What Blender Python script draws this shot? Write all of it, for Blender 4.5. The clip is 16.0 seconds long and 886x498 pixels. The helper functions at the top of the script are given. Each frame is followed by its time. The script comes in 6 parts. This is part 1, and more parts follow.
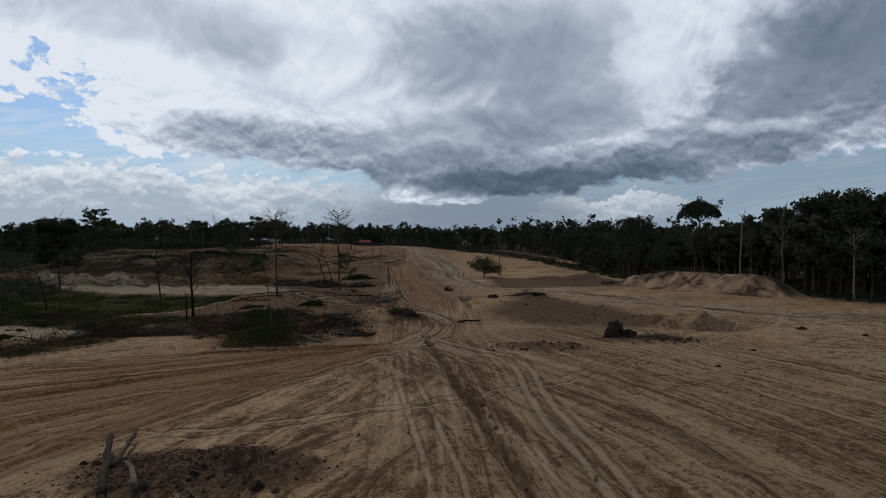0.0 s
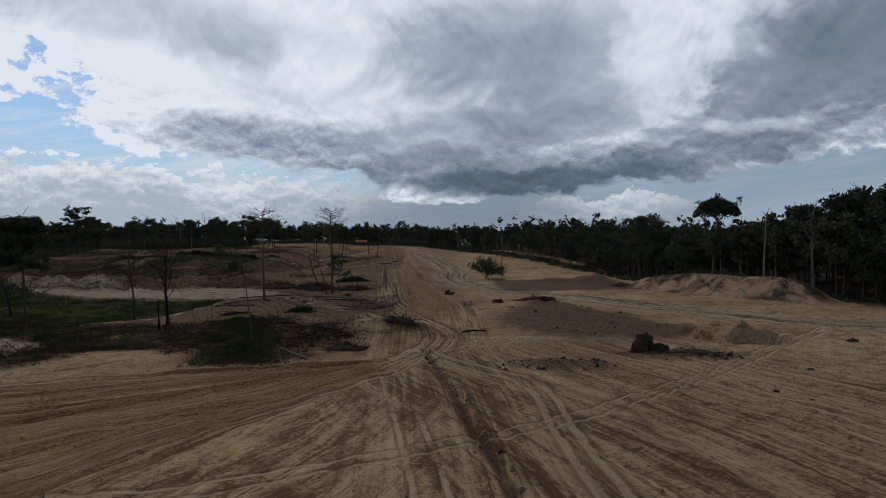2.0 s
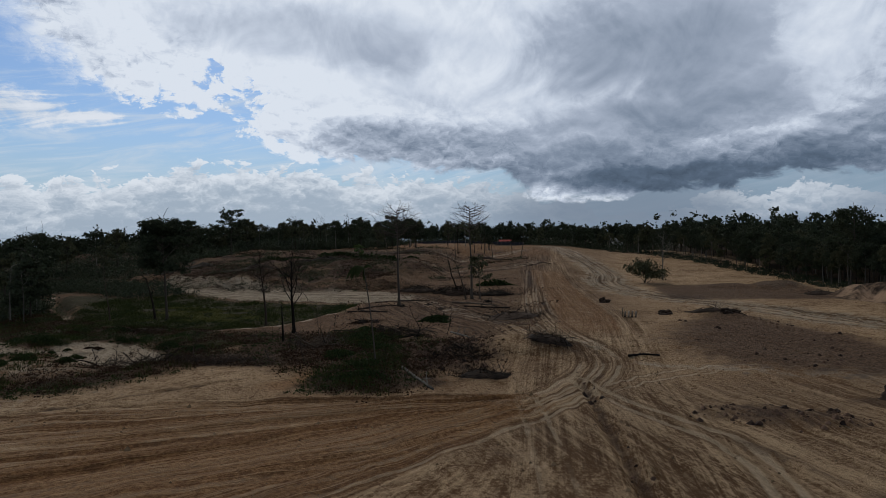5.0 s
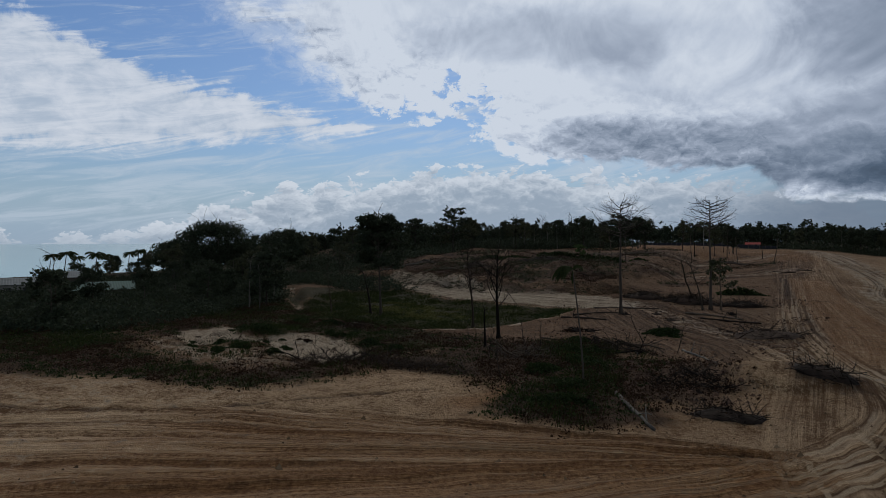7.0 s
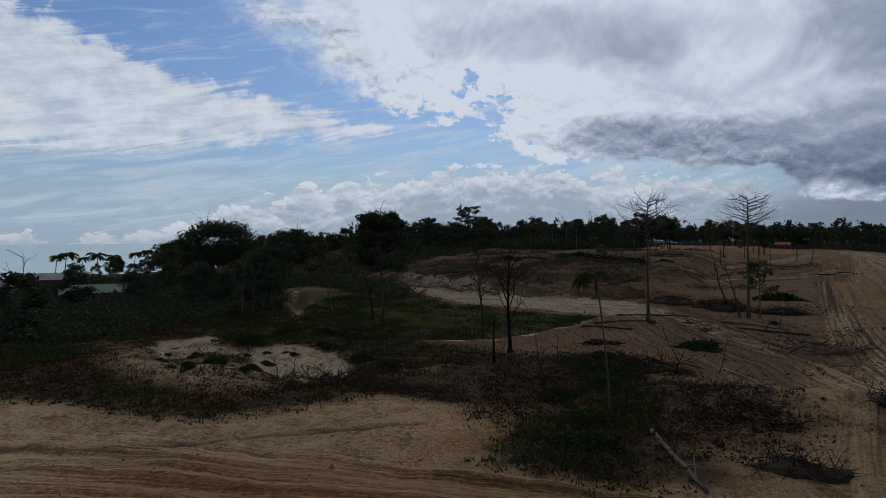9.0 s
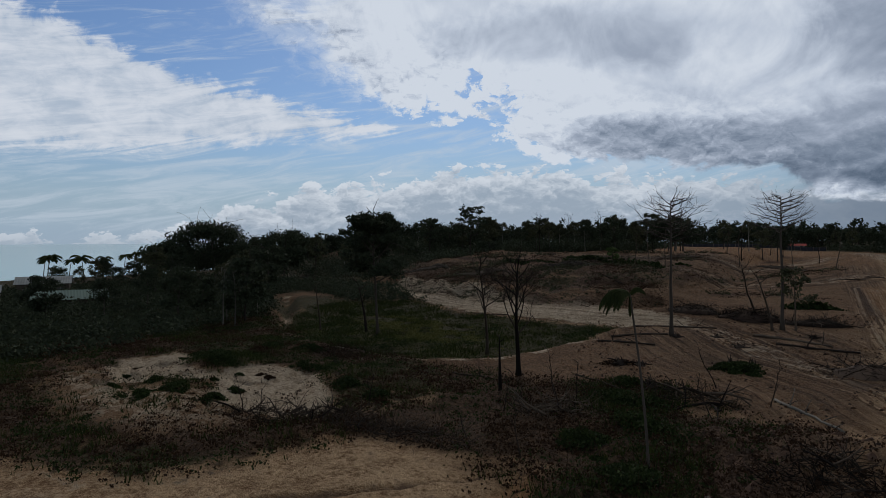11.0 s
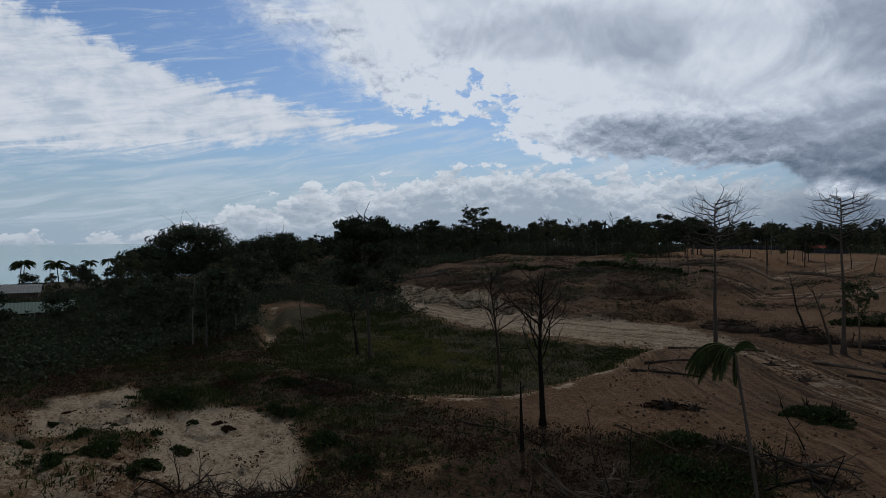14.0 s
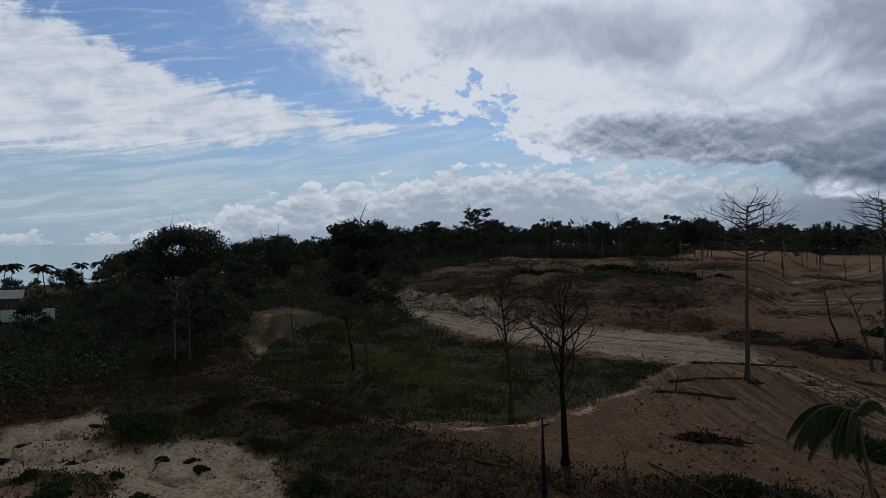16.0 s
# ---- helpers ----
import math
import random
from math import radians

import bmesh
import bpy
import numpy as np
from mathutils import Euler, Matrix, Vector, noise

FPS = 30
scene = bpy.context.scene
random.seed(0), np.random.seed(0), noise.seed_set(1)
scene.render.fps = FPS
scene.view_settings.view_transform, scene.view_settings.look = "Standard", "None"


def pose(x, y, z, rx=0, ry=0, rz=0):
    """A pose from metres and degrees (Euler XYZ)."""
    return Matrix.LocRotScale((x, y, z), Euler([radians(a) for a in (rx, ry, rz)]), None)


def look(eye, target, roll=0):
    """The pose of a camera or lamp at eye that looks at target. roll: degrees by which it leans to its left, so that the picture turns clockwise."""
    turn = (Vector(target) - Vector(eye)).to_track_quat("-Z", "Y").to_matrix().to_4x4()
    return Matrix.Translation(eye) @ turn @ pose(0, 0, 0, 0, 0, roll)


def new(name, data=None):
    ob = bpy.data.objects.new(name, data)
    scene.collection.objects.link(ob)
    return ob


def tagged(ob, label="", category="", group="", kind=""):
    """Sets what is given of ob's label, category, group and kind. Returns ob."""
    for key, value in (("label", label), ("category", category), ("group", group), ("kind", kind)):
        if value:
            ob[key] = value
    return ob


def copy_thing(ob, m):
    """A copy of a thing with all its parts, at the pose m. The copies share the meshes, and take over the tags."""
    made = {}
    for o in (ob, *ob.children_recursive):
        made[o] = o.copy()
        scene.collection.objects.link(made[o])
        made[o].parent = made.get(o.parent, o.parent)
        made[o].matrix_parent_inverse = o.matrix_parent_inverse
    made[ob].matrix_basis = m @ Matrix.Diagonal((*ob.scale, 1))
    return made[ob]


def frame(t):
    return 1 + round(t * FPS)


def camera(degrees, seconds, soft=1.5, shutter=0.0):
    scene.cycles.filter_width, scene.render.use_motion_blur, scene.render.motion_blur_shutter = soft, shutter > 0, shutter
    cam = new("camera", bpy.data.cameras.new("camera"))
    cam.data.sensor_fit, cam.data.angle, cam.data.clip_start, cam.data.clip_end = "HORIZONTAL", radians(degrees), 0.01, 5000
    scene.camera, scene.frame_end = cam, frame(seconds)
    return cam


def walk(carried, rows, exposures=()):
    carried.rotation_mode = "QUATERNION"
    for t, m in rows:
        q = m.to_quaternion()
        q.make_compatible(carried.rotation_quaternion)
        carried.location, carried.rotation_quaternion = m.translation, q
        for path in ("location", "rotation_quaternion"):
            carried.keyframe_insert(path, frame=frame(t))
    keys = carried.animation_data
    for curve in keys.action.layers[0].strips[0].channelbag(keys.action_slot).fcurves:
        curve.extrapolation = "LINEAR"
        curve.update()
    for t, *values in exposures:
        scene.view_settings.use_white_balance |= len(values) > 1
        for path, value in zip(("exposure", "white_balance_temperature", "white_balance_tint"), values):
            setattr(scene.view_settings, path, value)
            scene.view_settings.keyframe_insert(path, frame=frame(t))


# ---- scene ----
cam = camera(70.22, 16.0, soft=0.55)
PATH = [
    (0, pose(0.00, -0.00, 13.00, 88.96, 0.55, 0.00)),
    (0.5, pose(-0.07, 2.59, 12.96, 88.95, 0.55, -0.02)),
    (1, pose(-0.23, 5.22, 12.98, 88.94, 0.57, -0.09)),
    (1.5, pose(-0.41, 7.85, 13.03, 88.91, 0.55, -0.17)),
    (2, pose(-0.57, 10.40, 13.06, 88.91, 0.57, -0.19)),
    (2.5, pose(-0.75, 12.84, 13.08, 88.91, 0.60, -0.30)),
    (3, pose(-0.93, 15.23, 13.09, 88.90, 0.59, -0.36)),
    (3.5, pose(-1.16, 17.61, 13.12, 88.88, 0.61, -0.40)),
    (4, pose(-1.50, 20.05, 13.17, 88.86, 0.63, 0.85)),
    (4.5, pose(-1.77, 22.48, 13.19, 88.89, 0.70, 5.55)),
    (5, pose(-1.97, 24.85, 13.19, 89.01, 0.96, 12.85)),
    (5.2, pose(-2.06, 25.81, 13.19, 89.03, 0.94, 16.18)),
    (7.3, pose(-4.40, 36.60, 12.59, 89.28, 0.04, 33.99)),
    (7.5, pose(-4.73, 37.53, 12.59, 89.27, 0.06, 34.18)),
    (8, pose(-5.67, 39.80, 12.61, 89.27, 0.11, 34.58)),
    (8.5, pose(-6.70, 41.99, 12.64, 89.27, 0.12, 34.82)),
    (9, pose(-7.87, 44.14, 12.72, 89.27, 0.13, 34.98)),
    (9.2, pose(-8.35, 44.99, 12.75, 89.23, 0.19, 35.05)),
    (11.3, pose(-13.77, 53.57, 13.35, 89.27, 0.11, 35.34)),
    (11.5, pose(-14.32, 54.36, 13.40, 89.26, 0.14, 35.34)),
    (12, pose(-15.69, 56.33, 13.56, 89.25, 0.15, 35.40)),
    (12.5, pose(-17.02, 58.18, 13.77, 89.25, 0.15, 35.41)),
    (13, pose(-18.25, 59.86, 14.00, 89.23, 0.19, 35.41)),
    (13.5, pose(-19.46, 61.41, 14.25, 89.22, 0.18, 35.41)),
    (14, pose(-20.65, 62.83, 14.48, 89.22, 0.19, 35.41)),
    (14.5, pose(-21.79, 64.21, 14.69, 89.22, 0.23, 35.40)),
    (15, pose(-22.87, 65.52, 14.90, 89.21, 0.22, 35.39)),
    (15.5, pose(-23.92, 66.75, 15.07, 89.21, 0.20, 35.37)),
    (16, pose(-24.92, 68.00, 15.18, 89.21, 0.24, 35.37)),
]
EXPOSURES = [(0.0, 0.0, 6450, 10), (4.0, 0.0, 6400, 10), (7.3, -0.28, 6180, 10), (11.3, -0.24, 6280, 10), (16.0, -0.24, 6300, 10)]
walk(cam, PATH, EXPOSURES)

# ---- light ----
# The sky is a broken cloud deck: clear sky seen through gaps, a dark rain base ahead.
world = bpy.data.worlds.new("world")
scene.world = world
world.use_nodes = True


class Nodes:
    """Short hand for building node trees."""

    def __init__(self, tree):
        self.tree = tree
        tree.nodes.clear()

    def add(self, kind):
        return self.tree.nodes.new(kind)

    def put(self, socket, value):
        if isinstance(value, bpy.types.NodeSocket):
            self.tree.links.new(value, socket)
        elif value is not None:
            socket.default_value = value

    def math(self, op, a, b=None, c=None, clamp=False):
        node = self.add("ShaderNodeMath")
        node.operation, node.use_clamp = op, clamp
        for k, value in enumerate((a, b, c)):
            self.put(node.inputs[k], value)
        return node.outputs[0]

    def vec(self, x, y, z=0.0):
        node = self.add("ShaderNodeCombineXYZ")
        for k, value in enumerate((x, y, z)):
            self.put(node.inputs[k], value)
        return node.outputs[0]

    def split(self, v):
        node = self.add("ShaderNodeSeparateXYZ")
        self.put(node.inputs[0], v)
        return node.outputs

    def noise(self, v, scale, detail=4.0, rough=0.55, distort=0.0):
        node = self.add("ShaderNodeTexNoise")
        self.put(node.inputs["Vector"], v)
        for key, value in (("Scale", scale), ("Detail", detail), ("Roughness", rough), ("Distortion", distort)):
            node.inputs[key].default_value = value
        return node.outputs[0]

    def mix(self, f, a, b):
        node = self.add("ShaderNodeMix")
        node.data_type = "RGBA"
        self.put(node.inputs[0], f)
        for k, value in ((6, a), (7, b)):
            self.put(node.inputs[k], (*value, 1.0) if isinstance(value, tuple) and len(value) == 3 else value)
        return node.outputs[2]

    def step(self, x, low, high):
        node = self.add("ShaderNodeMapRange")
        node.interpolation_type = "SMOOTHSTEP"
        self.put(node.inputs[0], x)
        node.inputs[1].default_value, node.inputs[2].default_value = low, high
        return node.outputs[0]

    def attr(self, name):
        node = self.add("ShaderNodeAttribute")
        node.attribute_name = name
        return node.outputs["Vector"]

    def bump(self, height, strength, distance):
        node = self.add("ShaderNodeBump")
        node.inputs["Strength"].default_value, node.inputs["Distance"].default_value = strength, distance
        self.put(node.inputs["Height"], height)
        return node.outputs[0]


w = Nodes(world.node_tree)
way = w.add("ShaderNodeTexCoord").outputs["Generated"]
sx, sy, sz = w.split(way)
az = w.math("MULTIPLY", w.math("ARCTAN2", w.math("MULTIPLY", sx, -1.0), sy), 57.2958)
el = w.math("MULTIPLY", w.math("ARCSINE", w.math("MAXIMUM", w.math("MINIMUM", sz, 1.0), -1.0)), 57.2958)
# billows flatten towards the horizon
def flat(a, e, z):
    """A place in the cloud field for an azimuth and an elevation."""
    low = w.math("DIVIDE", w.math("MULTIPLY", e, 0.19), w.math("MULTIPLY_ADD", w.math("ABSOLUTE", e), 0.026, 1.0))
    return w.vec(w.math("MULTIPLY", a, 0.1), low, z)


billow = w.noise(flat(az, el, 0.3), 1.5, 8.0, 0.5, 0.6)
above = w.noise(flat(az, w.math("ADD", el, 0.7), 0.3), 1.5, 8.0, 0.5, 0.6)
swell = w.noise(flat(az, el, 6.0), 0.7, 3.0, 0.5, 0.4)
shred = w.noise(flat(az, el, 11.0), 4.5, 8.0, 0.58, 0.4)


def heads(a, e, scale, deep):
    """Cauliflower heads of cumulus: 1 in the middle of a head, low in the creases."""
    node = w.add("ShaderNodeTexVoronoi")
    node.feature, node.normalize = "F1", True
    w.put(node.inputs["Vector"], w.vec(w.math("MULTIPLY", a, 0.8), w.math("MULTIPLY", e, 1.15), 2.0))
    for key, value in (("Scale", scale), ("Detail", deep), ("Roughness", 0.62), ("Lacunarity", 2.3)):
        node.inputs[key].default_value = value
    return w.math("SUBTRACT", 1.0, node.outputs["Distance"])


torn = w.noise(w.vec(w.math("MULTIPLY", az, 0.16), w.math("MULTIPLY", el, 0.24), 8.0), 2.4, 10.0, 0.6, 0.5)
puff_a = w.math("ADD", az, w.math("MULTIPLY_ADD", torn, 4.0, -2.0))
puff = heads(puff_a, el, 0.38, 4.0)
puff_up = heads(puff_a, w.math("ADD", el, 0.45), 0.38, 4.0)
wispy = w.noise(w.vec(w.math("MULTIPLY", az, 0.05), w.math("ADD", w.math("MULTIPLY", el, 0.34), w.math("MULTIPLY", az, 0.055)), 2.0), 2.6, 9.0, 0.64, 0.9)
wob_a = w.math("MULTIPLY_ADD", billow, 15.0, w.math("MULTIPLY_ADD", torn, 6.0, -10.5))
wob_e = w.math("MULTIPLY_ADD", swell, 6.0, w.math("MULTIPLY_ADD", torn, 2.4, -4.2))
azw, elw = w.math("ADD", az, wob_a), w.math("ADD", el, wob_e)


def patch(a, e, ra, re, lean=0.0, amount=1.0, plain=False):
    """A soft oval of the sky about azimuth a and elevation e, in degrees. lean: its rise for each degree of azimuth."""
    da = w.math("ADD", az if plain else azw, -a)
    de = w.math("SUBTRACT", w.math("ADD", el if plain else elw, -e), w.math("MULTIPLY", da, lean))
    da, de = w.math("DIVIDE", da, ra), w.math("DIVIDE", de, re)
    q = w.math("MULTIPLY_ADD", da, da, w.math("MULTIPLY", de, de))
    return w.math("MULTIPLY", w.step(q, 1.9, 0.0), amount)


def most(*masks):
    total = masks[0]
    for m in masks[1:]:
        total = w.math("MAXIMUM", total, m)
    return total


def edge(*points):
    """Elevation of a cloud's edge over the azimuth, a smooth curve through the points."""
    node = w.add("ShaderNodeFloatCurve")
    line = node.mapping.curves[0]
    spots = [((a + 90) / 180, e / 30) for a, e in sorted(points)]
    line.points[0].location, line.points[1].location = spots[0], spots[-1]
    for spot in spots[1:-1]:
        line.points.new(*spot)
    node.mapping.update()
    w.put(node.inputs["Value"], w.math("DIVIDE", w.math("ADD", az, 90.0), 180.0))
    return w.math("MULTIPLY", node.outputs[0], 30.0)


# how far above its lower edge the deck is, with torn and puffed edges
foot = edge((-90, 8), (-60, 7.5), (-35, 6.3), (-29, 5.6), (-20.5, 5.0), (-11, 3.9), (-0.8, 3.5), (4.3, 3.9), (9, 6.0), (15, 6.2), (21.8, 6.6), (26.6, 7.7), (30.5, 9.4), (33, 10.7), (36.6, 11.5), (40.1, 12.0), (43, 13.8), (47, 16.0), (53, 20), (62, 26), (90, 29))
rim = w.step(az, 17.0, 26.0)
jag = w.math("MULTIPLY_ADD", torn, 3.0, w.math("MULTIPLY_ADD", billow, 4.0, -3.5))
jag = w.math("ADD", jag, w.math("MULTIPLY", w.math("MULTIPLY_ADD", puff, 10.0, -6.8), rim))
over = w.math("ADD", w.math("SUBTRACT", el, foot), jag)
loose = w.step(az, 38.0, 48.0)
deck = w.step(w.math("DIVIDE", over, w.math("MULTIPLY_ADD", loose, 3.2, 0.55)), -0.5, 0.7)
hole = patch(30.8, 12.7, 3.2, 2.0, 0.3, 1.0, True)
holed = w.math("MULTIPLY", w.step(hole, 0.02, 0.2), w.step(w.math("MULTIPLY_ADD", torn, 3.0, w.math("MULTIPLY_ADD", puff, -4.0, hole)), -0.55, -0.25))
deck = w.math("MULTIPLY", deck, w.math("SUBTRACT", 1.0, holed))
deck = w.math("MULTIPLY", deck, w.math("SUBTRACT", 1.0, w.math("MULTIPLY", w.step(w.math("MULTIPLY_ADD", wispy, 1.6, w.math("MULTIPLY_ADD", torn, 0.8, loose)), 2.05, 2.5), 0.8)))

# sheet of bright cloud that tapers to a point over the sea
roof = edge((-90, 0), (36, 0), (38.8, 9.6), (41, 10.6), (45, 11.5), (50, 12.6), (58, 14.4), (64, 16.4), (70, 18.0), (90, 21))
keel = edge((-90, 4), (37, 10), (40, 9.9), (45, 9.2), (52, 8.3), (62, 7.4), (70, 6.8), (90, 6))
frayed = w.math("MULTIPLY_ADD", torn, 5.0, w.math("MULTIPLY_ADD", wispy, 5.0, -5.0))
sheet_top = w.math("SUBTRACT", roof, w.math("SUBTRACT", el, frayed))
sheet_low = w.math("SUBTRACT", w.math("ADD", el, w.math("MULTIPLY", frayed, 0.8)), keel)
tapered = w.math("MULTIPLY", w.step(sheet_top, -0.2, 1.3), w.step(sheet_low, -0.5, 1.0))

# clear sky and its thin veils
sky = w.add("ShaderNodeTexSky")
sky.sky_type, sky.sun_disc = "NISHITA", False
sky.sun_elevation, sky.sun_rotation = radians(43), radians(-30)
sky.altitude, sky.air_density, sky.dust_density = 20, 1.1, 0.8
blue = w.mix(1.0, sky.outputs[0], (0.046, 0.060, 0.080))
blue.node.blend_type = "MULTIPLY"
seen = w.mix(w.step(el, 11.0, -1.0), blue, (0.38, 0.49, 0.60))
streak = w.step(w.math("MULTIPLY_ADD", wispy, 1.0, w.math("MULTIPLY", w.step(el, 17.0, 4.0), 0.06)), 0.46, 0.74)
seen = w.mix(w.math("MULTIPLY", streak, 0.62), seen, (0.60, 0.675, 0.755))
white = w.mix(w.step(w.math("MULTIPLY_ADD", wispy, 0.5, w.math("MULTIPLY", torn, 0.5)), 0.34, 0.62), (0.50, 0.575, 0.67), (0.77, 0.80, 0.85))
seen = w.mix(w.math("MULTIPLY", tapered, 0.93), seen, white)
seen = w.mix(w.math("MULTIPLY", w.step(az, 14.0, -8.0), 0.7), seen, (0.215, 0.295, 0.385))

# low heaps of cumulus along the horizon, lit from above
crown = edge((-90, 1.5), (-35, 1.6), (-24, 1.8), (-21.5, 2.6), (-19, 3.6), (-14, 3.7), (-8, 2.7), (-4, 2.0), (2, 3.2), (8, 4.8), (15, 5.2), (20.4, 5.7), (26.6, 6.2), (31, 5.8), (35, 5.9), (40, 4.9), (45, 4.3), (52, 3.2), (57, 1.8), (62, 0.4), (90, 0.2))
depth = w.math("SUBTRACT", w.math("MULTIPLY_ADD", puff, 9.0, w.math("ADD", crown, w.math("MULTIPLY_ADD", torn, 3.0, -7.75))), el)
heaped = w.step(depth, -0.12, 0.22)
face = w.math("MULTIPLY_ADD", w.math("SUBTRACT", puff, puff_up), 2.6, w.math("MULTIPLY_ADD", torn, 0.9, w.math("MULTIPLY_ADD", depth, -0.15, 0.30)), clamp=True)
heap = w.mix(w.step(face, 0.2, 0.95), (0.36, 0.43, 0.515), (0.75, 0.79, 0.84))
dull = w.math("SUBTRACT", w.step(az, 20.0, -4.0), patch(-14.0, 3.0, 6.0, 1.6, 0.0, 0.75, True))
heap = w.mix(w.math("MULTIPLY", dull, 0.78), heap, (0.225, 0.285, 0.365))
seen = w.mix(w.math("MULTIPLY", heaped, 0.92), seen, heap)
# rain under the dark base
seen = w.mix(patch(-3.0, 2.0, 10.0, 3.0, 0.0, 0.8, True), seen, (0.19, 0.24, 0.31))

# thickness of the deck: rain base ahead, heavier to the right
thick = most(
    patch(-6.0, 16.0, 11.0, 5.0, 0.0, 0.46),
    patch(-10.0, 10.5, 14.0, 3.6, -0.05, 0.48),
    patch(11.0, 8.2, 14.0, 2.4, 0.0, 0.50),
    patch(-2.0, 6.4, 13.0, 2.4, 0.0, 0.66),
    patch(-8.0, 4.8, 17.0, 2.0, 0.0, 0.95),
    patch(-22.0, 6.8, 14.0, 2.2, -0.10, 0.74),
    patch(-31.0, 11.0, 12.0, 5.0, 0.0, 0.66),
    patch(-36.0, 15.5, 11.0, 6.0, 0.0, 0.72),
    patch(24.0, 17.0, 10.0, 2.6, 0.0, 0.30),
)
thin = most(patch(-19.5, 15.5, 3.6, 6.0, 0.0, 0.8), patch(-14.0, 7.4, 7.0, 0.8, 0.05, 0.35), patch(-27.0, 8.6, 9.0, 0.9, -0.1, 0.35), patch(8.0, 13.0, 8.0, 3.0, 0.0, 0.5))
thick = w.math("MULTIPLY", thick, w.math("SUBTRACT", 1.0, thin))
calm = w.math("MULTIPLY_ADD", thick, -0.75, 1.0)
relief = w.math("MULTIPLY_ADD", w.math("SUBTRACT", above, billow), 1.0, w.math("MULTIPLY_ADD", swell, 0.55, w.math("MULTIPLY_ADD", shred, 0.24, -0.395)))
curl = w.math("MULTIPLY", w.math("SUBTRACT", puff_up, puff), w.math("MULTIPLY", w.step(over, 8.0, 0.0), 2.4))
body = w.math("ADD", w.math("MULTIPLY", w.math("ADD", relief, curl), calm), w.math("MULTIPLY_ADD", thick, 0.86, 0.05), clamp=True)
lit = w.math("MULTIPLY", w.math("MULTIPLY", w.step(over, 2.2, 0.1), rim), 0.16)
body = w.math("SUBTRACT", body, lit, clamp=True)
# deck overhead, out of view, is added dark to dim the ground's light
body = w.math("MAXIMUM", body, w.math("MULTIPLY_ADD", w.step(el, 23.0, 38.0), 0.90, w.math("MULTIPLY", relief, 0.4)), clamp=True)
ramp = w.add("ShaderNodeValToRGB")
w.put(ramp.inputs[0], body)
stops = ramp.color_ramp.elements
stops[0].position, stops[0].color = 0.0, (0.74, 0.79, 0.86, 1)
stops[1].position, stops[1].color = 1.0, (0.055, 0.078, 0.112, 1)
for position, tone in ((0.16, (0.59, 0.65, 0.745, 1)), (0.36, (0.385, 0.44, 0.535, 1)), (0.58, (0.22, 0.27, 0.35, 1)), (0.8, (0.105, 0.145, 0.205, 1))):
    stops.new(position).color = tone
seen = w.mix(deck, seen, ramp.outputs[0])
seen = w.mix(w.math("MULTIPLY", w.step(el, 2.0, -0.5), 0.5), seen, w.mix(dull, (0.35, 0.43, 0.51), (0.21, 0.27, 0.34)))
back = w.add("ShaderNodeBackground")
w.put(back.inputs[0], seen)
back.inputs[1].default_value = 1.0
w.tree.links.new(back.outputs[0], w.add("ShaderNodeOutputWorld").inputs[0])

sun = new("sun", bpy.data.lights.new("sun", "SUN"))
sun.data.energy, sun.data.angle, sun.data.color = 1.8, radians(3), (1.0, 0.92, 0.80)
sun.matrix_world = look((-35, 60, 64), (0, 0, 0))


# ---- materials ----
def surface(name, rough=0.9, spec=0.2):
    mat = bpy.data.materials.new(name)
    mat.use_nodes = True
    n = Nodes(mat.node_tree)
    bsdf = n.add("ShaderNodeBsdfPrincipled")
    bsdf.inputs["Roughness"].default_value = rough
    bsdf.inputs["Specular IOR Level"].default_value = spec
    n.tree.links.new(bsdf.outputs[0], n.add("ShaderNodeOutputMaterial").inputs[0])
    return mat, n, bsdf


def mottled(name, low, high, scale=1.0, rough=0.9, spec=0.15, bump=0.0, by="object", stretch=(1, 1, 1), detail=6.0):
    """A surface whose colour wanders between two tones at two scales, with some relief and a tone of its own for each object."""
    mat, n, bsdf = surface(name, rough, spec)
    co = n.add("ShaderNodeTexCoord").outputs["Object"]
    mp = n.add("ShaderNodeMapping")
    n.put(mp.inputs[0], co)
    mp.inputs["Scale"].default_value = stretch
    a = n.noise(mp.outputs[0], scale, detail, 0.6)
    b = n.noise(mp.outputs[0], scale * 0.17, 2.0)
    f = n.math("ADD", n.math("MULTIPLY", a, 0.65), n.math("MULTIPLY", b, 0.45))
    if by == "island":
        r = n.add("ShaderNodeNewGeometry").outputs["Random Per Island"]
    else:
        r = n.add("ShaderNodeObjectInfo").outputs["Random"]
    f = n.math("ADD", f, n.math("MULTIPLY_ADD", r, 0.5, -0.25))
    n.put(bsdf.inputs["Base Color"], n.mix(n.step(f, 0.25, 0.8), low, high))
    if bump:
        n.put(bsdf.inputs["Normal"], n.bump(a, 0.6, bump))
    return mat


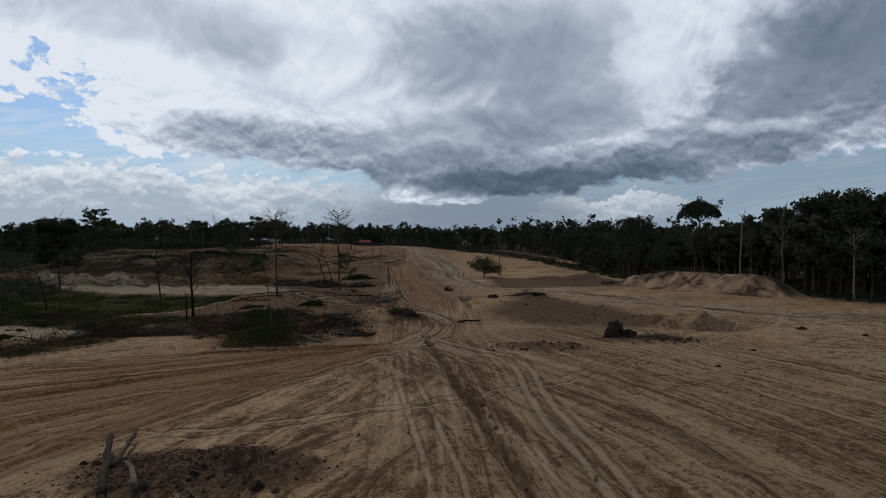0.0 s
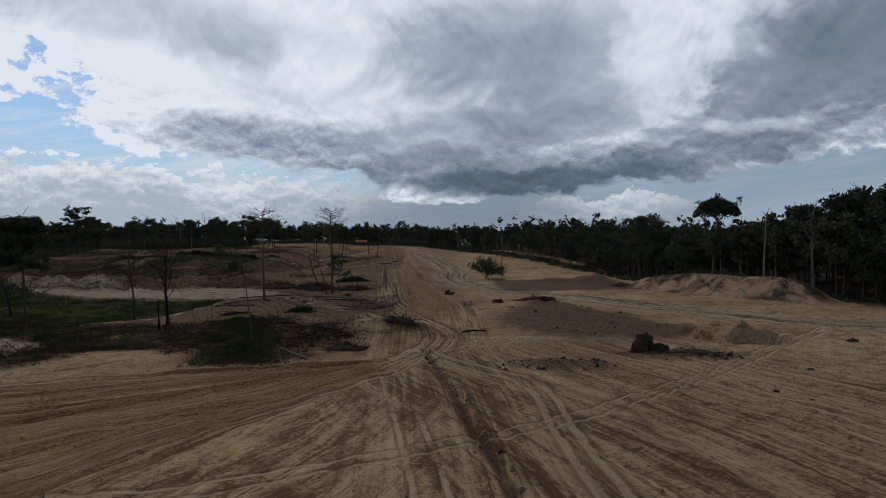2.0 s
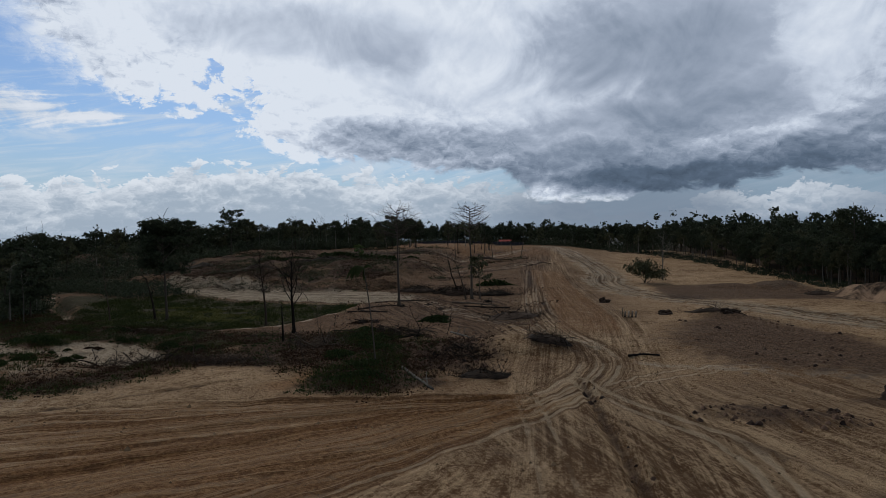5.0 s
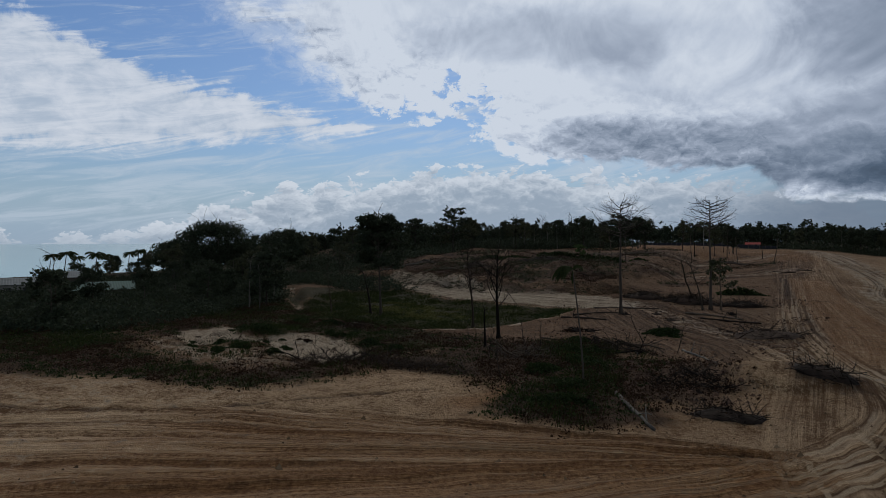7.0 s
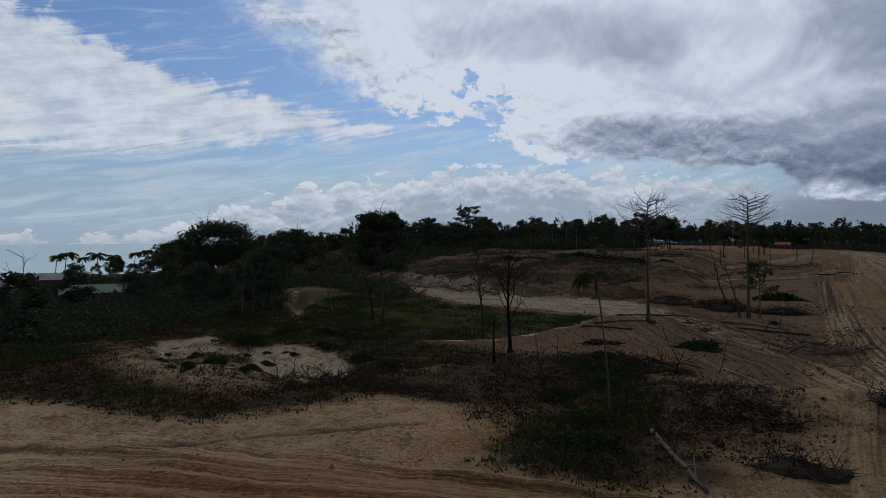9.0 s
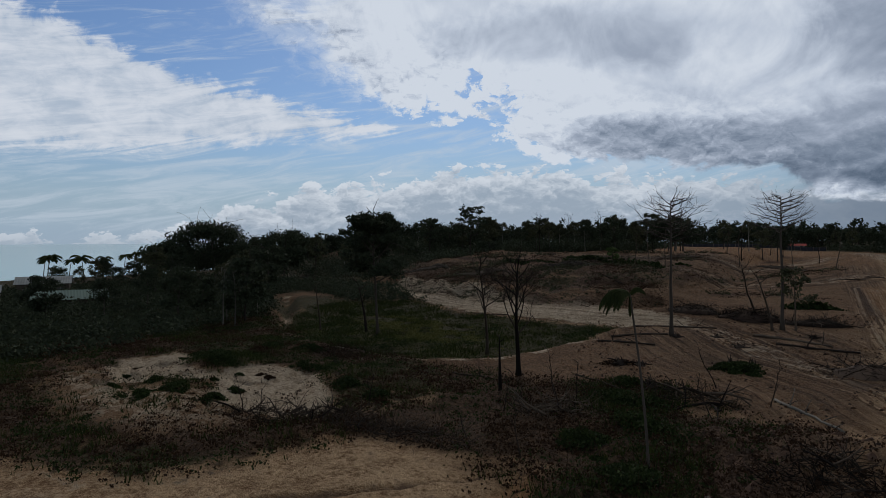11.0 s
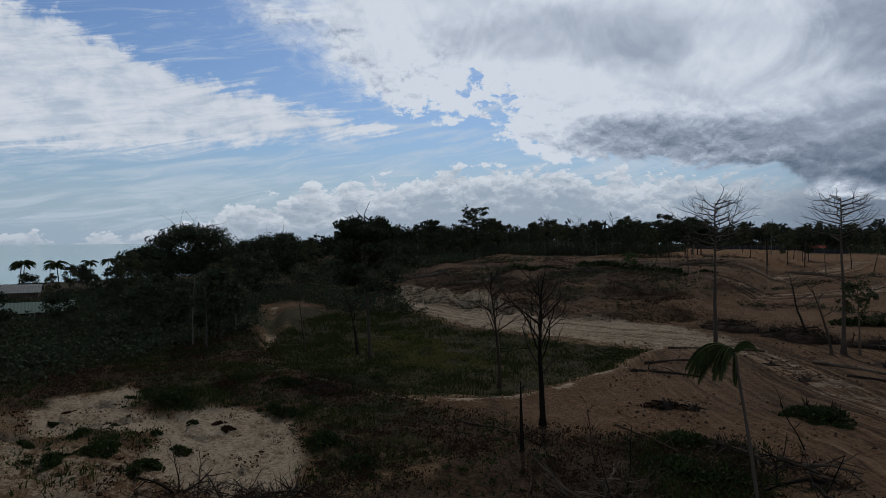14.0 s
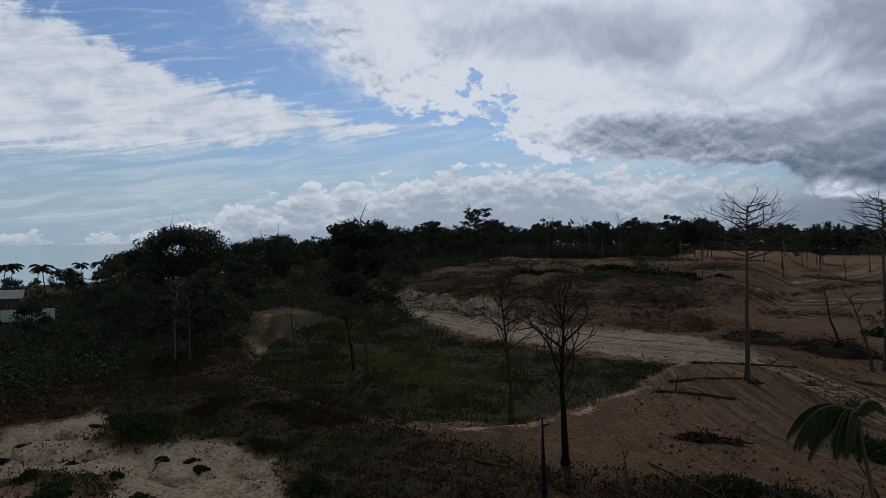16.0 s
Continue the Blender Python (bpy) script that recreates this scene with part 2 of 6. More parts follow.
def leafage(name, low, high):
    """Leaves: each leaf its own tone, a little light let through."""
    mat, n, bsdf = surface(name, 0.8, 0.06)
    geo = n.add("ShaderNodeNewGeometry")
    r = geo.outputs["Random Per Island"]
    o = n.add("ShaderNodeObjectInfo").outputs["Random"]
    f = n.math("MULTIPLY_ADD", r, 0.75, n.math("MULTIPLY", o, 0.3), clamp=True)
    tone = n.mix(f, low, high)
    n.put(bsdf.inputs["Base Color"], tone)
    glow = n.add("ShaderNodeBsdfTranslucent")
    n.put(glow.inputs[0], tone)
    both = n.add("ShaderNodeMixShader")
    both.inputs[0].default_value = 0.12
    n.tree.links.new(bsdf.outputs[0], both.inputs[1])
    n.tree.links.new(glow.outputs[0], both.inputs[2])
    for node in n.tree.nodes:
        if node.type == "OUTPUT_MATERIAL":
            n.tree.links.new(both.outputs[0], node.inputs[0])
    return mat


LEAF = leafage("leaf_dark", (0.020, 0.026, 0.017), (0.048, 0.058, 0.032))
LEAF_FRESH = leafage("leaf_fresh", (0.035, 0.055, 0.018), (0.08, 0.11, 0.035))
LEAF_DULL = leafage("leaf_dull", (0.034, 0.038, 0.022), (0.078, 0.078, 0.04))
SCRUB = leafage("scrub_leaf", (0.010, 0.017, 0.006), (0.034, 0.048, 0.014))
DRY = leafage("dry_stalk", (0.014, 0.008, 0.005), (0.055, 0.03, 0.016))
GRASS = leafage("grass_blade", (0.010, 0.017, 0.005), (0.048, 0.058, 0.014))
STRAW = leafage("straw_blade", (0.035, 0.042, 0.011), (0.15, 0.14, 0.042))
FROND = leafage("palm_frond", (0.014, 0.022, 0.007), (0.045, 0.055, 0.018))
BARK = mottled("bark", (0.024, 0.019, 0.015), (0.065, 0.053, 0.042), 2.5, bump=0.03, stretch=(1, 1, 0.2))
BARK_PALE = mottled("bark_pale", (0.055, 0.048, 0.04), (0.16, 0.145, 0.12), 2.0, bump=0.02, stretch=(1, 1, 0.25))
DEADWOOD = mottled("dead_wood", (0.022, 0.017, 0.012), (0.095, 0.073, 0.054), 3.0, spec=0.05, bump=0.02, stretch=(1, 1, 0.2))
CHARRED = mottled("charred_wood", (0.009, 0.007, 0.006), (0.04, 0.03, 0.023), 3.0, spec=0.05, bump=0.02)
LOGWOOD = mottled("log_wood", (0.05, 0.037, 0.026), (0.18, 0.145, 0.11), 2.0, bump=0.02, stretch=(1, 1, 0.2))
CUTWOOD = mottled("cut_wood", (0.30, 0.22, 0.13), (0.5, 0.40, 0.27), 5.0)
CLOD = mottled("dark_clod", (0.010, 0.007, 0.005), (0.05, 0.032, 0.022), 1.6, bump=0.12)
CRUMB = mottled("soil_crumb", (0.10, 0.062, 0.033), (0.27, 0.18, 0.10), 2.0, by="island")
CLOD_LUMP = mottled("dark_lump", (0.014, 0.008, 0.006), (0.12, 0.07, 0.045), 1.5, by="island")
RED_LUMP = mottled("red_lump", (0.02, 0.011, 0.007), (0.15, 0.08, 0.042), 1.5, by="island")
TIN_GREEN = mottled("green_tin", (0.06, 0.095, 0.08), (0.10, 0.14, 0.12), 0.6, 0.85, 0.15)
TIN_PALE = mottled("pale_tin", (0.14, 0.15, 0.147), (0.23, 0.235, 0.23), 0.6, 0.85, 0.15)
TIN_RED = mottled("red_tin", (0.17, 0.02, 0.016), (0.24, 0.035, 0.028), 0.6, 0.85, 0.15)
RENDERED = mottled("painted_wall", (0.12, 0.115, 0.10), (0.22, 0.21, 0.19), 0.7, 0.85)
WHITEWASH = mottled("white_wall", (0.55, 0.54, 0.52), (0.72, 0.71, 0.69), 0.7, 0.85)
DARK_PANE = mottled("dark_pane", (0.02, 0.022, 0.025), (0.05, 0.055, 0.06), 1.0, 0.15, 0.5)
FABRIC = mottled("black_fabric", (0.010, 0.010, 0.012), (0.03, 0.03, 0.034), 0.5, 0.95, 0.03)
POSTWOOD = mottled("post_wood", (0.12, 0.09, 0.06), (0.25, 0.19, 0.13), 2.0)
HULL = mottled("ship_hull", (0.10, 0.11, 0.13), (0.18, 0.19, 0.21), 0.2)


def ground_material():
    """Bulldozed soil: streaks along each way, wheel ruts, and zones of grass, pale sand, dark and red earth with ragged edges."""
    mat, n, bsdf = surface("soil", 0.95, 0.1)
    co = n.add("ShaderNodeTexCoord").outputs["Object"]
    big = n.noise(co, 0.09, 5.0, 0.55)
    mid = n.noise(co, 0.55, 6.0, 0.6, 0.4)
    fine = n.noise(co, 3.2, 6.0, 0.65)
    grit = n.noise(co, 14.0, 4.0, 0.6)
    f = n.math("ADD", n.math("MULTIPLY", big, 0.3), n.math("MULTIPLY", mid, 0.42))
    f = n.math("ADD", f, n.math("MULTIPLY_ADD", fine, 0.62, n.math("MULTIPLY_ADD", grit, 0.5, -0.405)))
    relief = n.math("ADD", n.math("MULTIPLY", mid, 0.7), n.math("MULTIPLY", fine, 0.95))
    relief = n.math("ADD", relief, n.math("MULTIPLY", grit, 0.5))
    streaks, total = None, None
    for name, scale in (("way_a", 2.2), ("way_b", 1.5), ("way_c", 1.9), ("way_d", 1.6)):
        u, v, wt = n.split(n.attr(name))
        if name == "way_a":
            wt = n.math("MULTIPLY", wt, 0.42)
        if name == "way_c":
            wt = n.math("MULTIPLY", wt, 0.46)
        along = n.vec(u, n.math("MULTIPLY", v, 0.018), 0.0)
        s = n.math("ADD", n.noise(along, scale, 7.0, 0.78, 0.25), n.math("MULTIPLY", n.noise(n.vec(u, n.math("MULTIPLY", v, 0.05), 4.0), scale * 0.3, 2.0), 0.35))
        s = n.math("MULTIPLY", n.math("MULTIPLY", n.math("ADD", s, -0.675), wt), 1.9 if name == "way_b" else 1.15)
        streaks = s if streaks is None else n.math("ADD", streaks, s)
        total = wt if total is None else n.math("ADD", total, wt)
    # short curved furrows left by a turning blade
    u, v, wt = n.split(n.attr("way_e"))
    dug = n.math("ADD", n.noise(n.vec(u, n.math("MULTIPLY", v, 0.13), 7.0), 0.75, 6.0, 0.6, 1.3), -0.5)
    dug = n.math("MULTIPLY", n.math("MULTIPLY", dug, wt), 0.62)
    streaks, total = n.math("ADD", streaks, dug), n.math("ADD", total, wt)
    streaks = n.math("DIVIDE", streaks, n.math("MAXIMUM", total, 1.0))
    streaks = n.math("MULTIPLY", streaks, 1.55)
    # streak contrast in the tone also carries the shade of the ridges
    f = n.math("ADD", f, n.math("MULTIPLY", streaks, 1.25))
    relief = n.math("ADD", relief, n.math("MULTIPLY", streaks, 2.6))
    # wheel tracks: pressed pale strips between raised darker edges
    u1, u2, u3 = n.split(n.attr("wheel"))
    u4, u5, u6 = n.split(n.attr("rut"))
    broken = n.step(n.math("ADD", n.math("MULTIPLY", big, 1.2), n.math("MULTIPLY", mid, 0.5)), 0.62, 0.95)
    plain = n.math("MULTIPLY_ADD", fine, 0.8, 0.5, clamp=True)
    ruts, rims = None, None
    for u, gauge, wide, worn in ((u1, 0.72, 0.34, plain), (u2, 0.75, 0.2, plain), (u3, 1.9, 0.3, broken), (u3, 0.3, 0.22, broken), (u4, 0.9, 0.22, broken), (u5, 0.6, 0.2, broken), (u6, 0.9, 0.25, broken)):
        wob = n.math("ADD", u, n.math("MULTIPLY_ADD", mid, 0.36, -0.18))
        off = n.math("ABSOLUTE", n.math("SUBTRACT", n.math("ABSOLUTE", wob), gauge))
        r = n.math("MULTIPLY", n.step(off, wide, wide * 0.5), worn)
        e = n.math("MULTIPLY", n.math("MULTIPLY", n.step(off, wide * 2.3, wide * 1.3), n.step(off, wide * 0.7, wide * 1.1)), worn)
        ruts = r if ruts is None else n.math("MAXIMUM", ruts, r)
        rims = e if rims is None else n.math("MAXIMUM", rims, e)
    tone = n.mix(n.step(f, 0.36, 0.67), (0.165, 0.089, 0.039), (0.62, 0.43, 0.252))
    # ridge shade and soil tones put into the colour: darker deep marks, paler crests
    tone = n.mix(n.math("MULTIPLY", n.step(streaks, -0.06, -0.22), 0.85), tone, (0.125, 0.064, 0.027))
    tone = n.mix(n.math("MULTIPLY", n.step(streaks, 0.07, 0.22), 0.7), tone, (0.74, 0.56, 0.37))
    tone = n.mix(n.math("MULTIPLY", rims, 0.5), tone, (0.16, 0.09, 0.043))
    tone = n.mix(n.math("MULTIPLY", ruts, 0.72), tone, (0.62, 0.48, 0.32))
    bv, bu, bm = n.split(n.attr("bank"))
    slip = n.noise(n.vec(n.math("MULTIPLY", bv, 0.32), n.math("MULTIPLY", bu, 0.2), 1.0), 1.0, 8.0, 0.72, 1.0)
    slump = n.noise(n.vec(n.math("MULTIPLY", bv, 0.09), n.math("MULTIPLY", bu, 0.3), 3.0), 1.0, 5.0, 0.6, 1.5)
    bare = n.mix(n.step(n.math("MULTIPLY_ADD", slump, 0.9, n.math("MULTIPLY", slip, 0.6)), 0.62, 0.90), (0.06, 0.042, 0.031), (0.47, 0.315, 0.205))
    tone = n.mix(bm, tone, bare)
    relief = n.math("ADD", relief, n.math("MULTIPLY", n.math("MULTIPLY", slip, bm), 2.0))
    ga, pa, da = n.split(n.attr("zone_a"))
    re, og, li = n.split(n.attr("zone_b"))

    def ragged(mask, wide=0.5):
        rough = n.math("ADD", n.math("MULTIPLY", mid, 0.6), n.math("MULTIPLY", fine, 0.4))
        return n.step(n.math("ADD", mask, n.math("MULTIPLY_ADD", rough, 2.6, -1.3)), 0.5 - wide / 2, 0.5 + wide / 2)

    red = n.mix(n.step(n.math("ADD", n.math("ADD", fine, n.math("MULTIPLY", streaks, 1.8)), n.math("MULTIPLY", mid, 0.8)), 0.65, 1.15), (0.04, 0.021, 0.012), (0.165, 0.088, 0.046))
    red = n.mix(n.math("MULTIPLY", n.step(streaks, 0.03, 0.17), 0.65), red, (0.36, 0.235, 0.14))
    red = n.mix(n.math("MULTIPLY", ruts, 0.6), red, (0.36, 0.25, 0.16))
    tone = n.mix(n.math("MULTIPLY", ragged(re, 0.8), 0.85), tone, red)
    tone = n.mix(n.math("MULTIPLY", ragged(og, 0.7), 0.7), tone, n.mix(n.step(fine, 0.3, 0.7), (0.155, 0.066, 0.026), (0.40, 0.215, 0.09)))
    pale = n.mix(n.step(n.math("ADD", n.math("ADD", fine, n.math("MULTIPLY", streaks, 1.2)), n.math("MULTIPLY", mid, 0.5)), 0.45, 0.95), (0.18, 0.125, 0.076), (0.60, 0.49, 0.355))
    tone = n.mix(n.math("MULTIPLY", ragged(pa, 0.45), 0.9), tone, pale)
    green = n.mix(n.step(n.math("ADD", fine, n.math("MULTIPLY", big, 0.6)), 0.45, 1.05), (0.009, 0.011, 0.004), (0.042, 0.041, 0.014))
    tone = n.mix(n.math("MULTIPLY", ragged(ga, 0.5), 0.92), tone, green)
    litter = n.mix(n.step(fine, 0.3, 0.7), (0.012, 0.008, 0.005), (0.08, 0.045, 0.024))
    tone = n.mix(n.math("MULTIPLY", ragged(li, 0.8), 0.85), tone, litter)
    tone = n.mix(n.math("MULTIPLY", ragged(da, 0.7), 0.85), tone, n.mix(n.step(fine, 0.3, 0.72), (0.032, 0.019, 0.013), (0.15, 0.09, 0.058)))
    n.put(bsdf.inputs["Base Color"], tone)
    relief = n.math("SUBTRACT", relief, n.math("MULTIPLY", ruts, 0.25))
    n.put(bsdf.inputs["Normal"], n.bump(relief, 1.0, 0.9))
    return mat


SOIL = ground_material()


def sea_material():
    mat, n, bsdf = surface("sea_water", 0.12, 0.5)
    co = n.add("ShaderNodeTexCoord").outputs["Object"]
    swell = n.noise(co, 0.02, 5.0, 0.6)
    chop = n.noise(co, 0.6, 4.0, 0.6)
    n.put(bsdf.inputs["Base Color"], n.mix(swell, (0.16, 0.33, 0.31), (0.30, 0.47, 0.43)))
    n.put(bsdf.inputs["Normal"], n.bump(chop, 0.08, 0.1))
    return mat


SEA = sea_material()


# ---- the lie of the land ----
LATTICE = np.random.RandomState(7).rand(256, 256)


def grain_of(x, y):
    """Smooth value noise of 0 to 1, one cell to the metre."""
    i, j = np.floor(x).astype(int), np.floor(y).astype(int)
    fx, fy = x - i, y - j
    fx, fy = fx * fx * (3 - 2 * fx), fy * fy * (3 - 2 * fy)
    i, j = i % 256, j % 256
    i1, j1 = (i + 1) % 256, (j + 1) % 256
    low = LATTICE[i, j] * (1 - fx) + LATTICE[i1, j] * fx
    high = LATTICE[i, j1] * (1 - fx) + LATTICE[i1, j1] * fx
    return low * (1 - fy) + high * fy


def rough_of(x, y, size, octaves=4):
    total, weight = 0.0, 0.0
    for k in range(octaves):
        s = 2.0 ** k / size
        total = total + grain_of(x * s + 17.3 * k, y * s + 9.1 * k) * 0.5 ** k
        weight += 0.5 ** k
    return total / weight


def smooth(x, low, high):
    q = np.clip((x - low) / (high - low), 0, 1)
    return q * q * (3 - 2 * q)


def along_line(x, y, pts):
    """Signed distance to the right of a line of points, and the way along it."""
    shape = x.shape
    x, y = x.ravel().astype(np.float32), y.ravel().astype(np.float32)
    best, side, run = np.full(x.shape, 1e12, np.float32), np.zeros(x.shape, np.float32), np.zeros(x.shape, np.float32)
    gone = 0.0
    for (ax, ay), (bx, by) in zip(pts, pts[1:]):
        dx, dy = bx - ax, by - ay
        length = math.hypot(dx, dy)
        px, py = x - np.float32(ax), y - np.float32(ay)
        q = np.clip((px * np.float32(dx) + py * np.float32(dy)) / np.float32(length ** 2), 0, 1)
        px -= q * np.float32(dx)
        py -= q * np.float32(dy)
        d = px * px + py * py
        near = np.flatnonzero(d < best)
        best[near] = d[near]
        side[near] = np.sign(np.float32(dy) * px[near] - np.float32(dx) * py[near])
        run[near] = gone + q[near] * length
        gone += length
    return (np.where(side < 0, -1, 1) * np.sqrt(best)).reshape(shape).astype(float), run.reshape(shape).astype(float)


def rounded(pts, steps=4):
    """A smooth line through the points."""
    out = []
    for k in range(len(pts) - 1):
        p0, p1, p2, p3 = pts[max(k - 1, 0)], pts[k], pts[k + 1], pts[min(k + 2, len(pts) - 1)]
        for s in range(steps):
            t = s / steps
            out.append(tuple(0.5 * (2 * b + (c - a) * t + (2 * a - 5 * b + 4 * c - d) * t * t + (3 * b - a - 3 * c + d) * t ** 3) for a, b, c, d in zip(p0, p1, p2, p3)))
    return out + [pts[-1]]


def inside(x, y, pts, soft):
    """1 inside a closed outline, 0 outside, with a soft edge."""
    ring = list(pts) + [pts[0]]
    side, _ = along_line(x, y, ring)
    odd = np.zeros(x.shape, bool)
    for (ax, ay), (bx, by) in zip(ring, ring[1:]):
        if ay != by:
            odd ^= ((ay > y) != (by > y)) & (x < (bx - ax) * (y - ay) / (by - ay) + ax)
    return smooth(np.where(odd, np.abs(side), -np.abs(side)), -soft, soft)


def heap(x, y, cx, cy, rx, ry, turn=0.0):
    """A dome of height 1 about (cx, cy)."""
    c, s = math.cos(turn), math.sin(turn)
    u, v = ((x - cx) * c + (y - cy) * s) / rx, (-(x - cx) * s + (y - cy) * c) / ry
    return np.clip(1 - u * u - v * v, 0, 1)


MAIN = rounded([(2.5, -40), (2.0, 30), (0.5, 60), (-1.5, 83), (-2.0, 106), (-2.5, 130), (-7.5, 165), (-13, 205), (-17, 250), (-20, 310)])
SWEEP = rounded([(6, 90), (-1, 82), (-12, 72), (-26, 62), (-45, 53), (-70, 47), (-110, 44)])
FAN = rounded([(4, 88), (8, 78), (15, 64), (20, 52), (24, 38), (30, 15), (38, -15), (50, -60)])
TRAIL = rounded([(-20, 320), (-6, 265), (3, 225), (3, 195), (10, 172), (27, 146), (45, 114), (60, 98), (95, 84)])
LOOP = rounded([(-44, 41), (-30, 51), (-17.3, 61.6), (-12.8, 67), (-7.9, 72.2), (-3.9, 78.2), (-1.5, 85.4), (-0.8, 91.6), (-2, 98.7), (-6.2, 113.3), (-11.2, 143.3), (-16.8, 205)])
UPPER = rounded([(-110, 236), (-80, 228), (-58, 222), (-42, 232), (-33, 252), (-27, 285)])
TERRACE = rounded([(-92, 207), (-70, 210), (-50, 203), (-36, 205), (-24, 215), (-18, 230)])
BANDS = [rounded([(-69, 178.4), (-56, 185.3), (-44.5, 202.4), (-39.5, 215.2), (-30, 230), (-24, 240)]), rounded([(-100, 222), (-86.5, 212.7), (-76.8, 203), (-62, 196), (-52, 190)]), rounded([(-95, 255), (-70, 246), (-50, 250), (-32, 268)]), rounded([(-24, 186), (-33, 190), (-42, 189)])]
YELLOWING = [(-90, 137), (-84, 131), (-72, 123), (-64, 122), (-60, 128), (-66, 135), (-76, 141), (-86, 143)]
SIDING = rounded([(-2, 100), (-7.7, 108.4), (-13.3, 119.5), (-23.5, 130.4), (-31, 143), (-38, 153), (-46, 156), (-66, 155.5), (-100, 166)])
WHEELS_A = rounded([(-3, 84), (0.5, 76), (5.3, 69.9), (7.6, 63.5), (7.65, 52.8), (7.85, 43.4), (8.5, 36.6), (8.8, 30.5), (9.6, 10)])
WHEELS_B = rounded([(-36, 38), (-20.8, 41.9), (-13.1, 43.3), (-0.1, 50.3), (8.7, 55.5), (25.3, 69.7), (36.9, 81.3), (54, 98)])
WINDROW = rounded([(7, 68), (10.5, 62), (12.9, 57.4), (14.7, 41.4), (16.5, 25)])
RUT = rounded([(-80, 50), (-52, 60.5), (-39, 73), (-30, 84)])
FURROW = rounded([(-2.2, 82), (-1.0, 74), (-0.1, 67.7), (3.0, 45.7), (4.7, 30.6), (6.5, 12)])
BANK = rounded([(44.5, 170), (45.8, 168), (51.7, 157.5), (57.0, 147), (61.8, 134.5), (65.9, 127.6), (69.6, 122.6)])
CUT = rounded([(-170, 214), (-135, 184), (-110, 173), (-88, 167), (-66, 164), (-52, 168), (-42, 176)])
DITCH = rounded([(-126, 150), (-113, 138), (-103, 130), (-90, 118), (-80, 111)])
BERM = rounded([(-80, 111), (-66, 108.5), (-55, 108), (-48, 117), (-45.5, 131), (-45, 146)])
FIELD = [(-100, 127), (-80, 111.5), (-60, 109), (-50, 115), (-46.5, 132), (-47, 147), (-60, 147), (-78, 149), (-97, 160), (-113, 152)]
CLEARING = [(-37, 150), (-46, 148.5), (-60, 149), (-78, 151), (-98, 162), (-118, 176), (-112, 181), (-92, 171), (-66, 165), (-48, 164), (-38, 158)]
SANDPOND = [(-84, 96.2), (-82.4, 94.6), (-84.1, 89.5), (-80.6, 85.8), (-73.7, 83.4), (-71.7, 85.7), (-68.5, 87.7), (-65.6, 88.9), (-62, 86), (-57, 84.2), (-51, 84.5), (-48.5, 87.5), (-53, 92), (-56.4, 94.7), (-60.3, 97.4), (-65.6, 97.6), (-69, 95.5), (-71.6, 91.8), (-74.4, 91.1), (-77.6, 94), (-78.3, 96)]
FLATS = [(-88, 85), (-80, 79), (-66, 75), (-54, 75), (-51, 80), (-52, 84.5), (-61, 87), (-67, 87), (-73, 84), (-80, 86)]
GREENS = [(-37, 108), (-28, 110), (-24, 98), (-20, 83), (-19.5, 76), (-25.6, 75.5), (-27.5, 79), (-27, 92), (-33, 100)]
SCRUBLAND = [(-14, 79), (-20, 75), (-26.5, 74.5), (-29, 80), (-35.6, 83.7), (-41.5, 85.2), (-43.4, 80.4), (-44.6, 74.6), (-46.7, 70.5), (-51.4, 69.9), (-61.9, 66.7), (-75, 61), (-130, 55), (-150, 90), (-120, 130), (-100, 128), (-78, 111), (-52, 107), (-40, 107), (-27, 112), (-18, 100)]
TONGUE = [(7.3, 106), (12.7, 92), (18.6, 90), (24, 88), (30.3, 88.5), (33.6, 97.7), (30.5, 111), (25.6, 124), (20.7, 136), (11.2, 124)]
BURN = [(-24, 97), (-18.5, 103.5), (-14, 99), (-11, 92), (-12, 84), (-18, 85), (-21.3, 88.8)]


def blade_fan(x, y):
    """Blade marks that spread from the junction: the way across them, along them, and how strong they are."""
    dx, dy = x + 1.0, y - 79.0
    r = np.hypot(dx, dy)
    turn = np.degrees(np.arctan2(-dy, -dx)) - 0.12 * (r - 30)
    u = np.radians(turn) * 34 + (rough_of(x, y, 14.0, 2) - 0.5) * 2.0
    return u, r, smooth(turn, 11, 18) * smooth(turn, 66, 56) * smooth(r, 3, 9)


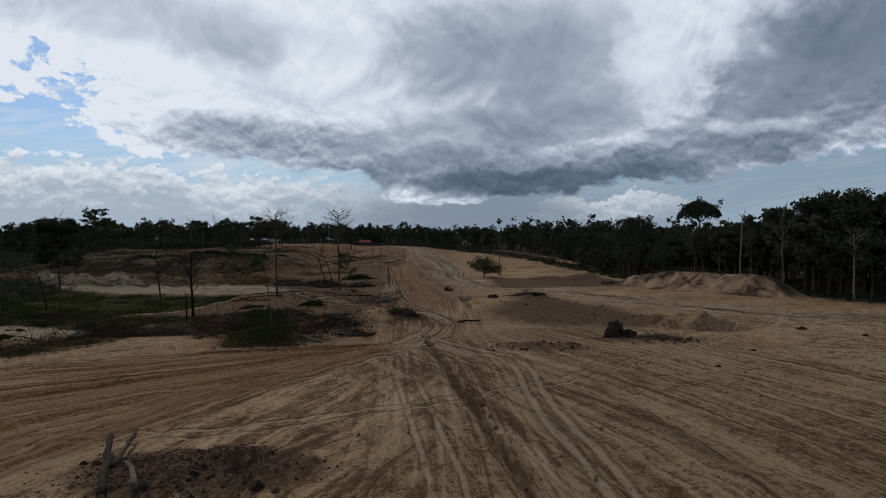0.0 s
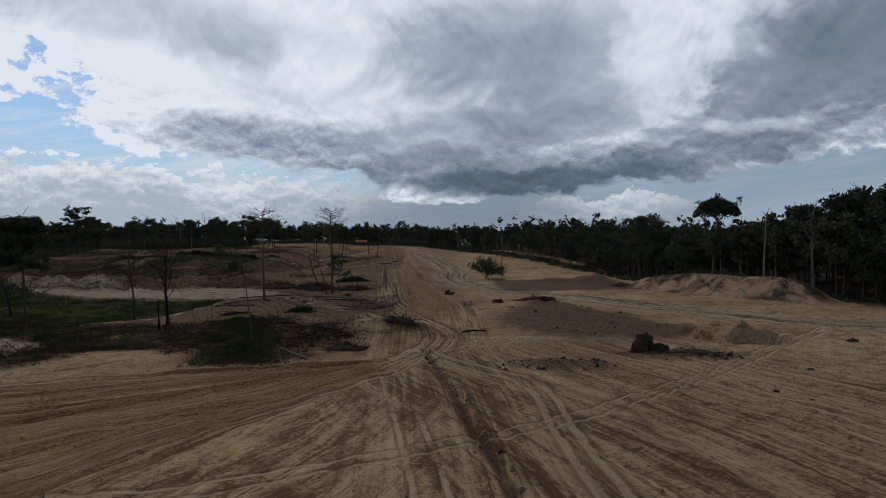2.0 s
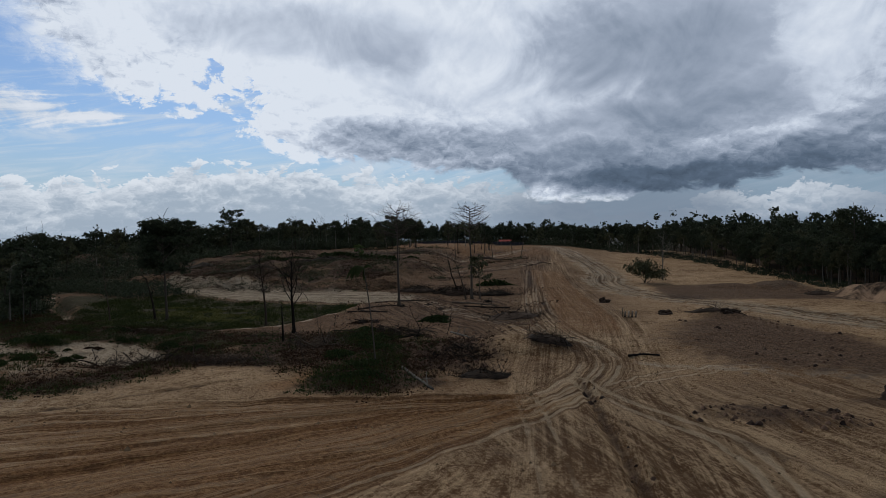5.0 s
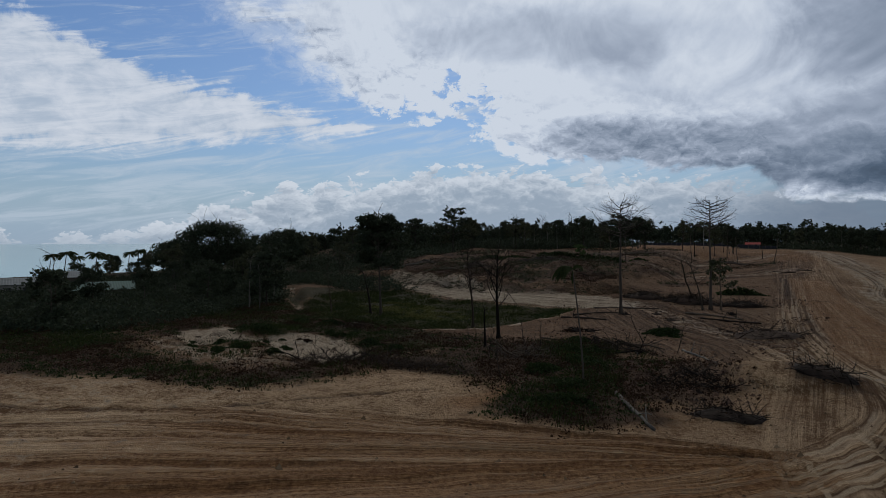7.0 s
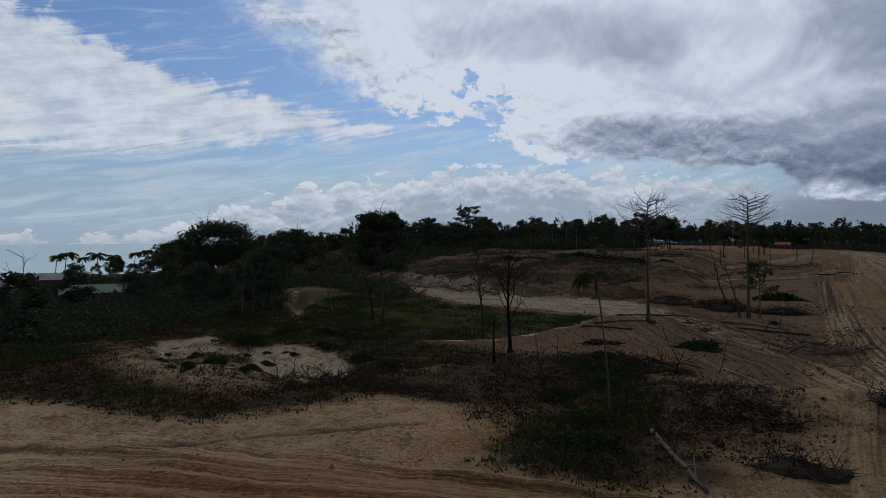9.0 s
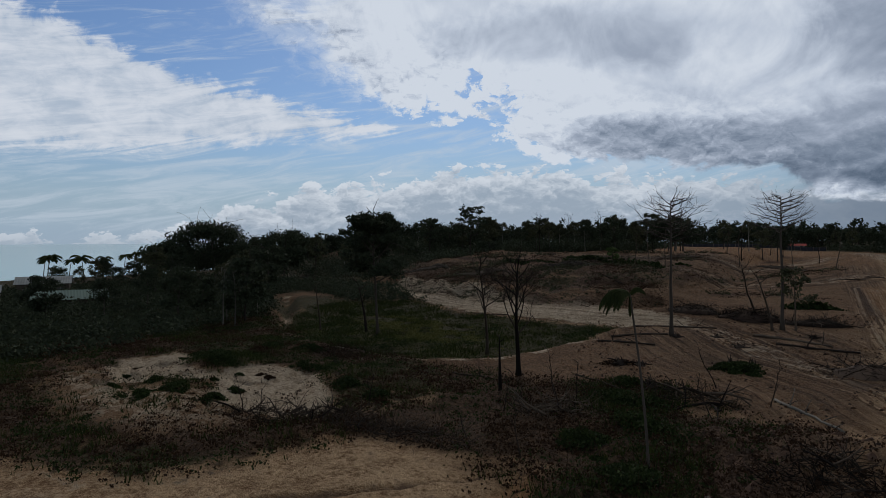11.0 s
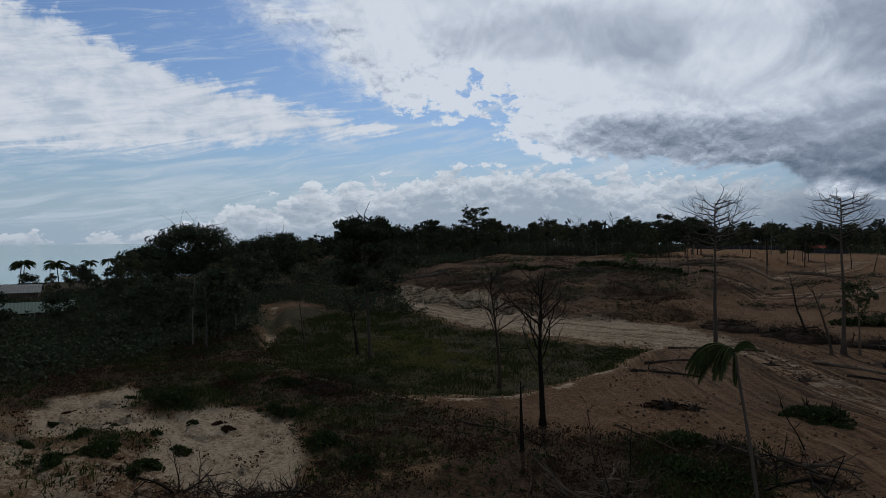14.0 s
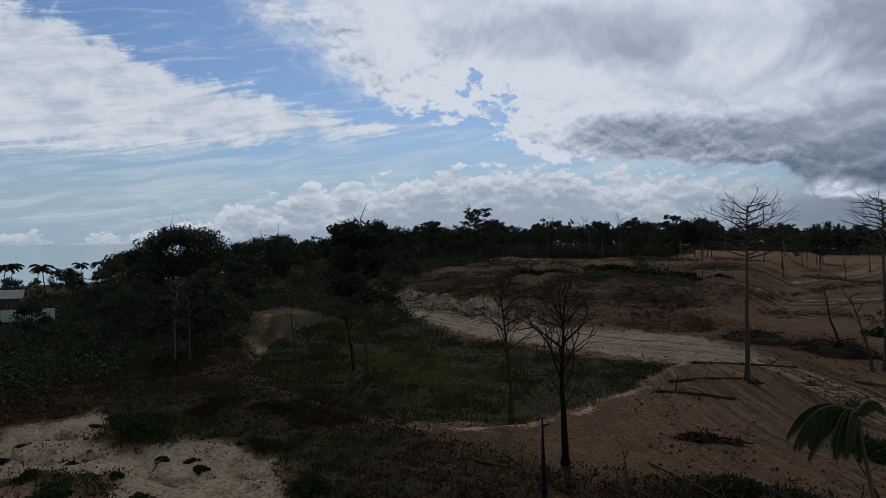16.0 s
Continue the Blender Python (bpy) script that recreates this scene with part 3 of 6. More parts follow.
def height(x, y):
    x, y = np.asarray(x, float), np.asarray(y, float)
    z = (rough_of(x, y, 26.0) - 0.5) * 0.9 + (rough_of(x + 50, y, 5.0, 3) - 0.5) * 0.22
    # the haul road climbs to a rise at the back; the ground to its right stays low for longer
    z += (8.6 * smooth(y, 112, 312) ** 1.15 * smooth(x, 16, -22) + 5.6 * smooth(y, 195, 330) * smooth(x, -22, 16)) * smooth(x, -300, -210)
    # cut hill on the left
    side, _ = along_line(x, y, CUT)
    up = smooth(-side + (rough_of(x, y + 30, 9.0) - 0.5) * 5, -3.0, 4.5) * smooth(x, -34, -52)
    hill = up * (3.3 + 4.6 * smooth(-side, 2, 55) + (rough_of(x - 20, y, 11.0, 3) - 0.5) * 1.9) * smooth(x, -300, -190)
    z = np.maximum(z, 0.25 * z + hill)
    z += 1.5 * smooth(-side, 14, 17) * smooth(-side, 40, 24) * smooth(x, -40, -60) * smooth(x, -150, -110) * 0.7
    # low wet ground by the field, falling to the shore
    z -= 0.9 * inside(x, y, FIELD, 6) + 0.5 * inside(x, y, SANDPOND, 4)
    z -= 4.0 * smooth(x, -200, -330) + 3.0 * smooth(x, -330, -380)
    u, v = along_line(x, y, DITCH)
    z += -1.8 * np.exp(-(u / 1.5) ** 2) * smooth(v, 0, 6) * smooth(v, 58, 36) + 0.35 * np.exp(-((np.abs(u) - 4.2) / 1.8) ** 2) * smooth(v, 40, 20)
    u, _ = along_line(x, y, BERM)
    z += 0.35 * np.exp(-(u / 1.0) ** 2)
    # spoil bank before the wood, with gullies down its face
    u, v = along_line(x, y, BANK)
    u = -u
    lump = rough_of(x * 1.0, y * 1.0, 7.0, 4)
    top = (2.3 + 1.9 * smooth(v, 4, 18)) * smooth(v, 0.01, 5) * smooth(v, 54.5, 43)
    face = smooth(u + (rough_of(v * 1.0, u * 0.35 + 40, 3.0, 4) - 0.5) * 4.0, -1.6, 4.2)
    gully = np.abs(rough_of(v + 7, u * 0.2 + 15, 2.6, 3) - 0.5) * 2
    z += top * face * smooth(u, 12, 6) * (0.9 + 0.2 * lump) + (rough_of(x + 5, y, 2.2, 4) - 0.5) * 2.4 * face * (1 - face) * smooth(top, 0.2, 2.0) - 0.28 * gully * face * (1 - face) * 4 * smooth(top, 0.2, 2.0)
    # heaps and low spreads
    z += 1.9 * heap(x, y, 42.5, 187, 7, 5) + 1.2 * heap(x, y, 47, 178, 8, 4, -0.5) + 1.0 * heap(x, y, 33, 190, 9, 4)
    for cx, cy, r, h in ((31.1, 91.8, 2.4, 1.3), (32.3, 88.4, 2.4, 1.6), (34.4, 86.2, 2.5, 1.8), (36.7, 86.0, 2.4, 1.5), (39.2, 86.2, 2.6, 1.1), (35.2, 89.5, 2.6, 1.5), (37.8, 89.0, 2.4, 1.2)):
        z += h * heap(x, y, cx, cy, r, r * 0.8) ** 1.0 * (0.8 + 0.4 * rough_of(x, y, 1.6, 3))
    z += inside(x, y, TONGUE, 6) * (0.1 + 0.35 * rough_of(x, y, 5.0, 4) + 0.9 * np.abs(rough_of(x + 4, y, 2.2, 3) - 0.5)) + 0.7 * heap(x, y, 17, 131, 8, 2.2, -0.5)
    z += 0.45 * heap(x, y, 25, 78.5, 7, 3, -0.2) * (0.5 + rough_of(x, y, 2.0, 3)) + 0.35 * heap(x, y, 11, 73.5, 6, 3)
    z += 1.2 * heap(x, y, -8, 98, 7, 5, 0.4) + 0.9 * heap(x, y, -15, 97, 10, 6) + 0.75 * heap(x, y, -13.5, 35.5, 7, 4.2) ** 1.3 * (0.1 + 1.6 * np.abs(rough_of(x, y, 1.7, 4) - 0.35) * 2)
    # bladed ways: streaks pressed into the soil, and the furrow beside the road
    for line, wide, size, deep in ((MAIN, 10.0, 1.1, 0.22), (FAN, 22.0, 1.3, 0.26)):
        u, v = along_line(x, y, line)
        z += (grain_of(u / size + 31, v * 0.03 + 5) + 0.5 * grain_of(u * 2.3 / size, v * 0.05) - 0.75) * deep * smooth(np.abs(u), wide, wide * 0.6) * smooth(y, 150, 110)
    u, v, wt = blade_fan(x, y)
    z += (np.abs(grain_of(u / 1.7 + 31, v * 0.03 + 5) - 0.5) * 1.3 + 0.6 * grain_of(u * 1.25, v * 0.05) - 0.6) * 0.6 * wt
    # short furrows turned up between the ways
    q = smooth(x, -22, -17) * smooth(x, 0, -3) * smooth(y, 64, 56)
    z += (np.abs(grain_of((x * 0.95 - y * 0.3) * 0.75, (0.3 * x + y * 0.95) * 0.13 + 3) - 0.5) - 0.2) * 0.8 * q * smooth(rough_of(x, y + 8, 9.0, 2), 0.4, 0.55)
    u, _ = along_line(x, y, FURROW)
    z += 0.42 * np.exp(-((u + 0.3) / 0.4) ** 2) * smooth(rough_of(x, y, 1.3, 3), 0.3, 0.62) - 0.45 * np.exp(-((u - 0.5) / 0.4) ** 2)
    u, _ = along_line(x, y, WINDROW)
    z += 0.5 * np.exp(-(u / 0.6) ** 2) * rough_of(x, y, 1.4, 2)
    u, _ = along_line(x, y, RUT)
    z += -0.25 * np.exp(-(u / 0.45) ** 2) + 0.12 * np.exp(-((u - 0.9) / 0.5) ** 2)
    for line in (WHEELS_A, WHEELS_B):
        u, _ = along_line(x, y, line)
        z += 0.06 * np.exp(-((np.abs(u) - 0.75) / 0.5) ** 2) - 0.15 * np.exp(-((np.abs(u) - 0.75) / 0.26) ** 2)
    # lumps of dug soil off the ways, worn gullies in the cut
    calm = np.maximum(smooth(np.abs(along_line(x, y, MAIN)[0]), 8, 5), smooth(np.abs(along_line(x, y, SWEEP)[0]), 10, 6))
    z += (rough_of(x + 3, y + 60, 3.4, 4) - 0.5) * 0.55 * (1 - 0.8 * calm) * smooth(y, 330, 260)
    z += smooth(-side, -6, 2) * smooth(-side, 50, 20) * smooth(x, -34, -52) * (rough_of(x * 1.5, y * 0.7, 4.5, 4) - 0.5) * 2.6 * smooth(x, -200, -150)
    # rough broken ground in the scrub
    z += inside(x, y, SCRUBLAND, 5) * (rough_of(x, y, 3.2, 4) - 0.45) * 0.9
    # rills worn into the sand
    z -= 0.5 * smooth(np.abs(rough_of(x + 31, y * 0.8, 7.0, 4) - 0.5), 0.05, 0.0) * np.maximum(inside(x, y, SANDPOND, 2), inside(x, y, FLATS, 3))
    z += (rough_of(x + 9, y + 4, 1.3, 2) - 0.5) * 0.17 * smooth(y, 220, 120)
    return z


def graded(fine, coarse, low, high):
    """Grid lines: an even stretch, a coarser one round it, then steps that grow to the horizon."""
    lines = list(np.arange(fine[0], fine[1], fine[2]))
    lines = list(np.arange(coarse[0], fine[0], coarse[2])) + lines + list(np.arange(fine[1], coarse[1] + 0.01, coarse[2]))
    step = coarse[2]
    while lines[-1] < high:
        step *= 1.16
        lines.append(lines[-1] + step)
    step = coarse[2]
    while lines[0] > low:
        step *= 1.16
        lines.insert(0, lines[0] - step)
    return np.array(lines)


def sheet(name, xs, ys, z, mat):
    nx, ny = len(xs), len(ys)
    gx, gy = np.meshgrid(xs, ys)
    co = np.stack([gx.ravel(), gy.ravel(), z.ravel()], 1)
    i = (np.arange(ny - 1)[:, None] * nx + np.arange(nx - 1)[None, :]).ravel()
    quads = np.stack([i, i + 1, i + nx + 1, i + nx], 1)
    me = mesh_of(name, co, quads)
    me.materials.append(mat)
    return me


def mesh_of(name, co, faces, smoothed=True):
    """A mesh from arrays: points, and faces that all have as many corners."""
    me = bpy.data.meshes.new(name)
    co, faces = np.asarray(co, np.float32), np.asarray(faces, np.int32)
    k = faces.shape[1]
    me.vertices.add(len(co))
    me.vertices.foreach_set("co", co.ravel())
    me.loops.add(faces.size)
    me.loops.foreach_set("vertex_index", faces.ravel())
    me.polygons.add(len(faces))
    me.polygons.foreach_set("loop_start", np.arange(0, faces.size, k, dtype=np.int32))
    me.polygons.foreach_set("use_smooth", np.full(len(faces), smoothed))
    me.update(calc_edges=True)
    return me


gx = graded((-52, 26, 0.26), (-118, 92, 0.55), -2600, 2200)
gy = graded((28, 112, 0.26), (20, 215, 0.6), -400, 3200)
mx, my = np.meshgrid(gx, gy)
lay = height(mx, my)
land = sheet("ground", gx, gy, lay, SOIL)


def lie(x, y):
    """Height of the finished ground sheet at the places given."""
    x, y = np.asarray(x, float), np.asarray(y, float)
    i, j = np.clip(np.searchsorted(gx, x) - 1, 0, len(gx) - 2), np.clip(np.searchsorted(gy, y) - 1, 0, len(gy) - 2)
    u, v = (x - gx[i]) / (gx[i + 1] - gx[i]), (y - gy[j]) / (gy[j + 1] - gy[j])
    return (lay[j, i] * (1 - u) + lay[j, i + 1] * u) * (1 - v) + (lay[j + 1, i] * (1 - u) + lay[j + 1, i + 1] * u) * v


def stand(x, y, sink=0.0):
    return Vector((x, y, float(lie(x, y)) - sink))


fx, fy = mx.ravel(), my.ravel()


def mottle_of(x, y):
    return rough_of(x + 70, y, 16.0, 3)


def store(name, a, b, c):
    layer = land.attributes.new(name, "FLOAT_VECTOR", "POINT")
    layer.data.foreach_set("vector", np.stack([a, b, c], 1).astype(np.float32).ravel())


picks = [along_line(fx, fy, line) for line in (TRAIL, LOOP, SIDING, UPPER, TERRACE)]
wts = [smooth(np.abs(u), wide, wide * 0.4) for (u, v), wide in zip(picks, (6.5, 4.2, 24.0, 11.0, 8.0))]
wts[2] = wts[2] * smooth(fx, -2, -9) * smooth(fy, 96, 106) * (0.42 + 0.5 * smooth(np.abs(picks[2][0]), 5, 2))
over_old = 1 - 0.9 * np.maximum(wts[0] * smooth(fy, 150, 120), wts[1])
for name, line, wide in (("way_a", MAIN, 10.0), ("way_c", FAN, 30.0)):
    u, v = along_line(fx, fy, line)
    store(name, u, v, smooth(np.abs(u), wide, wide * 0.55) * smooth(v, 0, 12) * over_old)
u, v, wt = blade_fan(fx, fy)
store("way_b", u, v, wt * over_old * (0.4 + 0.6 * smooth(fx, -52, -30)))
old_marks = smooth(fx, -24, -18) * smooth(fx, 0.5, -2) * smooth(fy, 66, 56) * over_old
store("way_e", fx * 0.95 - 0.3 * fy + 3 * (mottle_of(fx, fy) - 0.5), 0.3 * fx + 0.95 * fy, old_marks * (1 - 0.8 * wt))
best = np.argmax(np.stack([wts[0] * 1.2, wts[1] * 1.4, wts[2], wts[3] * 1.1, wts[4] * 1.15]), 0)
bank_u, bank_v = along_line(fx, fy, BANK)
bank_u = -bank_u
store("bank", bank_v, bank_u, smooth(bank_u, -3.0, -1.0) * smooth(bank_u, 6.5, 4.5) * smooth(bank_v, 0.1, 2) * smooth(bank_v, 54.5, 50))
store("way_d", np.choose(best, [u for u, v in picks]), np.choose(best, [v for u, v in picks]), np.max(np.stack(wts), 0))
ua = along_line(fx, fy, WHEELS_A)[0]
ub = along_line(fx, fy, WHEELS_B)[0]
store("wheel", np.clip(ua, -9, 9), np.clip(ub, -9, 9), np.clip(picks[1][0], -9, 9))
TURNS = [rounded(pts) for pts in ([(-7, 76), (-5.2, 67.9), (-2.7, 52.9), (-0.8, 39.5), (0.3, 30.7), (1.2, 10)], [(-60, 52), (-45, 49), (-32.7, 46.2), (-29.6, 44.6), (-27.7, 42.1), (-27.5, 40.2), (-28.1, 37.5), (-33, 30)], [(-24, 42), (-17, 54), (-8, 68), (1, 82), (10, 90), (24, 91)])]
turns = [np.clip(along_line(fx, fy, line)[0], -9, 9) for line in TURNS]
store("rut", *turns)

field, scrub = inside(fx, fy, FIELD, 3), inside(fx, fy, SCRUBLAND, 3)
beyond = np.maximum(smooth(fx, -118, -140), smooth(fy, 330, 360))
side_cut, _ = along_line(fx, fy, CUT)
hilltop = smooth(-side_cut, 3, 9) * smooth(fx, -40, -60)
wood_r = smooth(fx - np.interp(fy, [60, 100, 118, 160, 200, 260, 330], [140, 98, 82, 62, 54, 50, 30]), 2, 7)
wild = rough_of(fx, fy, 8.0, 3)
mottle = mottle_of(fx, fy)
pale = np.maximum.reduce([0.28 * smooth(fx + 16 * (mottle - 0.5), -24, -48) * smooth(fy, 82, 68) * smooth(fx, -130, -100), 0.5 * np.exp(-((along_line(fx, fy, [(4, 91), (14, 90), (22, 88.5), (31, 82)])[0]) / 1.8) ** 2), 0.36 * smooth(np.abs(picks[2][0]), 3.5, 1.5), inside(fx, fy, SANDPOND, 2), 0.95 * inside(fx, fy, CLEARING, 3), 0.46 * inside(fx, fy, FLATS, 4), 0.5 * smooth(np.abs(picks[0][0]), 11, 4), 0.4 * smooth(np.abs(picks[3][0]), 4, 1.5), 0.36 * smooth(np.abs(picks[4][0]), 3.5, 1.2),
                          0.6 * np.exp(-(along_line(fx, fy, BERM)[0] / 0.7) ** 2) * smooth(wild, 0.42, 0.55), 0.36 * smooth(fx - np.interp(fy, [20, 44.7, 59, 83.6, 100], [28, 31.5, 35.3, 39.4, 50]), -1, 5) * smooth(fy, 118, 104),
                          0.75 * np.exp(-(along_line(fx, fy, DITCH)[0] / 1.1) ** 2), 0.75 * heap(fx, fy, 42.5, 187, 7, 5) ** 0.5])
grass = np.maximum.reduce([field, 0.8 * inside(fx, fy, GREENS, 2), scrub * smooth(wild, 0.42, 0.62) * 0.8 * (0.3 + 0.7 * smooth(fx, -38, -52)), 0.85 * heap(fx, fy, -108, 146, 26, 16, 0.6) ** 0.5 * (1 - inside(fx, fy, CLEARING, 3)), 0.9 * beyond, wood_r * 0.9,
                           0.75 * hilltop * smooth(mottle, 0.52, 0.6) * smooth(-side_cut, 40, 10)]) * (1 - inside(fx, fy, SANDPOND, 2) * 0.95) * (1 - 0.8 * inside(fx, fy, FLATS, 3))
# dark earth and ruts, plus the furrow's shadow side painted as a dark line
dark = np.maximum.reduce([0.85 * hilltop * smooth(wild, 0.34, 0.52) * smooth(-side_cut, 60, 30), (0.5 + 0.9 * wild) * inside(fx, fy, TONGUE, 7), 0.42 * heap(fx, fy, 35.3, 88, 6, 4), 0.7 * heap(fx, fy, -13, 124, 4.5, 9) ** 0.5, inside(fx, fy, BURN, 4) * 0.85, 1.1 * heap(fx, fy, -14, 35.3, 7.6, 4.8) ** 0.5, 0.8 * heap(fx, fy, 25, 78.5, 8, 3.5, -0.2) ** 0.5, 0.75 * heap(fx, fy, 11, 73.5, 6, 3) ** 0.5,
                          0.7 * heap(fx, fy, -6, 97, 4, 3) ** 0.5, 0.72 * np.exp(-(along_line(fx, fy, RUT)[0] / 0.5) ** 2), 0.72 * np.exp(-((along_line(fx, fy, FURROW)[0] - 0.3) / 0.34) ** 2), 0.45 * np.exp(-(along_line(fx, fy, WINDROW)[0] / 0.8) ** 2), 0.9 * smooth(fx, 11, 17) * smooth(fx, 50, 43) * smooth(fy, 158, 165) * smooth(fy, 203, 194),
                          0.8 * np.maximum.reduce([np.exp(-(along_line(fx, fy, line)[0] / 2.2) ** 2) for line in BANDS]) * smooth(wild, 0.34, 0.55), 0.7 * np.exp(-((side_cut + 1.5) / 3.5) ** 2) * smooth(mottle, 0.46, 0.54) * smooth(fx, -45, -60)])
red = np.maximum.reduce([0.85 * smooth(fx, -8, -18) * smooth(fy, 96, 108) * (1 - field), 0.9 * hilltop, 0.7 * scrub, 0.5 * smooth(fy, 100, 140) * smooth(fx, 20, 0), 0.32 * heap(fx, fy, 12, 84, 16, 14) ** 0.5, 0.3 * np.exp(-((np.abs(along_line(fx, fy, DITCH)[0]) - 4.2) / 2.2) ** 2), 0.3 * heap(fx, fy, -7, 76, 12, 17) ** 0.5])
orange = np.maximum.reduce([0.66 * smooth(np.abs(along_line(fx, fy, MAIN)[0]), 5.0, 4.0) * smooth(fy, 104, 116) * smooth(fy, 225, 200), 0.95 * np.exp(-((fx + 28.3 - 0.25 * (fy - 80)) / 2.0) ** 2 - ((fy - 79) / 6) ** 2), 0.5 * np.exp(-((fx + 24) / 8) ** 2 - ((fy - 73) / 2.5) ** 2), 0.55 * smooth(fy, 225, 260) * smooth(fx, 0, -20) * smooth(fx, -120, -90), 0.74 * blade_fan(fx, fy)[2] * smooth(fx, -60, -34)])
litter = np.maximum.reduce([0.95 * scrub * smooth(wild, 0.66, 0.48), 0.85 * wood_r, 0.95 * hilltop * smooth(mottle, 0.58, 0.46) * smooth(-side_cut, 75, 45), 0.9 * smooth(bank_u, 3.8, 5.2) * smooth(bank_u, 22, 14) * smooth(bank_v, 0.1, 6) * smooth(bank_v, 54, 46), 0.5 * beyond])
store("zone_a", grass, pale, dark)
litter = litter * (1 - inside(fx, fy, SANDPOND, 1.5)) * (1 - 0.7 * inside(fx, fy, FLATS, 3))
store("zone_b", red, orange, litter)
ground = tagged(new("ground", land), "bulldozed tan soil with wheel tracks, scrub and sand", "ground", kind="structure")

sea = new("water", sheet("water", np.linspace(-4500, -260, 60), np.linspace(-2500, 4500, 60), np.full((60, 60), -4.2), SEA))
tagged(sea, "pale green sea beyond the coastal trees", "sea", kind="structure")


# ---- building tools ----
class Geo:
    """Gathers tubes, leaves and blocks into one mesh of triangles."""

    def __init__(self):
        self.co, self.faces, self.count = [], [], 0

    def put(self, co, faces):
        co, faces = np.asarray(co, float), np.asarray(faces, int)
        if faces.shape[1] == 4:
            faces = np.concatenate([faces[:, [0, 1, 2]], faces[:, [0, 2, 3]]])
        self.co.append(co)
        self.faces.append(faces + self.count)
        self.count += len(co)

    def tube(self, pts, radii, sides=6, cap=True):
        pts = np.asarray(pts, float)
        n = len(pts)
        axis = np.gradient(pts, axis=0)
        axis /= np.linalg.norm(axis, axis=1)[:, None] + 1e-9
        ref = np.array([1.0, 0.13, 0.0]) if abs(axis[0][2]) > 0.7 else np.array([0.0, 0.1, 1.0])
        a = np.cross(axis, ref)
        a /= np.linalg.norm(a, axis=1)[:, None] + 1e-9
        b = np.cross(axis, a)
        th = np.arange(sides) * 2 * np.pi / sides
        ring = a[:, None, :] * np.cos(th)[None, :, None] + b[:, None, :] * np.sin(th)[None, :, None]
        co = (pts[:, None, :] + ring * np.asarray(radii, float)[:, None, None]).reshape(-1, 3)
        i, j = np.meshgrid(np.arange(n - 1), np.arange(sides), indexing="ij")
        j1 = (j + 1) % sides
        quads = np.stack([i * sides + j, i * sides + j1, (i + 1) * sides + j1, (i + 1) * sides + j], -1).reshape(-1, 4)
        tris = np.concatenate([quads[:, [0, 1, 2]], quads[:, [0, 2, 3]]])
        if cap:
            k = np.arange(1, sides - 1)
            tris = np.concatenate([tris, np.stack([0 * k, k + 1, k], 1), np.stack([0 * k, k, k + 1], 1) + (n - 1) * sides])
        self.put(co, tris)

    def leaves(self, rng, at, size, droop=0.3, long=1.7):
        """A folded leaf spray at each point, turned at random."""
        at = np.asarray(at, float)
        n = len(at)
        if not n:
            return
        d = rng.normal(size=(n, 3))
        d[:, 2] -= droop
        d /= np.linalg.norm(d, axis=1)[:, None]
        s = np.cross(d, rng.normal(size=(n, 3)))
        s /= np.linalg.norm(s, axis=1)[:, None] + 1e-9
        up = np.cross(s, d)
        k = (size * rng.uniform(0.6, 1.35, n))[:, None]
        co = np.stack([at - d * k * long / 2, at + s * k * 0.5 + up * k * 0.12, at + d * k * long / 2, at - s * k * 0.5 + up * k * 0.12], 1).reshape(-1, 3)
        q = np.arange(n)[:, None] * 4
        self.put(co, np.concatenate([q + [0, 1, 2], q + [0, 2, 3]]))

    def block(self, m, sx, sy, sz):
        """A box with its top edges taken off, placed by a matrix."""
        e = 0.06 * min(sx, sy, sz)
        co = []
        for z, s in ((0, 0), (sz - e, 0), (sz, e)):
            co += [(-sx / 2 + s, -sy / 2 + s, z), (sx / 2 - s, -sy / 2 + s, z), (sx / 2 - s, sy / 2 - s, z), (-sx / 2 + s, sy / 2 - s, z)]
        co = [tuple(m @ Vector(c)) for c in co]
        quads = [(3, 2, 1, 0), (8, 9, 10, 11)]
        for r in (0, 4):
            quads += [(r + k, r + (k + 1) % 4, r + 4 + (k + 1) % 4, r + 4 + k) for k in range(4)]
        self.put(co, quads)

    def add(self, other, m=None):
        co = np.concatenate(other.co)
        if m is not None:
            r = np.array(m)
            co = co @ r[:3, :3].T + r[:3, 3]
        self.put(co, np.concatenate(other.faces))

    def mesh(self, name, mat, smoothed=True):
        me = mesh_of(name, np.concatenate(self.co), np.concatenate(self.faces), smoothed)
        me.materials.append(mat)
        return me


def part(name, geo, mat, parent, label="", smoothed=True):
    """Links gathered geometry, or a ready mesh, as one part of a thing."""
    me = geo if isinstance(geo, bpy.types.Mesh) else geo.mesh(name, mat, smoothed)
    ob = new(name, me)
    ob.parent = parent
    return tagged(ob, label)


def limb(rng, start, way, length, r0, r1, bend=0.15, rise=0.0, n=5):
    """A bent tapering limb: points and radii."""
    pts, d = [np.asarray(start, float)], np.asarray(way, float)
    for k in range(n):
        d = d / np.linalg.norm(d)
        pts.append(pts[-1] + d * length / n)
        d = d + rng.normal(size=3) * bend + np.array([0, 0, rise])
    return np.array(pts), np.linspace(r0, r1, n + 1)


def outward(rng, turn, rise):
    a = turn + rng.normal() * 0.25
    return np.array([math.cos(a) * math.cos(rise), math.sin(a) * math.cos(rise), math.sin(rise)])


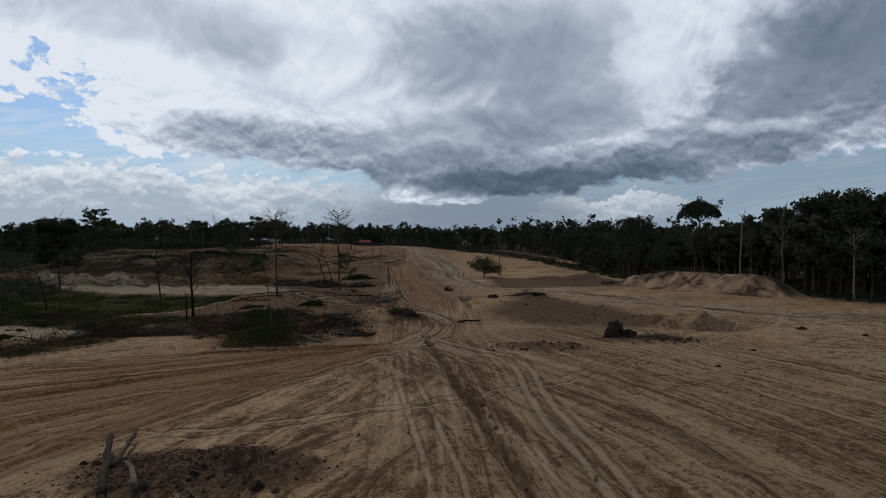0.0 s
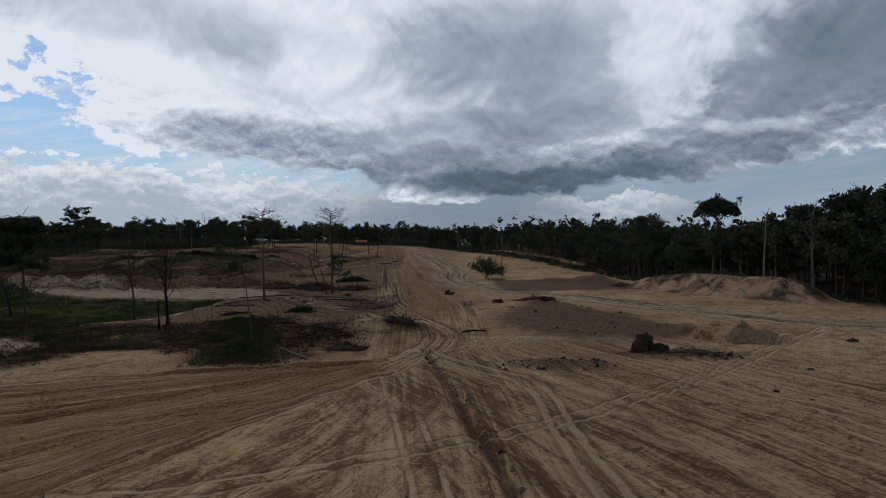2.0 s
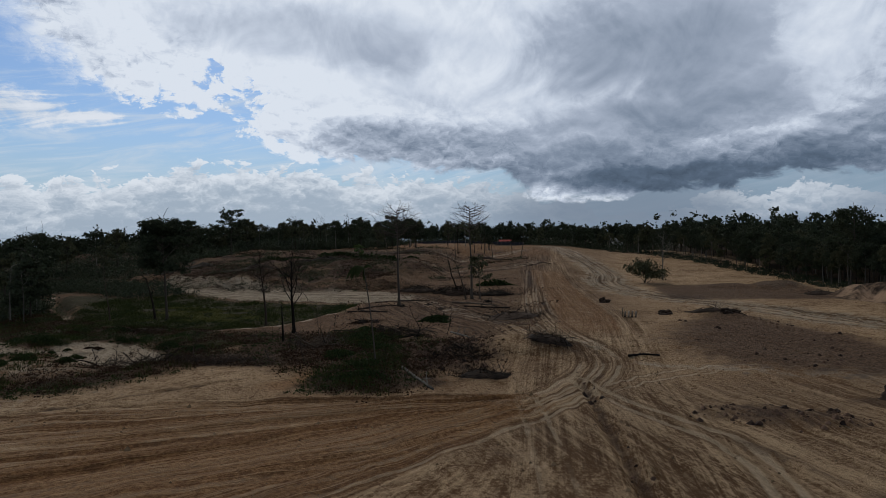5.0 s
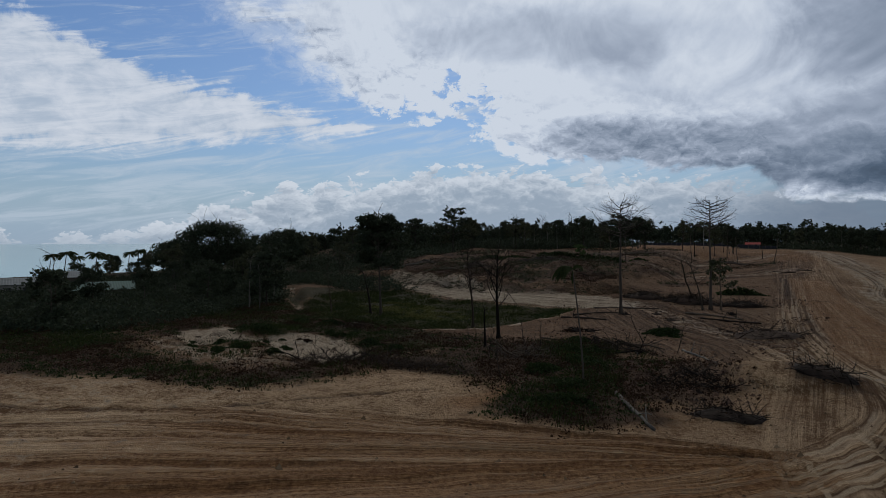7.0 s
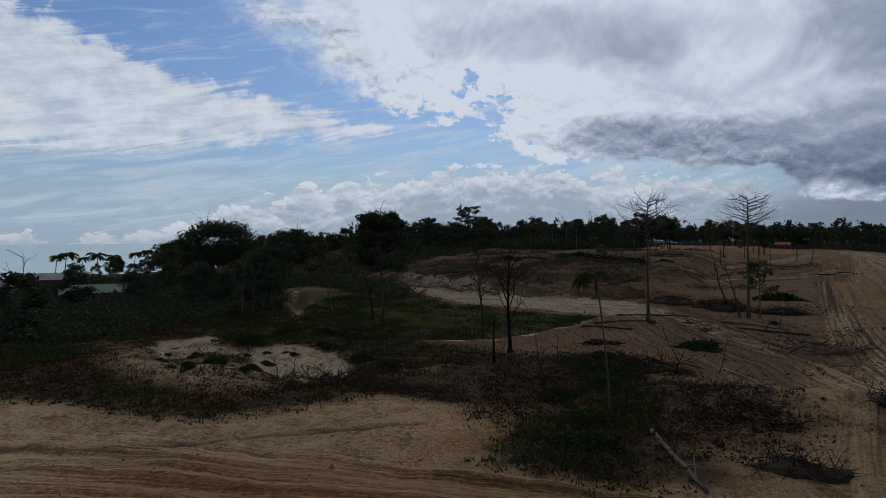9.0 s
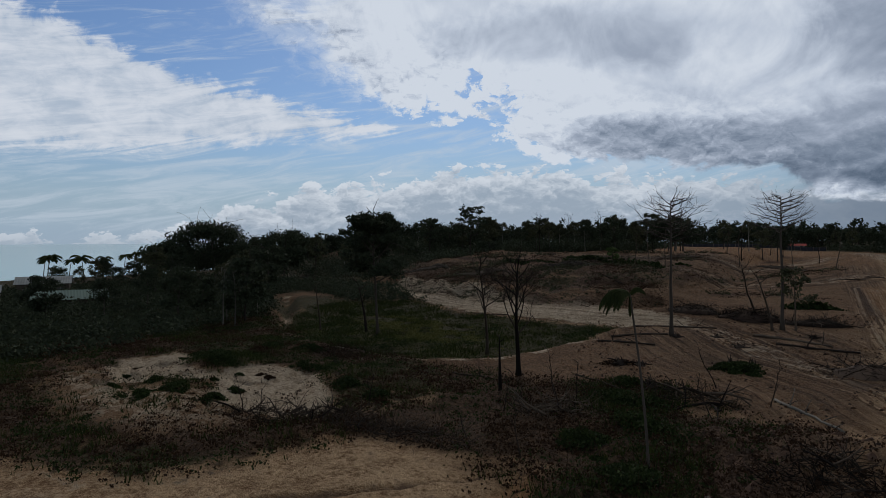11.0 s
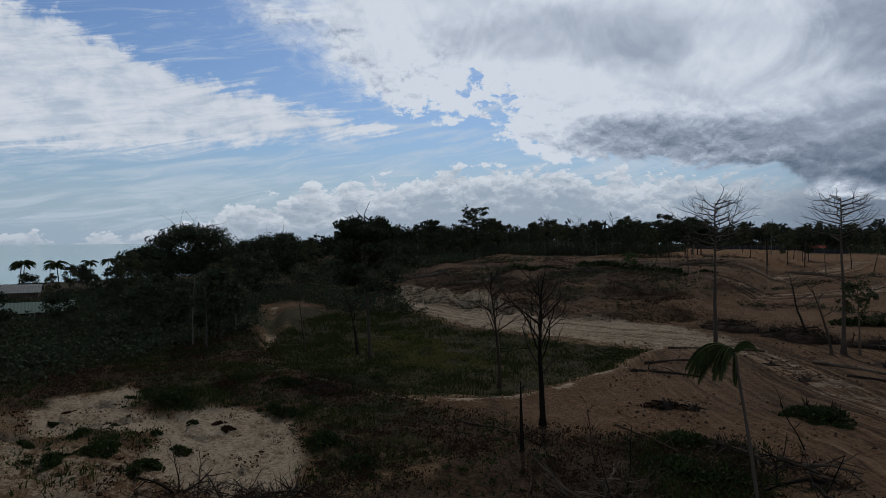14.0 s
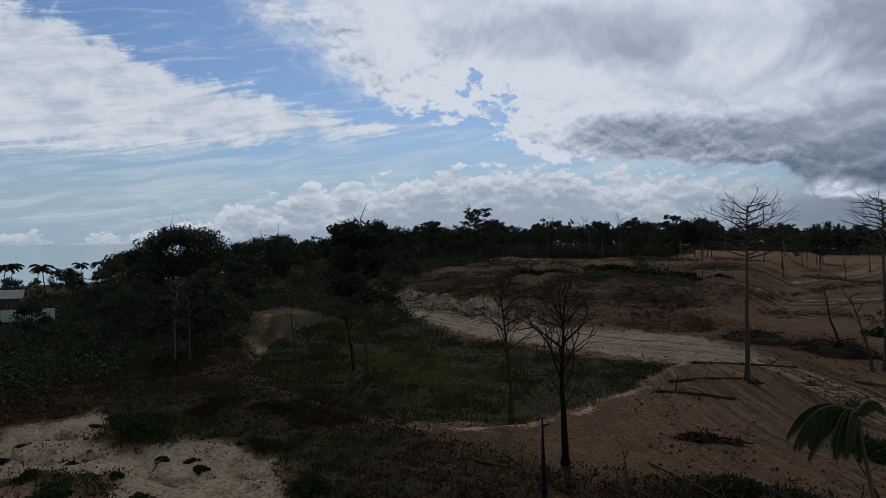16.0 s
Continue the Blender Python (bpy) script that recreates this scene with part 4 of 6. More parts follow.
def branch_out(geo, rng, start, way, length, radius, depth, tips, spread=0.7, rise=0.05, bend=0.14, kids=3, sides=5):
    pts, rad = limb(rng, start, way, length, radius, radius * 0.45, bend, rise, 4)
    geo.tube(pts, rad, sides, False)
    if depth == 0:
        tips.extend(pts[2:])
        return
    for k in range(kids):
        at = pts[2 + (k % 3)]
        d = pts[-1] - pts[0]
        d = d / np.linalg.norm(d) + rng.normal(size=3) * spread
        branch_out(geo, rng, at, d, length * rng.uniform(0.5, 0.75), radius * 0.5, depth - 1, tips, spread, rise, bend, kids, max(3, sides - 1))


def thing(name, label, category, group=""):
    return tagged(new(name), label, category, group)


def bounded(rng, count, most=1.9):
    """Scatter about a centre, with no strays."""
    v = rng.normal(size=(count, 3))
    return v * np.minimum(1, most / np.linalg.norm(v, axis=1))[:, None]


def leafy_tree(seed, tall, wide, bole, leaf, count, bark, leaf_mat, name="broadleaf_tree", label="", flat=0.6, limbs=8, clumps=40, group="", loose=0.085):
    """A tapered trunk with limbs, and a crown of leaf clumps with gaps."""
    rng = np.random.RandomState(seed)
    tree = thing(name, label, "tree", group)
    wood = Geo()
    r = 0.0105 * tall + 0.05
    pts, rad = limb(rng, (0, 0, -0.4), (rng.normal() * 0.04, rng.normal() * 0.04, 1), tall * 0.86 + 0.4, r, r * 0.25, 0.035, 0.03, 8)
    rad[0] *= 1.5
    wood.tube(pts, rad, 7)
    tips, crown_h = [], tall * (1 - bole)
    for k in range(limbs):
        q = bole + (0.9 - bole) * (k / limbs) ** 0.9
        at = np.array([np.interp(q * tall, pts[:, 2], pts[:, a]) for a in range(3)])
        reach = wide * 0.5 * (1.0 - 0.55 * abs((k / limbs) - 0.35)) * rng.uniform(0.65, 1.0)
        branch_out(wood, rng, at, outward(rng, k * 2.4, 0.35 + 0.5 * k / limbs), reach, r * 0.42, 1, tips, 0.6, 0.06, 0.14, 3, 5)
    tips = np.array(tips)
    top = np.array([np.interp(tall * 0.9, pts[:, 2], pts[:, a]) for a in range(3)])
    pick = tips[rng.randint(len(tips), size=clumps)]
    dome = rng.normal(size=(clumps // 2, 3))
    dome /= np.linalg.norm(dome, axis=1)[:, None]
    dome = dome * np.array([wide * 0.42, wide * 0.42, crown_h * 0.42]) * rng.uniform(0.7, 1.05, (clumps // 2, 1)) + np.array([top[0], top[1], tall * bole + crown_h * 0.52])
    hubs = np.concatenate([pick, dome])
    # a rounded, uneven head
    out = np.hypot(hubs[:, 0] - top[0], hubs[:, 1] - top[1]) / (wide * 0.56)
    head = tall * bole + crown_h * (0.42 + 0.54 * np.sqrt(np.clip(1 - out ** 2, 0, 1))) * rng.uniform(0.84, 1.0, len(hubs))
    hubs[:, 2] = np.minimum(hubs[:, 2], head)
    size = wide * loose
    at = hubs[rng.randint(len(hubs), size=count)] + bounded(rng, count) * np.array([size, size, size * flat])
    leaves = Geo()
    leaves.leaves(rng, at, np.full(count, leaf))
    part("trunk", wood, bark, tree)
    part("crown", leaves, leaf_mat, tree)
    return tree


def umbrella_tree(seed, tall, wide, leaf, count, bark, leaf_mat, label, bole=0.72, layers=1, group=""):
    """A tall bole with rising limbs under a wide flat crown, or several flat layers."""
    rng = np.random.RandomState(seed)
    tree = thing("umbrella_tree", label, "tree", group)
    wood, leaves = Geo(), Geo()
    r = 0.012 * tall + 0.05
    pts, rad = limb(rng, (0, 0, -0.4), (0, 0, 1), tall * (bole if layers == 1 else 0.97) + 0.4, r, r * (0.6 if layers == 1 else 0.2), 0.03, 0.02, 7)
    wood.tube(pts, rad, 7)
    spots = []
    for layer in range(layers):
        q = bole if layers == 1 else bole + (0.97 - bole) * layer / (layers - 1)
        reach = wide * 0.5 * (1 if layers == 1 else 1 - 0.55 * layer / layers)
        at = np.array([np.interp(q * tall, pts[:, 2], pts[:, a]) for a in range(3)])
        for k in range(9 if layers == 1 else 6):
            tips = []
            rise = 0.75 if layers == 1 else 0.15
            branch_out(wood, rng, at, outward(rng, k * 0.7 * (1 if layers == 1 else 1.5), rise + rng.uniform(-0.2, 0.35)), reach * rng.uniform(0.6, 0.9), r * 0.4, 1, tips, 0.5, -0.02 if layers == 1 else 0.0, 0.1, 3, 4)
            spots.extend(tips)
    spots = np.array(spots)
    at = spots[rng.randint(len(spots), size=count)] + rng.normal(size=(count, 3)) * np.array([0.7, 0.7, 0.28]) * wide * 0.06
    if layers == 1:
        a, q = rng.uniform(0, 6.28, count), rng.uniform(0, 1, count) ** 0.55
        lumps = rng.uniform(0.75, 1.12, 16)[(a * 2.54).astype(int) % 16]
        cap = np.stack([pts[-1, 0] + np.cos(a) * q * wide * 0.5 * lumps, pts[-1, 1] + np.sin(a) * q * wide * 0.5 * lumps, tall * bole + wide * (0.42 - 0.30 * q ** 2.4) + rng.normal(size=count) * wide * 0.03], 1)
        at = np.where(rng.rand(count, 1) < 0.8, cap, at)
    leaves.leaves(rng, at, np.full(count, leaf), 0.0)
    part("trunk", wood, bark, tree)
    part("crown", leaves, leaf_mat, tree)
    return tree


def bare_tree(seed, tall, radius, crown_from, crown_wide, limbs, bark, label, name="dead_tree", depth=2, lean=(0, 0), rise=0.7, group="", bend=0.12, twist=0.03, stout=0.34):
    """A leafless standing tree: bole, limbs and fine twigs."""
    rng = np.random.RandomState(seed)
    tree = thing(name, label, "tree", group)
    wood, twigs = Geo(), Geo()
    pts, rad = limb(rng, (0, 0, -0.4), (lean[0], lean[1], 1), tall + 0.4, radius, radius * 0.2, twist, 0.02, 10)
    rad[0] *= 1.6
    wood.tube(pts, rad, 7)
    part("trunk", wood, bark, tree)
    for k in range(limbs):
        q = crown_from + (0.99 - crown_from) * k / max(limbs - 1, 1)
        at = np.array([np.interp(q * pts[-1, 2], pts[:, 2], pts[:, a]) for a in range(3)])
        reach = crown_wide * 0.5 * (1.0 - 0.45 * k / limbs) * rng.uniform(0.7, 1.1)
        geo = Geo()
        branch_out(geo, rng, at, outward(rng, k * 2.4, rise * rng.uniform(0.5, 1.2)), reach, radius * stout, depth, [], 0.5, 0.05, bend, 3, 4)
        part("branch", geo, bark, tree)
    return tree


def set_at(ob, x, y, turn=0.0, size=1.0, sink=0.0):
    p = stand(x, y, sink)
    ob.location, ob.rotation_euler, ob.scale = p, (0, 0, turn), (size, size, size)
    return ob


def repeat(ob, x, y, turn=0.0, size=1.0, sink=0.0):
    """A copy of a thing, standing at x, y."""
    keep = ob.scale.copy()
    ob.scale = (size, size, size)
    made = copy_thing(ob, Matrix.Translation(stand(x, y, sink)) @ pose(0, 0, 0, 0, 0, math.degrees(turn)))
    ob.scale = keep
    return made


# ---- woods ----
chance = np.random.RandomState(11)
# kinds of forest tree; the first of each stands in the wood as well
KINDS = [
    leafy_tree(21, 15, 9.5, 0.35, 0.36, 2600, BARK, LEAF, label="dense dark green broadleaf tree in the wood", group="trees of the wood"),
    leafy_tree(22, 17, 8.5, 0.45, 0.36, 2400, BARK_PALE, LEAF, label="tall dark tree with a pale trunk in the wood", group="trees of the wood"),
    leafy_tree(23, 12, 8.0, 0.25, 0.36, 2400, BARK, LEAF, label="low bushy dark green tree at the wood's edge", group="trees of the wood"),
    leafy_tree(24, 16, 7.0, 0.5, 0.34, 1700, BARK_PALE, LEAF_DULL, label="slender dull green tree with a bare pale trunk", group="trees of the wood", clumps=26),
    leafy_tree(25, 10, 7.5, 0.15, 0.36, 2500, BARK, LEAF, label="leafy understorey tree, dark green down to the ground", group="trees of the wood"),
    leafy_tree(26, 13, 6.0, 0.3, 0.32, 1900, BARK, LEAF_DULL, label="narrow olive green tree in the wood", group="trees of the wood", clumps=30),
]
used = [False] * len(KINDS)
# each kind's own height
TALL = [15, 17, 12, 16, 10, 13]


def plant(kind, x, y, tall):
    size = tall / TALL[kind]
    if not used[kind]:
        used[kind] = True
        return set_at(KINDS[kind], x, y, chance.uniform(0, 6.28), size)
    return repeat(KINDS[kind], x, y, chance.uniform(0, 6.28), size)


# right-hand wood: its front rank follows the spoil bank, ranks behind it close the view
FRONT = rounded([(112, 92), (97, 104), (84, 116), (76, 128), (69, 142), (62, 155), (57, 170), (55, 188), (54, 206), (50, 226), (44, 246), (38, 266), (30, 286), (20, 306), (8, 322)])


def along(line, spacing):
    """Points at an even spacing down a line, with the way to its right."""
    gone, nextp = 0.0, 0.0
    for (ax, ay), (bx, by) in zip(line, line[1:]):
        length = math.hypot(bx - ax, by - ay)
        while nextp < gone + length:
            q = (nextp - gone) / length
            yield ax + (bx - ax) * q, ay + (by - ay) * q, (by - ay) / length, -(bx - ax) / length
            nextp += spacing
        gone += length


for x, y, ox, oy in along(FRONT, 4.2):
    far = smooth(np.array(y), 150, 300)
    for rank, gap in ((0, 1.0), (1, 6.5), (2, 13.0)):
        if chance.rand() < 0.12:
            continue
        kind = [3, 1, 5, 3, 1, 2][chance.randint(6)] if rank == 0 else [0, 1, 3, 0, 1, 5][chance.randint(6)]
        tall = (10.0, 12.5, 13.5)[rank] * chance.uniform(0.85, 1.12) * float(1 + 0.52 * smooth(np.array(y), 168, 134) - 0.12 * far)
        px, py = x + ox * gap + chance.normal() * 1.2, y + oy * gap + chance.normal() * 1.2
        if math.hypot(px - 69, py - 131) > 3.5:
            plant(kind, px, py, tall)

# back belt on the rise, seen over the haul road
for x in np.arange(-260, 20, 6.2):
    for rank in range(2):
        y = 352 + rank * 14 + chance.normal() * 4 - 0.00055 * (x + 60) ** 2 + 0.06 * x + 46 * float(smooth(np.array(x), -112, -96) * smooth(np.array(x), -24, -34))
        plant([0, 1, 2, 4, 5, 0][chance.randint(6)], x + chance.normal() * 2, y, 5.5 + 7.0 * float(grain_of(np.array(x * 0.09), np.array(3.0 + rank))) * chance.uniform(0.75, 1.25) + 1.0 * rank)

# coastal wood on the left
LEFT = [(-98, 117), (-104, 124), (-109, 112), (-116, 121), (-121, 133), (-127, 117), (-133, 128), (-138, 141), (-128, 146), (-148, 152), (-150, 132), (-117, 104), (-126, 99)]
for k, (x, y) in enumerate(LEFT):
    plant([4, 3, 2, 4, 5, 0][k % 6], x, y, chance.uniform(6.5, 9.5) if k not in (0, 4, 8, 10) else chance.uniform(10, 13))
for x, y, tall in ((-168, 96, 7), (-196, 131, 7)):
    plant([4, 2, 5][chance.randint(3)], x, y, tall)
# big domed trees and their company
dome = leafy_tree(41, 17.5, 21, 0.22, 0.40, 14000, BARK, LEAF, label="huge domed dark green tree near the coast", clumps=110, limbs=11)
set_at(dome, -172, 163, 0.4)
second = leafy_tree(42, 12.5, 14, 0.2, 0.40, 7000, BARK, LEAF, label="wide dark green tree beside the domed tree", clumps=80, limbs=10)
set_at(second, -176, 152, 2.0)
third = leafy_tree(43, 15.0, 14, 0.2, 0.40, 7000, BARK, LEAF, label="rounded dark tree at the coastal wood", clumps=70, limbs=9)
set_at(third, -160, 178, 1.2)
for x, y, tall in ((-197, 141, 8), (-190, 134, 7), (-166, 146, 9), (-178, 138, 7), (-206, 148, 8), (-176, 181, 13), (-166, 196, 13), (-158, 210, 14), (-172, 216, 14), (-150, 222, 14), (-152, 196, 10), (-186, 205, 14), (-142, 238, 13), (-156, 246, 14), (-132, 250, 13), (-140, 262, 14)):
    plant([0, 2, 5, 1][chance.randint(4)], x, y, tall * chance.uniform(0.9, 1.08))
# thin open trees along the top of the cut hill
for k in range(40):
    q = chance.rand()
    x = -170 + 130 * q + chance.normal() * 3
    y = 262 - 10 * math.sin(q * 5) + chance.normal() * 9
    plant([3, 5, 1, 2][chance.randint(4)], x, y, chance.uniform(8.5, 12.5))


def deep_wood():
    """The woods behind the front ranks: many trees in one mesh each for stems and leaves."""
    rng = np.random.RandomState(5)
    stems, leaves = Geo(), Geo()
    spots = []
    for x, y, ox, oy in along(FRONT, 6.5):
        for gap in np.arange(20, 74, 8.0):
            spots.append((x + ox * gap + rng.normal() * 2, y + oy * gap + rng.normal() * 2, 15.0))
    for x in np.arange(-300, 160, 7.0):
        for y in np.arange(378, 452, 11.0):
            if not (-108 < x < -26 and y < 398):
                spots.append((x + rng.normal() * 3, y + rng.normal() * 3, 12.5))
    for x in np.arange(-330, -205, 9.0):
        for y in np.arange(150, 380, 10.0):
            if y > 190 + 0.9 * abs(x + 205) * 0.4:
                spots.append((x + rng.normal() * 3, y + rng.normal() * 3, 10.5))
    spots = np.array(spots)
    zs = lie(spots[:, 0], spots[:, 1])
    for (x, y, tall), z in zip(spots, zs):
        tall = tall * rng.uniform(0.75, 1.12)
        stems.tube([(x, y, z - 0.3), (x + rng.normal() * 0.3, y, z + tall * 0.5), (x, y, z + tall * 0.85)], [0.2, 0.14, 0.05], 4, False)
        n = 170
        hubs = rng.normal(size=(9, 3)) * np.array([2.0, 2.0, tall * 0.17]) + np.array([x, y, z + tall * 0.62])
        leaves.leaves(rng, hubs[rng.randint(9, size=n)] + rng.normal(size=(n, 3)) * 0.75, np.full(n, 0.95))
    woods = tagged(new("far_woods"), "dark green woods closing the cleared land", "woods", kind="stuff")
    part("stems", stems, BARK, woods)
    part("foliage", leaves, LEAF, woods)


deep_wood()


def undergrowth():
    """Low dark scrub along the wood edges and in the wet ground."""
    rng = np.random.RandomState(6)
    leaves = Geo()
    hubs = []
    for x, y, ox, oy in along(FRONT, 1.6):
        for gap in (-1.0, 2.5, 6.0):
            hubs.append((x + ox * gap + rng.normal(), y + oy * gap + rng.normal(), rng.uniform(0.4, 1.3)))
    for x in np.arange(-270, 40, 1.5):
        for gap in (-5.0, 4.0, 12.0, 22.0):
            hubs.append((x + rng.normal(), 352 + gap - 0.00055 * (x + 60) ** 2 + 0.06 * x + rng.normal() * 2 + 46 * float(smooth(np.array(x), -112, -96) * smooth(np.array(x), -24, -34)), rng.uniform(1.5, 4.0)))
    for k in range(1500):
        hubs.append((rng.uniform(-200, -82), rng.uniform(252, 300), rng.uniform(1.2, 3.6)))
    for k in range(500):
        hubs.append((rng.uniform(-200, -125), rng.uniform(185, 252), rng.uniform(1.0, 3.0)))
    xs, ys = rng.uniform(-200, -86, 4200), rng.uniform(70, 175, 4200)
    keep = (xs < np.interp(ys, [70, 85, 100, 118, 130, 150, 175], [-100, -90, -95, -101, -106, -125, -150])) & (np.abs(along_line(xs, ys, DITCH)[0]) > 3.2)
    hubs += [(x, y, rng.uniform(0.5, 2.2)) for x, y in zip(xs[keep], ys[keep]) if math.hypot(x + 149, y - 113) > 6.5]
    for k in range(1100):
        x, y = rng.uniform(-150, -92), rng.uniform(126, 182)
        s = float(along_line(np.array([x]), np.array([y]), DITCH)[0][0])
        if y > 146 - 0.75 * (x + 104) * 0.4 + 6 and y < 172 + 0.3 * (-110 - x) and abs(s) > 2.0 and float(inside(np.array([x]), np.array([y]), FIELD, 1)[0]) < 0.4 and float(inside(np.array([x]), np.array([y]), CLEARING, 2)[0]) < 0.3:
            hubs.append((x, y, rng.uniform(0.5, 1.7)))
    hubs = np.array(hubs)
    zs = lie(hubs[:, 0], hubs[:, 1])
    n = 60
    at = np.repeat(np.stack([hubs[:, 0], hubs[:, 1], zs + hubs[:, 2] * 0.45], 1), n, 0)
    spread = np.repeat(hubs[:, 2], n)[:, None]
    leaves.leaves(rng, at + rng.normal(size=at.shape) * spread * np.array([0.75, 0.75, 0.34]), 0.17 + 0.075 * spread[:, 0])
    tagged(new("undergrowth", leaves.mesh("undergrowth", LEAF)), "dark tangled undergrowth at the woods' edge", "undergrowth", kind="stuff")


undergrowth()

# ---- single trees of the clearing ----
tall_label = "tall leafless tree with an umbrella of fine grey branches"
set_at(bare_tree(51, 18.3, 0.28, 0.70, 7.8, 30, BARK, tall_label, "bare_tree", 2, (0.0, 0), 0.28, "tall bare trees", 0.10, 0.015, 0.3), -37.0, 139.8, 0.5)
set_at(bare_tree(52, 19.0, 0.28, 0.72, 7.4, 28, BARK, tall_label, "bare_tree", 2, (0.02, 0), 0.28, "tall bare trees", 0.10, 0.03, 0.3), -25.2, 152.6, 2.5)
companion = leafy_tree(53, 9.5, 4.2, 0.42, 0.34, 420, DEADWOOD, LEAF_DULL, "leafy_sapling", "thin sapling with sparse dull leaves beside the bare tree", clumps=22, limbs=6)
set_at(companion, -23.6, 152.9, 0.3)
set_at(bare_tree(54, 8.5, 0.2, 0.55, 4.5, 6, DEADWOOD, "crooked dead sapling beside the tall bare tree", depth=1, lean=(-0.12, 0)), -26.4, 152.3)
set_at(bare_tree(55, 10.5, 0.27, 0.38, 7.4, 16, CHARRED, "scorched dead tree with rising forked limbs", depth=2, rise=1.0), -42.7, 107.2, 0.9)
set_at(bare_tree(56, 4.8, 0.2, 0.9, 1.2, 2, CHARRED, "broken charred stem standing by the dead tree", depth=0), -41.4, 101.4)
set_at(bare_tree(57, 11.0, 0.22, 0.45, 6.6, 14, CHARRED, "dark dead tree standing in the green field", depth=2, rise=0.9), -53.5, 119.0, 1.7)
set_at(bare_tree(58, 9.0, 0.14, 0.5, 3.2, 6, DEADWOOD, "thin leafless tree in the green field", depth=1), -86.0, 122.0)
set_at(bare_tree(59, 7.5, 0.26, 0.6, 4.0, 5, CHARRED, "short dead tree leaning in the green field", depth=1, lean=(-0.1, 0)), -78.5, 124.5)
set_at(bare_tree(60, 9.0, 0.22, 0.62, 5.5, 7, DEADWOOD, "arching dead tree by the timber pile", depth=1, lean=(-0.25, 0.05), twist=0.1), -29.5, 160.5)
set_at(bare_tree(61, 9.0, 0.2, 0.3, 4.5, 6, DEADWOOD, "forked dead tree on the cleared slope", depth=1, rise=1.1), -47.0, 246)
for seed, x, y, tall in ((62, -60, 205, 8), (63, -57, 207, 9), (64, -63, 203, 7), (65, -45, 232, 8), (66, -33, 236, 8), (67, -24, 240, 9), (68, -52, 252, 9), (69, -40, 262, 9), (70, -29, 258, 7)):
    set_at(bare_tree(seed, tall, 0.15, 0.6, 2.4, 4, DEADWOOD, "thin dead trunk standing on the cleared slope", "dead_tree", 1, (chance.normal() * 0.05, 0), group="dead stems on the slope"), x, y)
set_at(bare_tree(71, 12.5, 0.24, 0.45, 7.0, 11, BARK_PALE, "pale leafless tree behind the round bush", "bare_tree", 2, rise=0.9), 18.8, 212)
set_at(bare_tree(72, 14.5, 0.3, 0.4, 8.5, 8, BARK_PALE, "forked pale tree at the wood's edge", "bare_tree", 2, (0.02, 0), 1.1), 70.0, 129.5, 2.2)
set_at(bare_tree(73, 13.5, 0.24, 0.8, 3.5, 6, BARK_PALE, "straight white trunk at the wood's edge", "bare_tree", 1), 66.5, 141.0)
set_at(bare_tree(74, 13.0, 0.24, 0.6, 6.0, 8, BARK_PALE, "bare pale tree at the wood's edge", "bare_tree", 2, (-0.04, 0), 0.9), 78.0, 119.5)
set_at(bare_tree(75, 13.0, 0.2, 0.6, 4.5, 7, BARK_PALE, "slim pale trunk at the wood's edge", "bare_tree", 1), 82.5, 114.0)
for seed, x, y, tall in ((76, -97.5, 112.5, 9.5), (77, -95.5, 113.2, 8.5), (78, -101.5, 116, 9)):
    set_at(bare_tree(seed, tall, 0.13, 0.75, 2.2, 4, BARK_PALE, "slim pale trunk before the coastal wood", "bare_tree", 1, group="slim pale trunks"), x, y)
big = leafy_tree(81, 18.6, 10.0, 0.42, 0.25, 15000, BARK, LEAF, label="big dark leafy tree standing in the green field", flat=0.5, clumps=74, limbs=16, loose=0.066)
set_at(big, -74.9, 123.0, 0.8)
set_at(umbrella_tree(82, 22.0, 11.5, 0.34, 5200, BARK, LEAF, "tall tree with a wide umbrella crown", 0.74), 64.5, 160.5)
set_at(leafy_tree(83, 19.5, 11, 0.35, 0.34, 6000, BARK, LEAF, label="round-headed tree above the wood", clumps=60), 57.5, 188.0)
set_at(leafy_tree(84, 22.0, 14, 0.4, 0.36, 7500, BARK, LEAF, label="tall dark tree over the wood's corner", clumps=60), 83.5, 128.5, 1.0)
set_at(leafy_tree(85, 21.0, 14, 0.4, 0.36, 7000, BARK, LEAF, label="tall dark tree over the wood's corner", clumps=60), 92, 124, 2.0)
set_at(umbrella_tree(86, 19.0, 7.0, 0.4, 700, BARK_PALE, LEAF, "tall thin tree with a sparse flat crown", 0.8), 74.5, 138)
set_at(umbrella_tree(87, 14.5, 11, 0.5, 1300, BARK, LEAF, "tree with flat layered dark boughs", 0.45, 4), -125, 226)
set_at(umbrella_tree(88, 13.5, 9, 0.5, 1000, BARK, LEAF, "tree with flat layered dark boughs", 0.5, 4), -152, 240)
set_at(umbrella_tree(89, 13.0, 9, 0.5, 900, BARK, LEAF, "tree with flat layered dark boughs", 0.5, 3), -88, 300)
for seed, x, y, tall in ((90, -112, 250, 12.5), (91, -104, 256, 12), (92, -94, 262, 12.5), (93, -76, 288, 13)):
    set_at(bare_tree(seed, tall, 0.16, 0.65, 5.0, 8, DEADWOOD, "thin leafless tree standing over the hill's trees", "bare_tree", 2, group="leafless trees on the hill"), x, y)
set_at(leafy_tree(94, 4.5, 3.2, 0.3, 0.32, 450, BARK, LEAF_FRESH, "small_tree", "small fresh green tree on the cut hill", clumps=20, limbs=6), -69.2, 204.6)
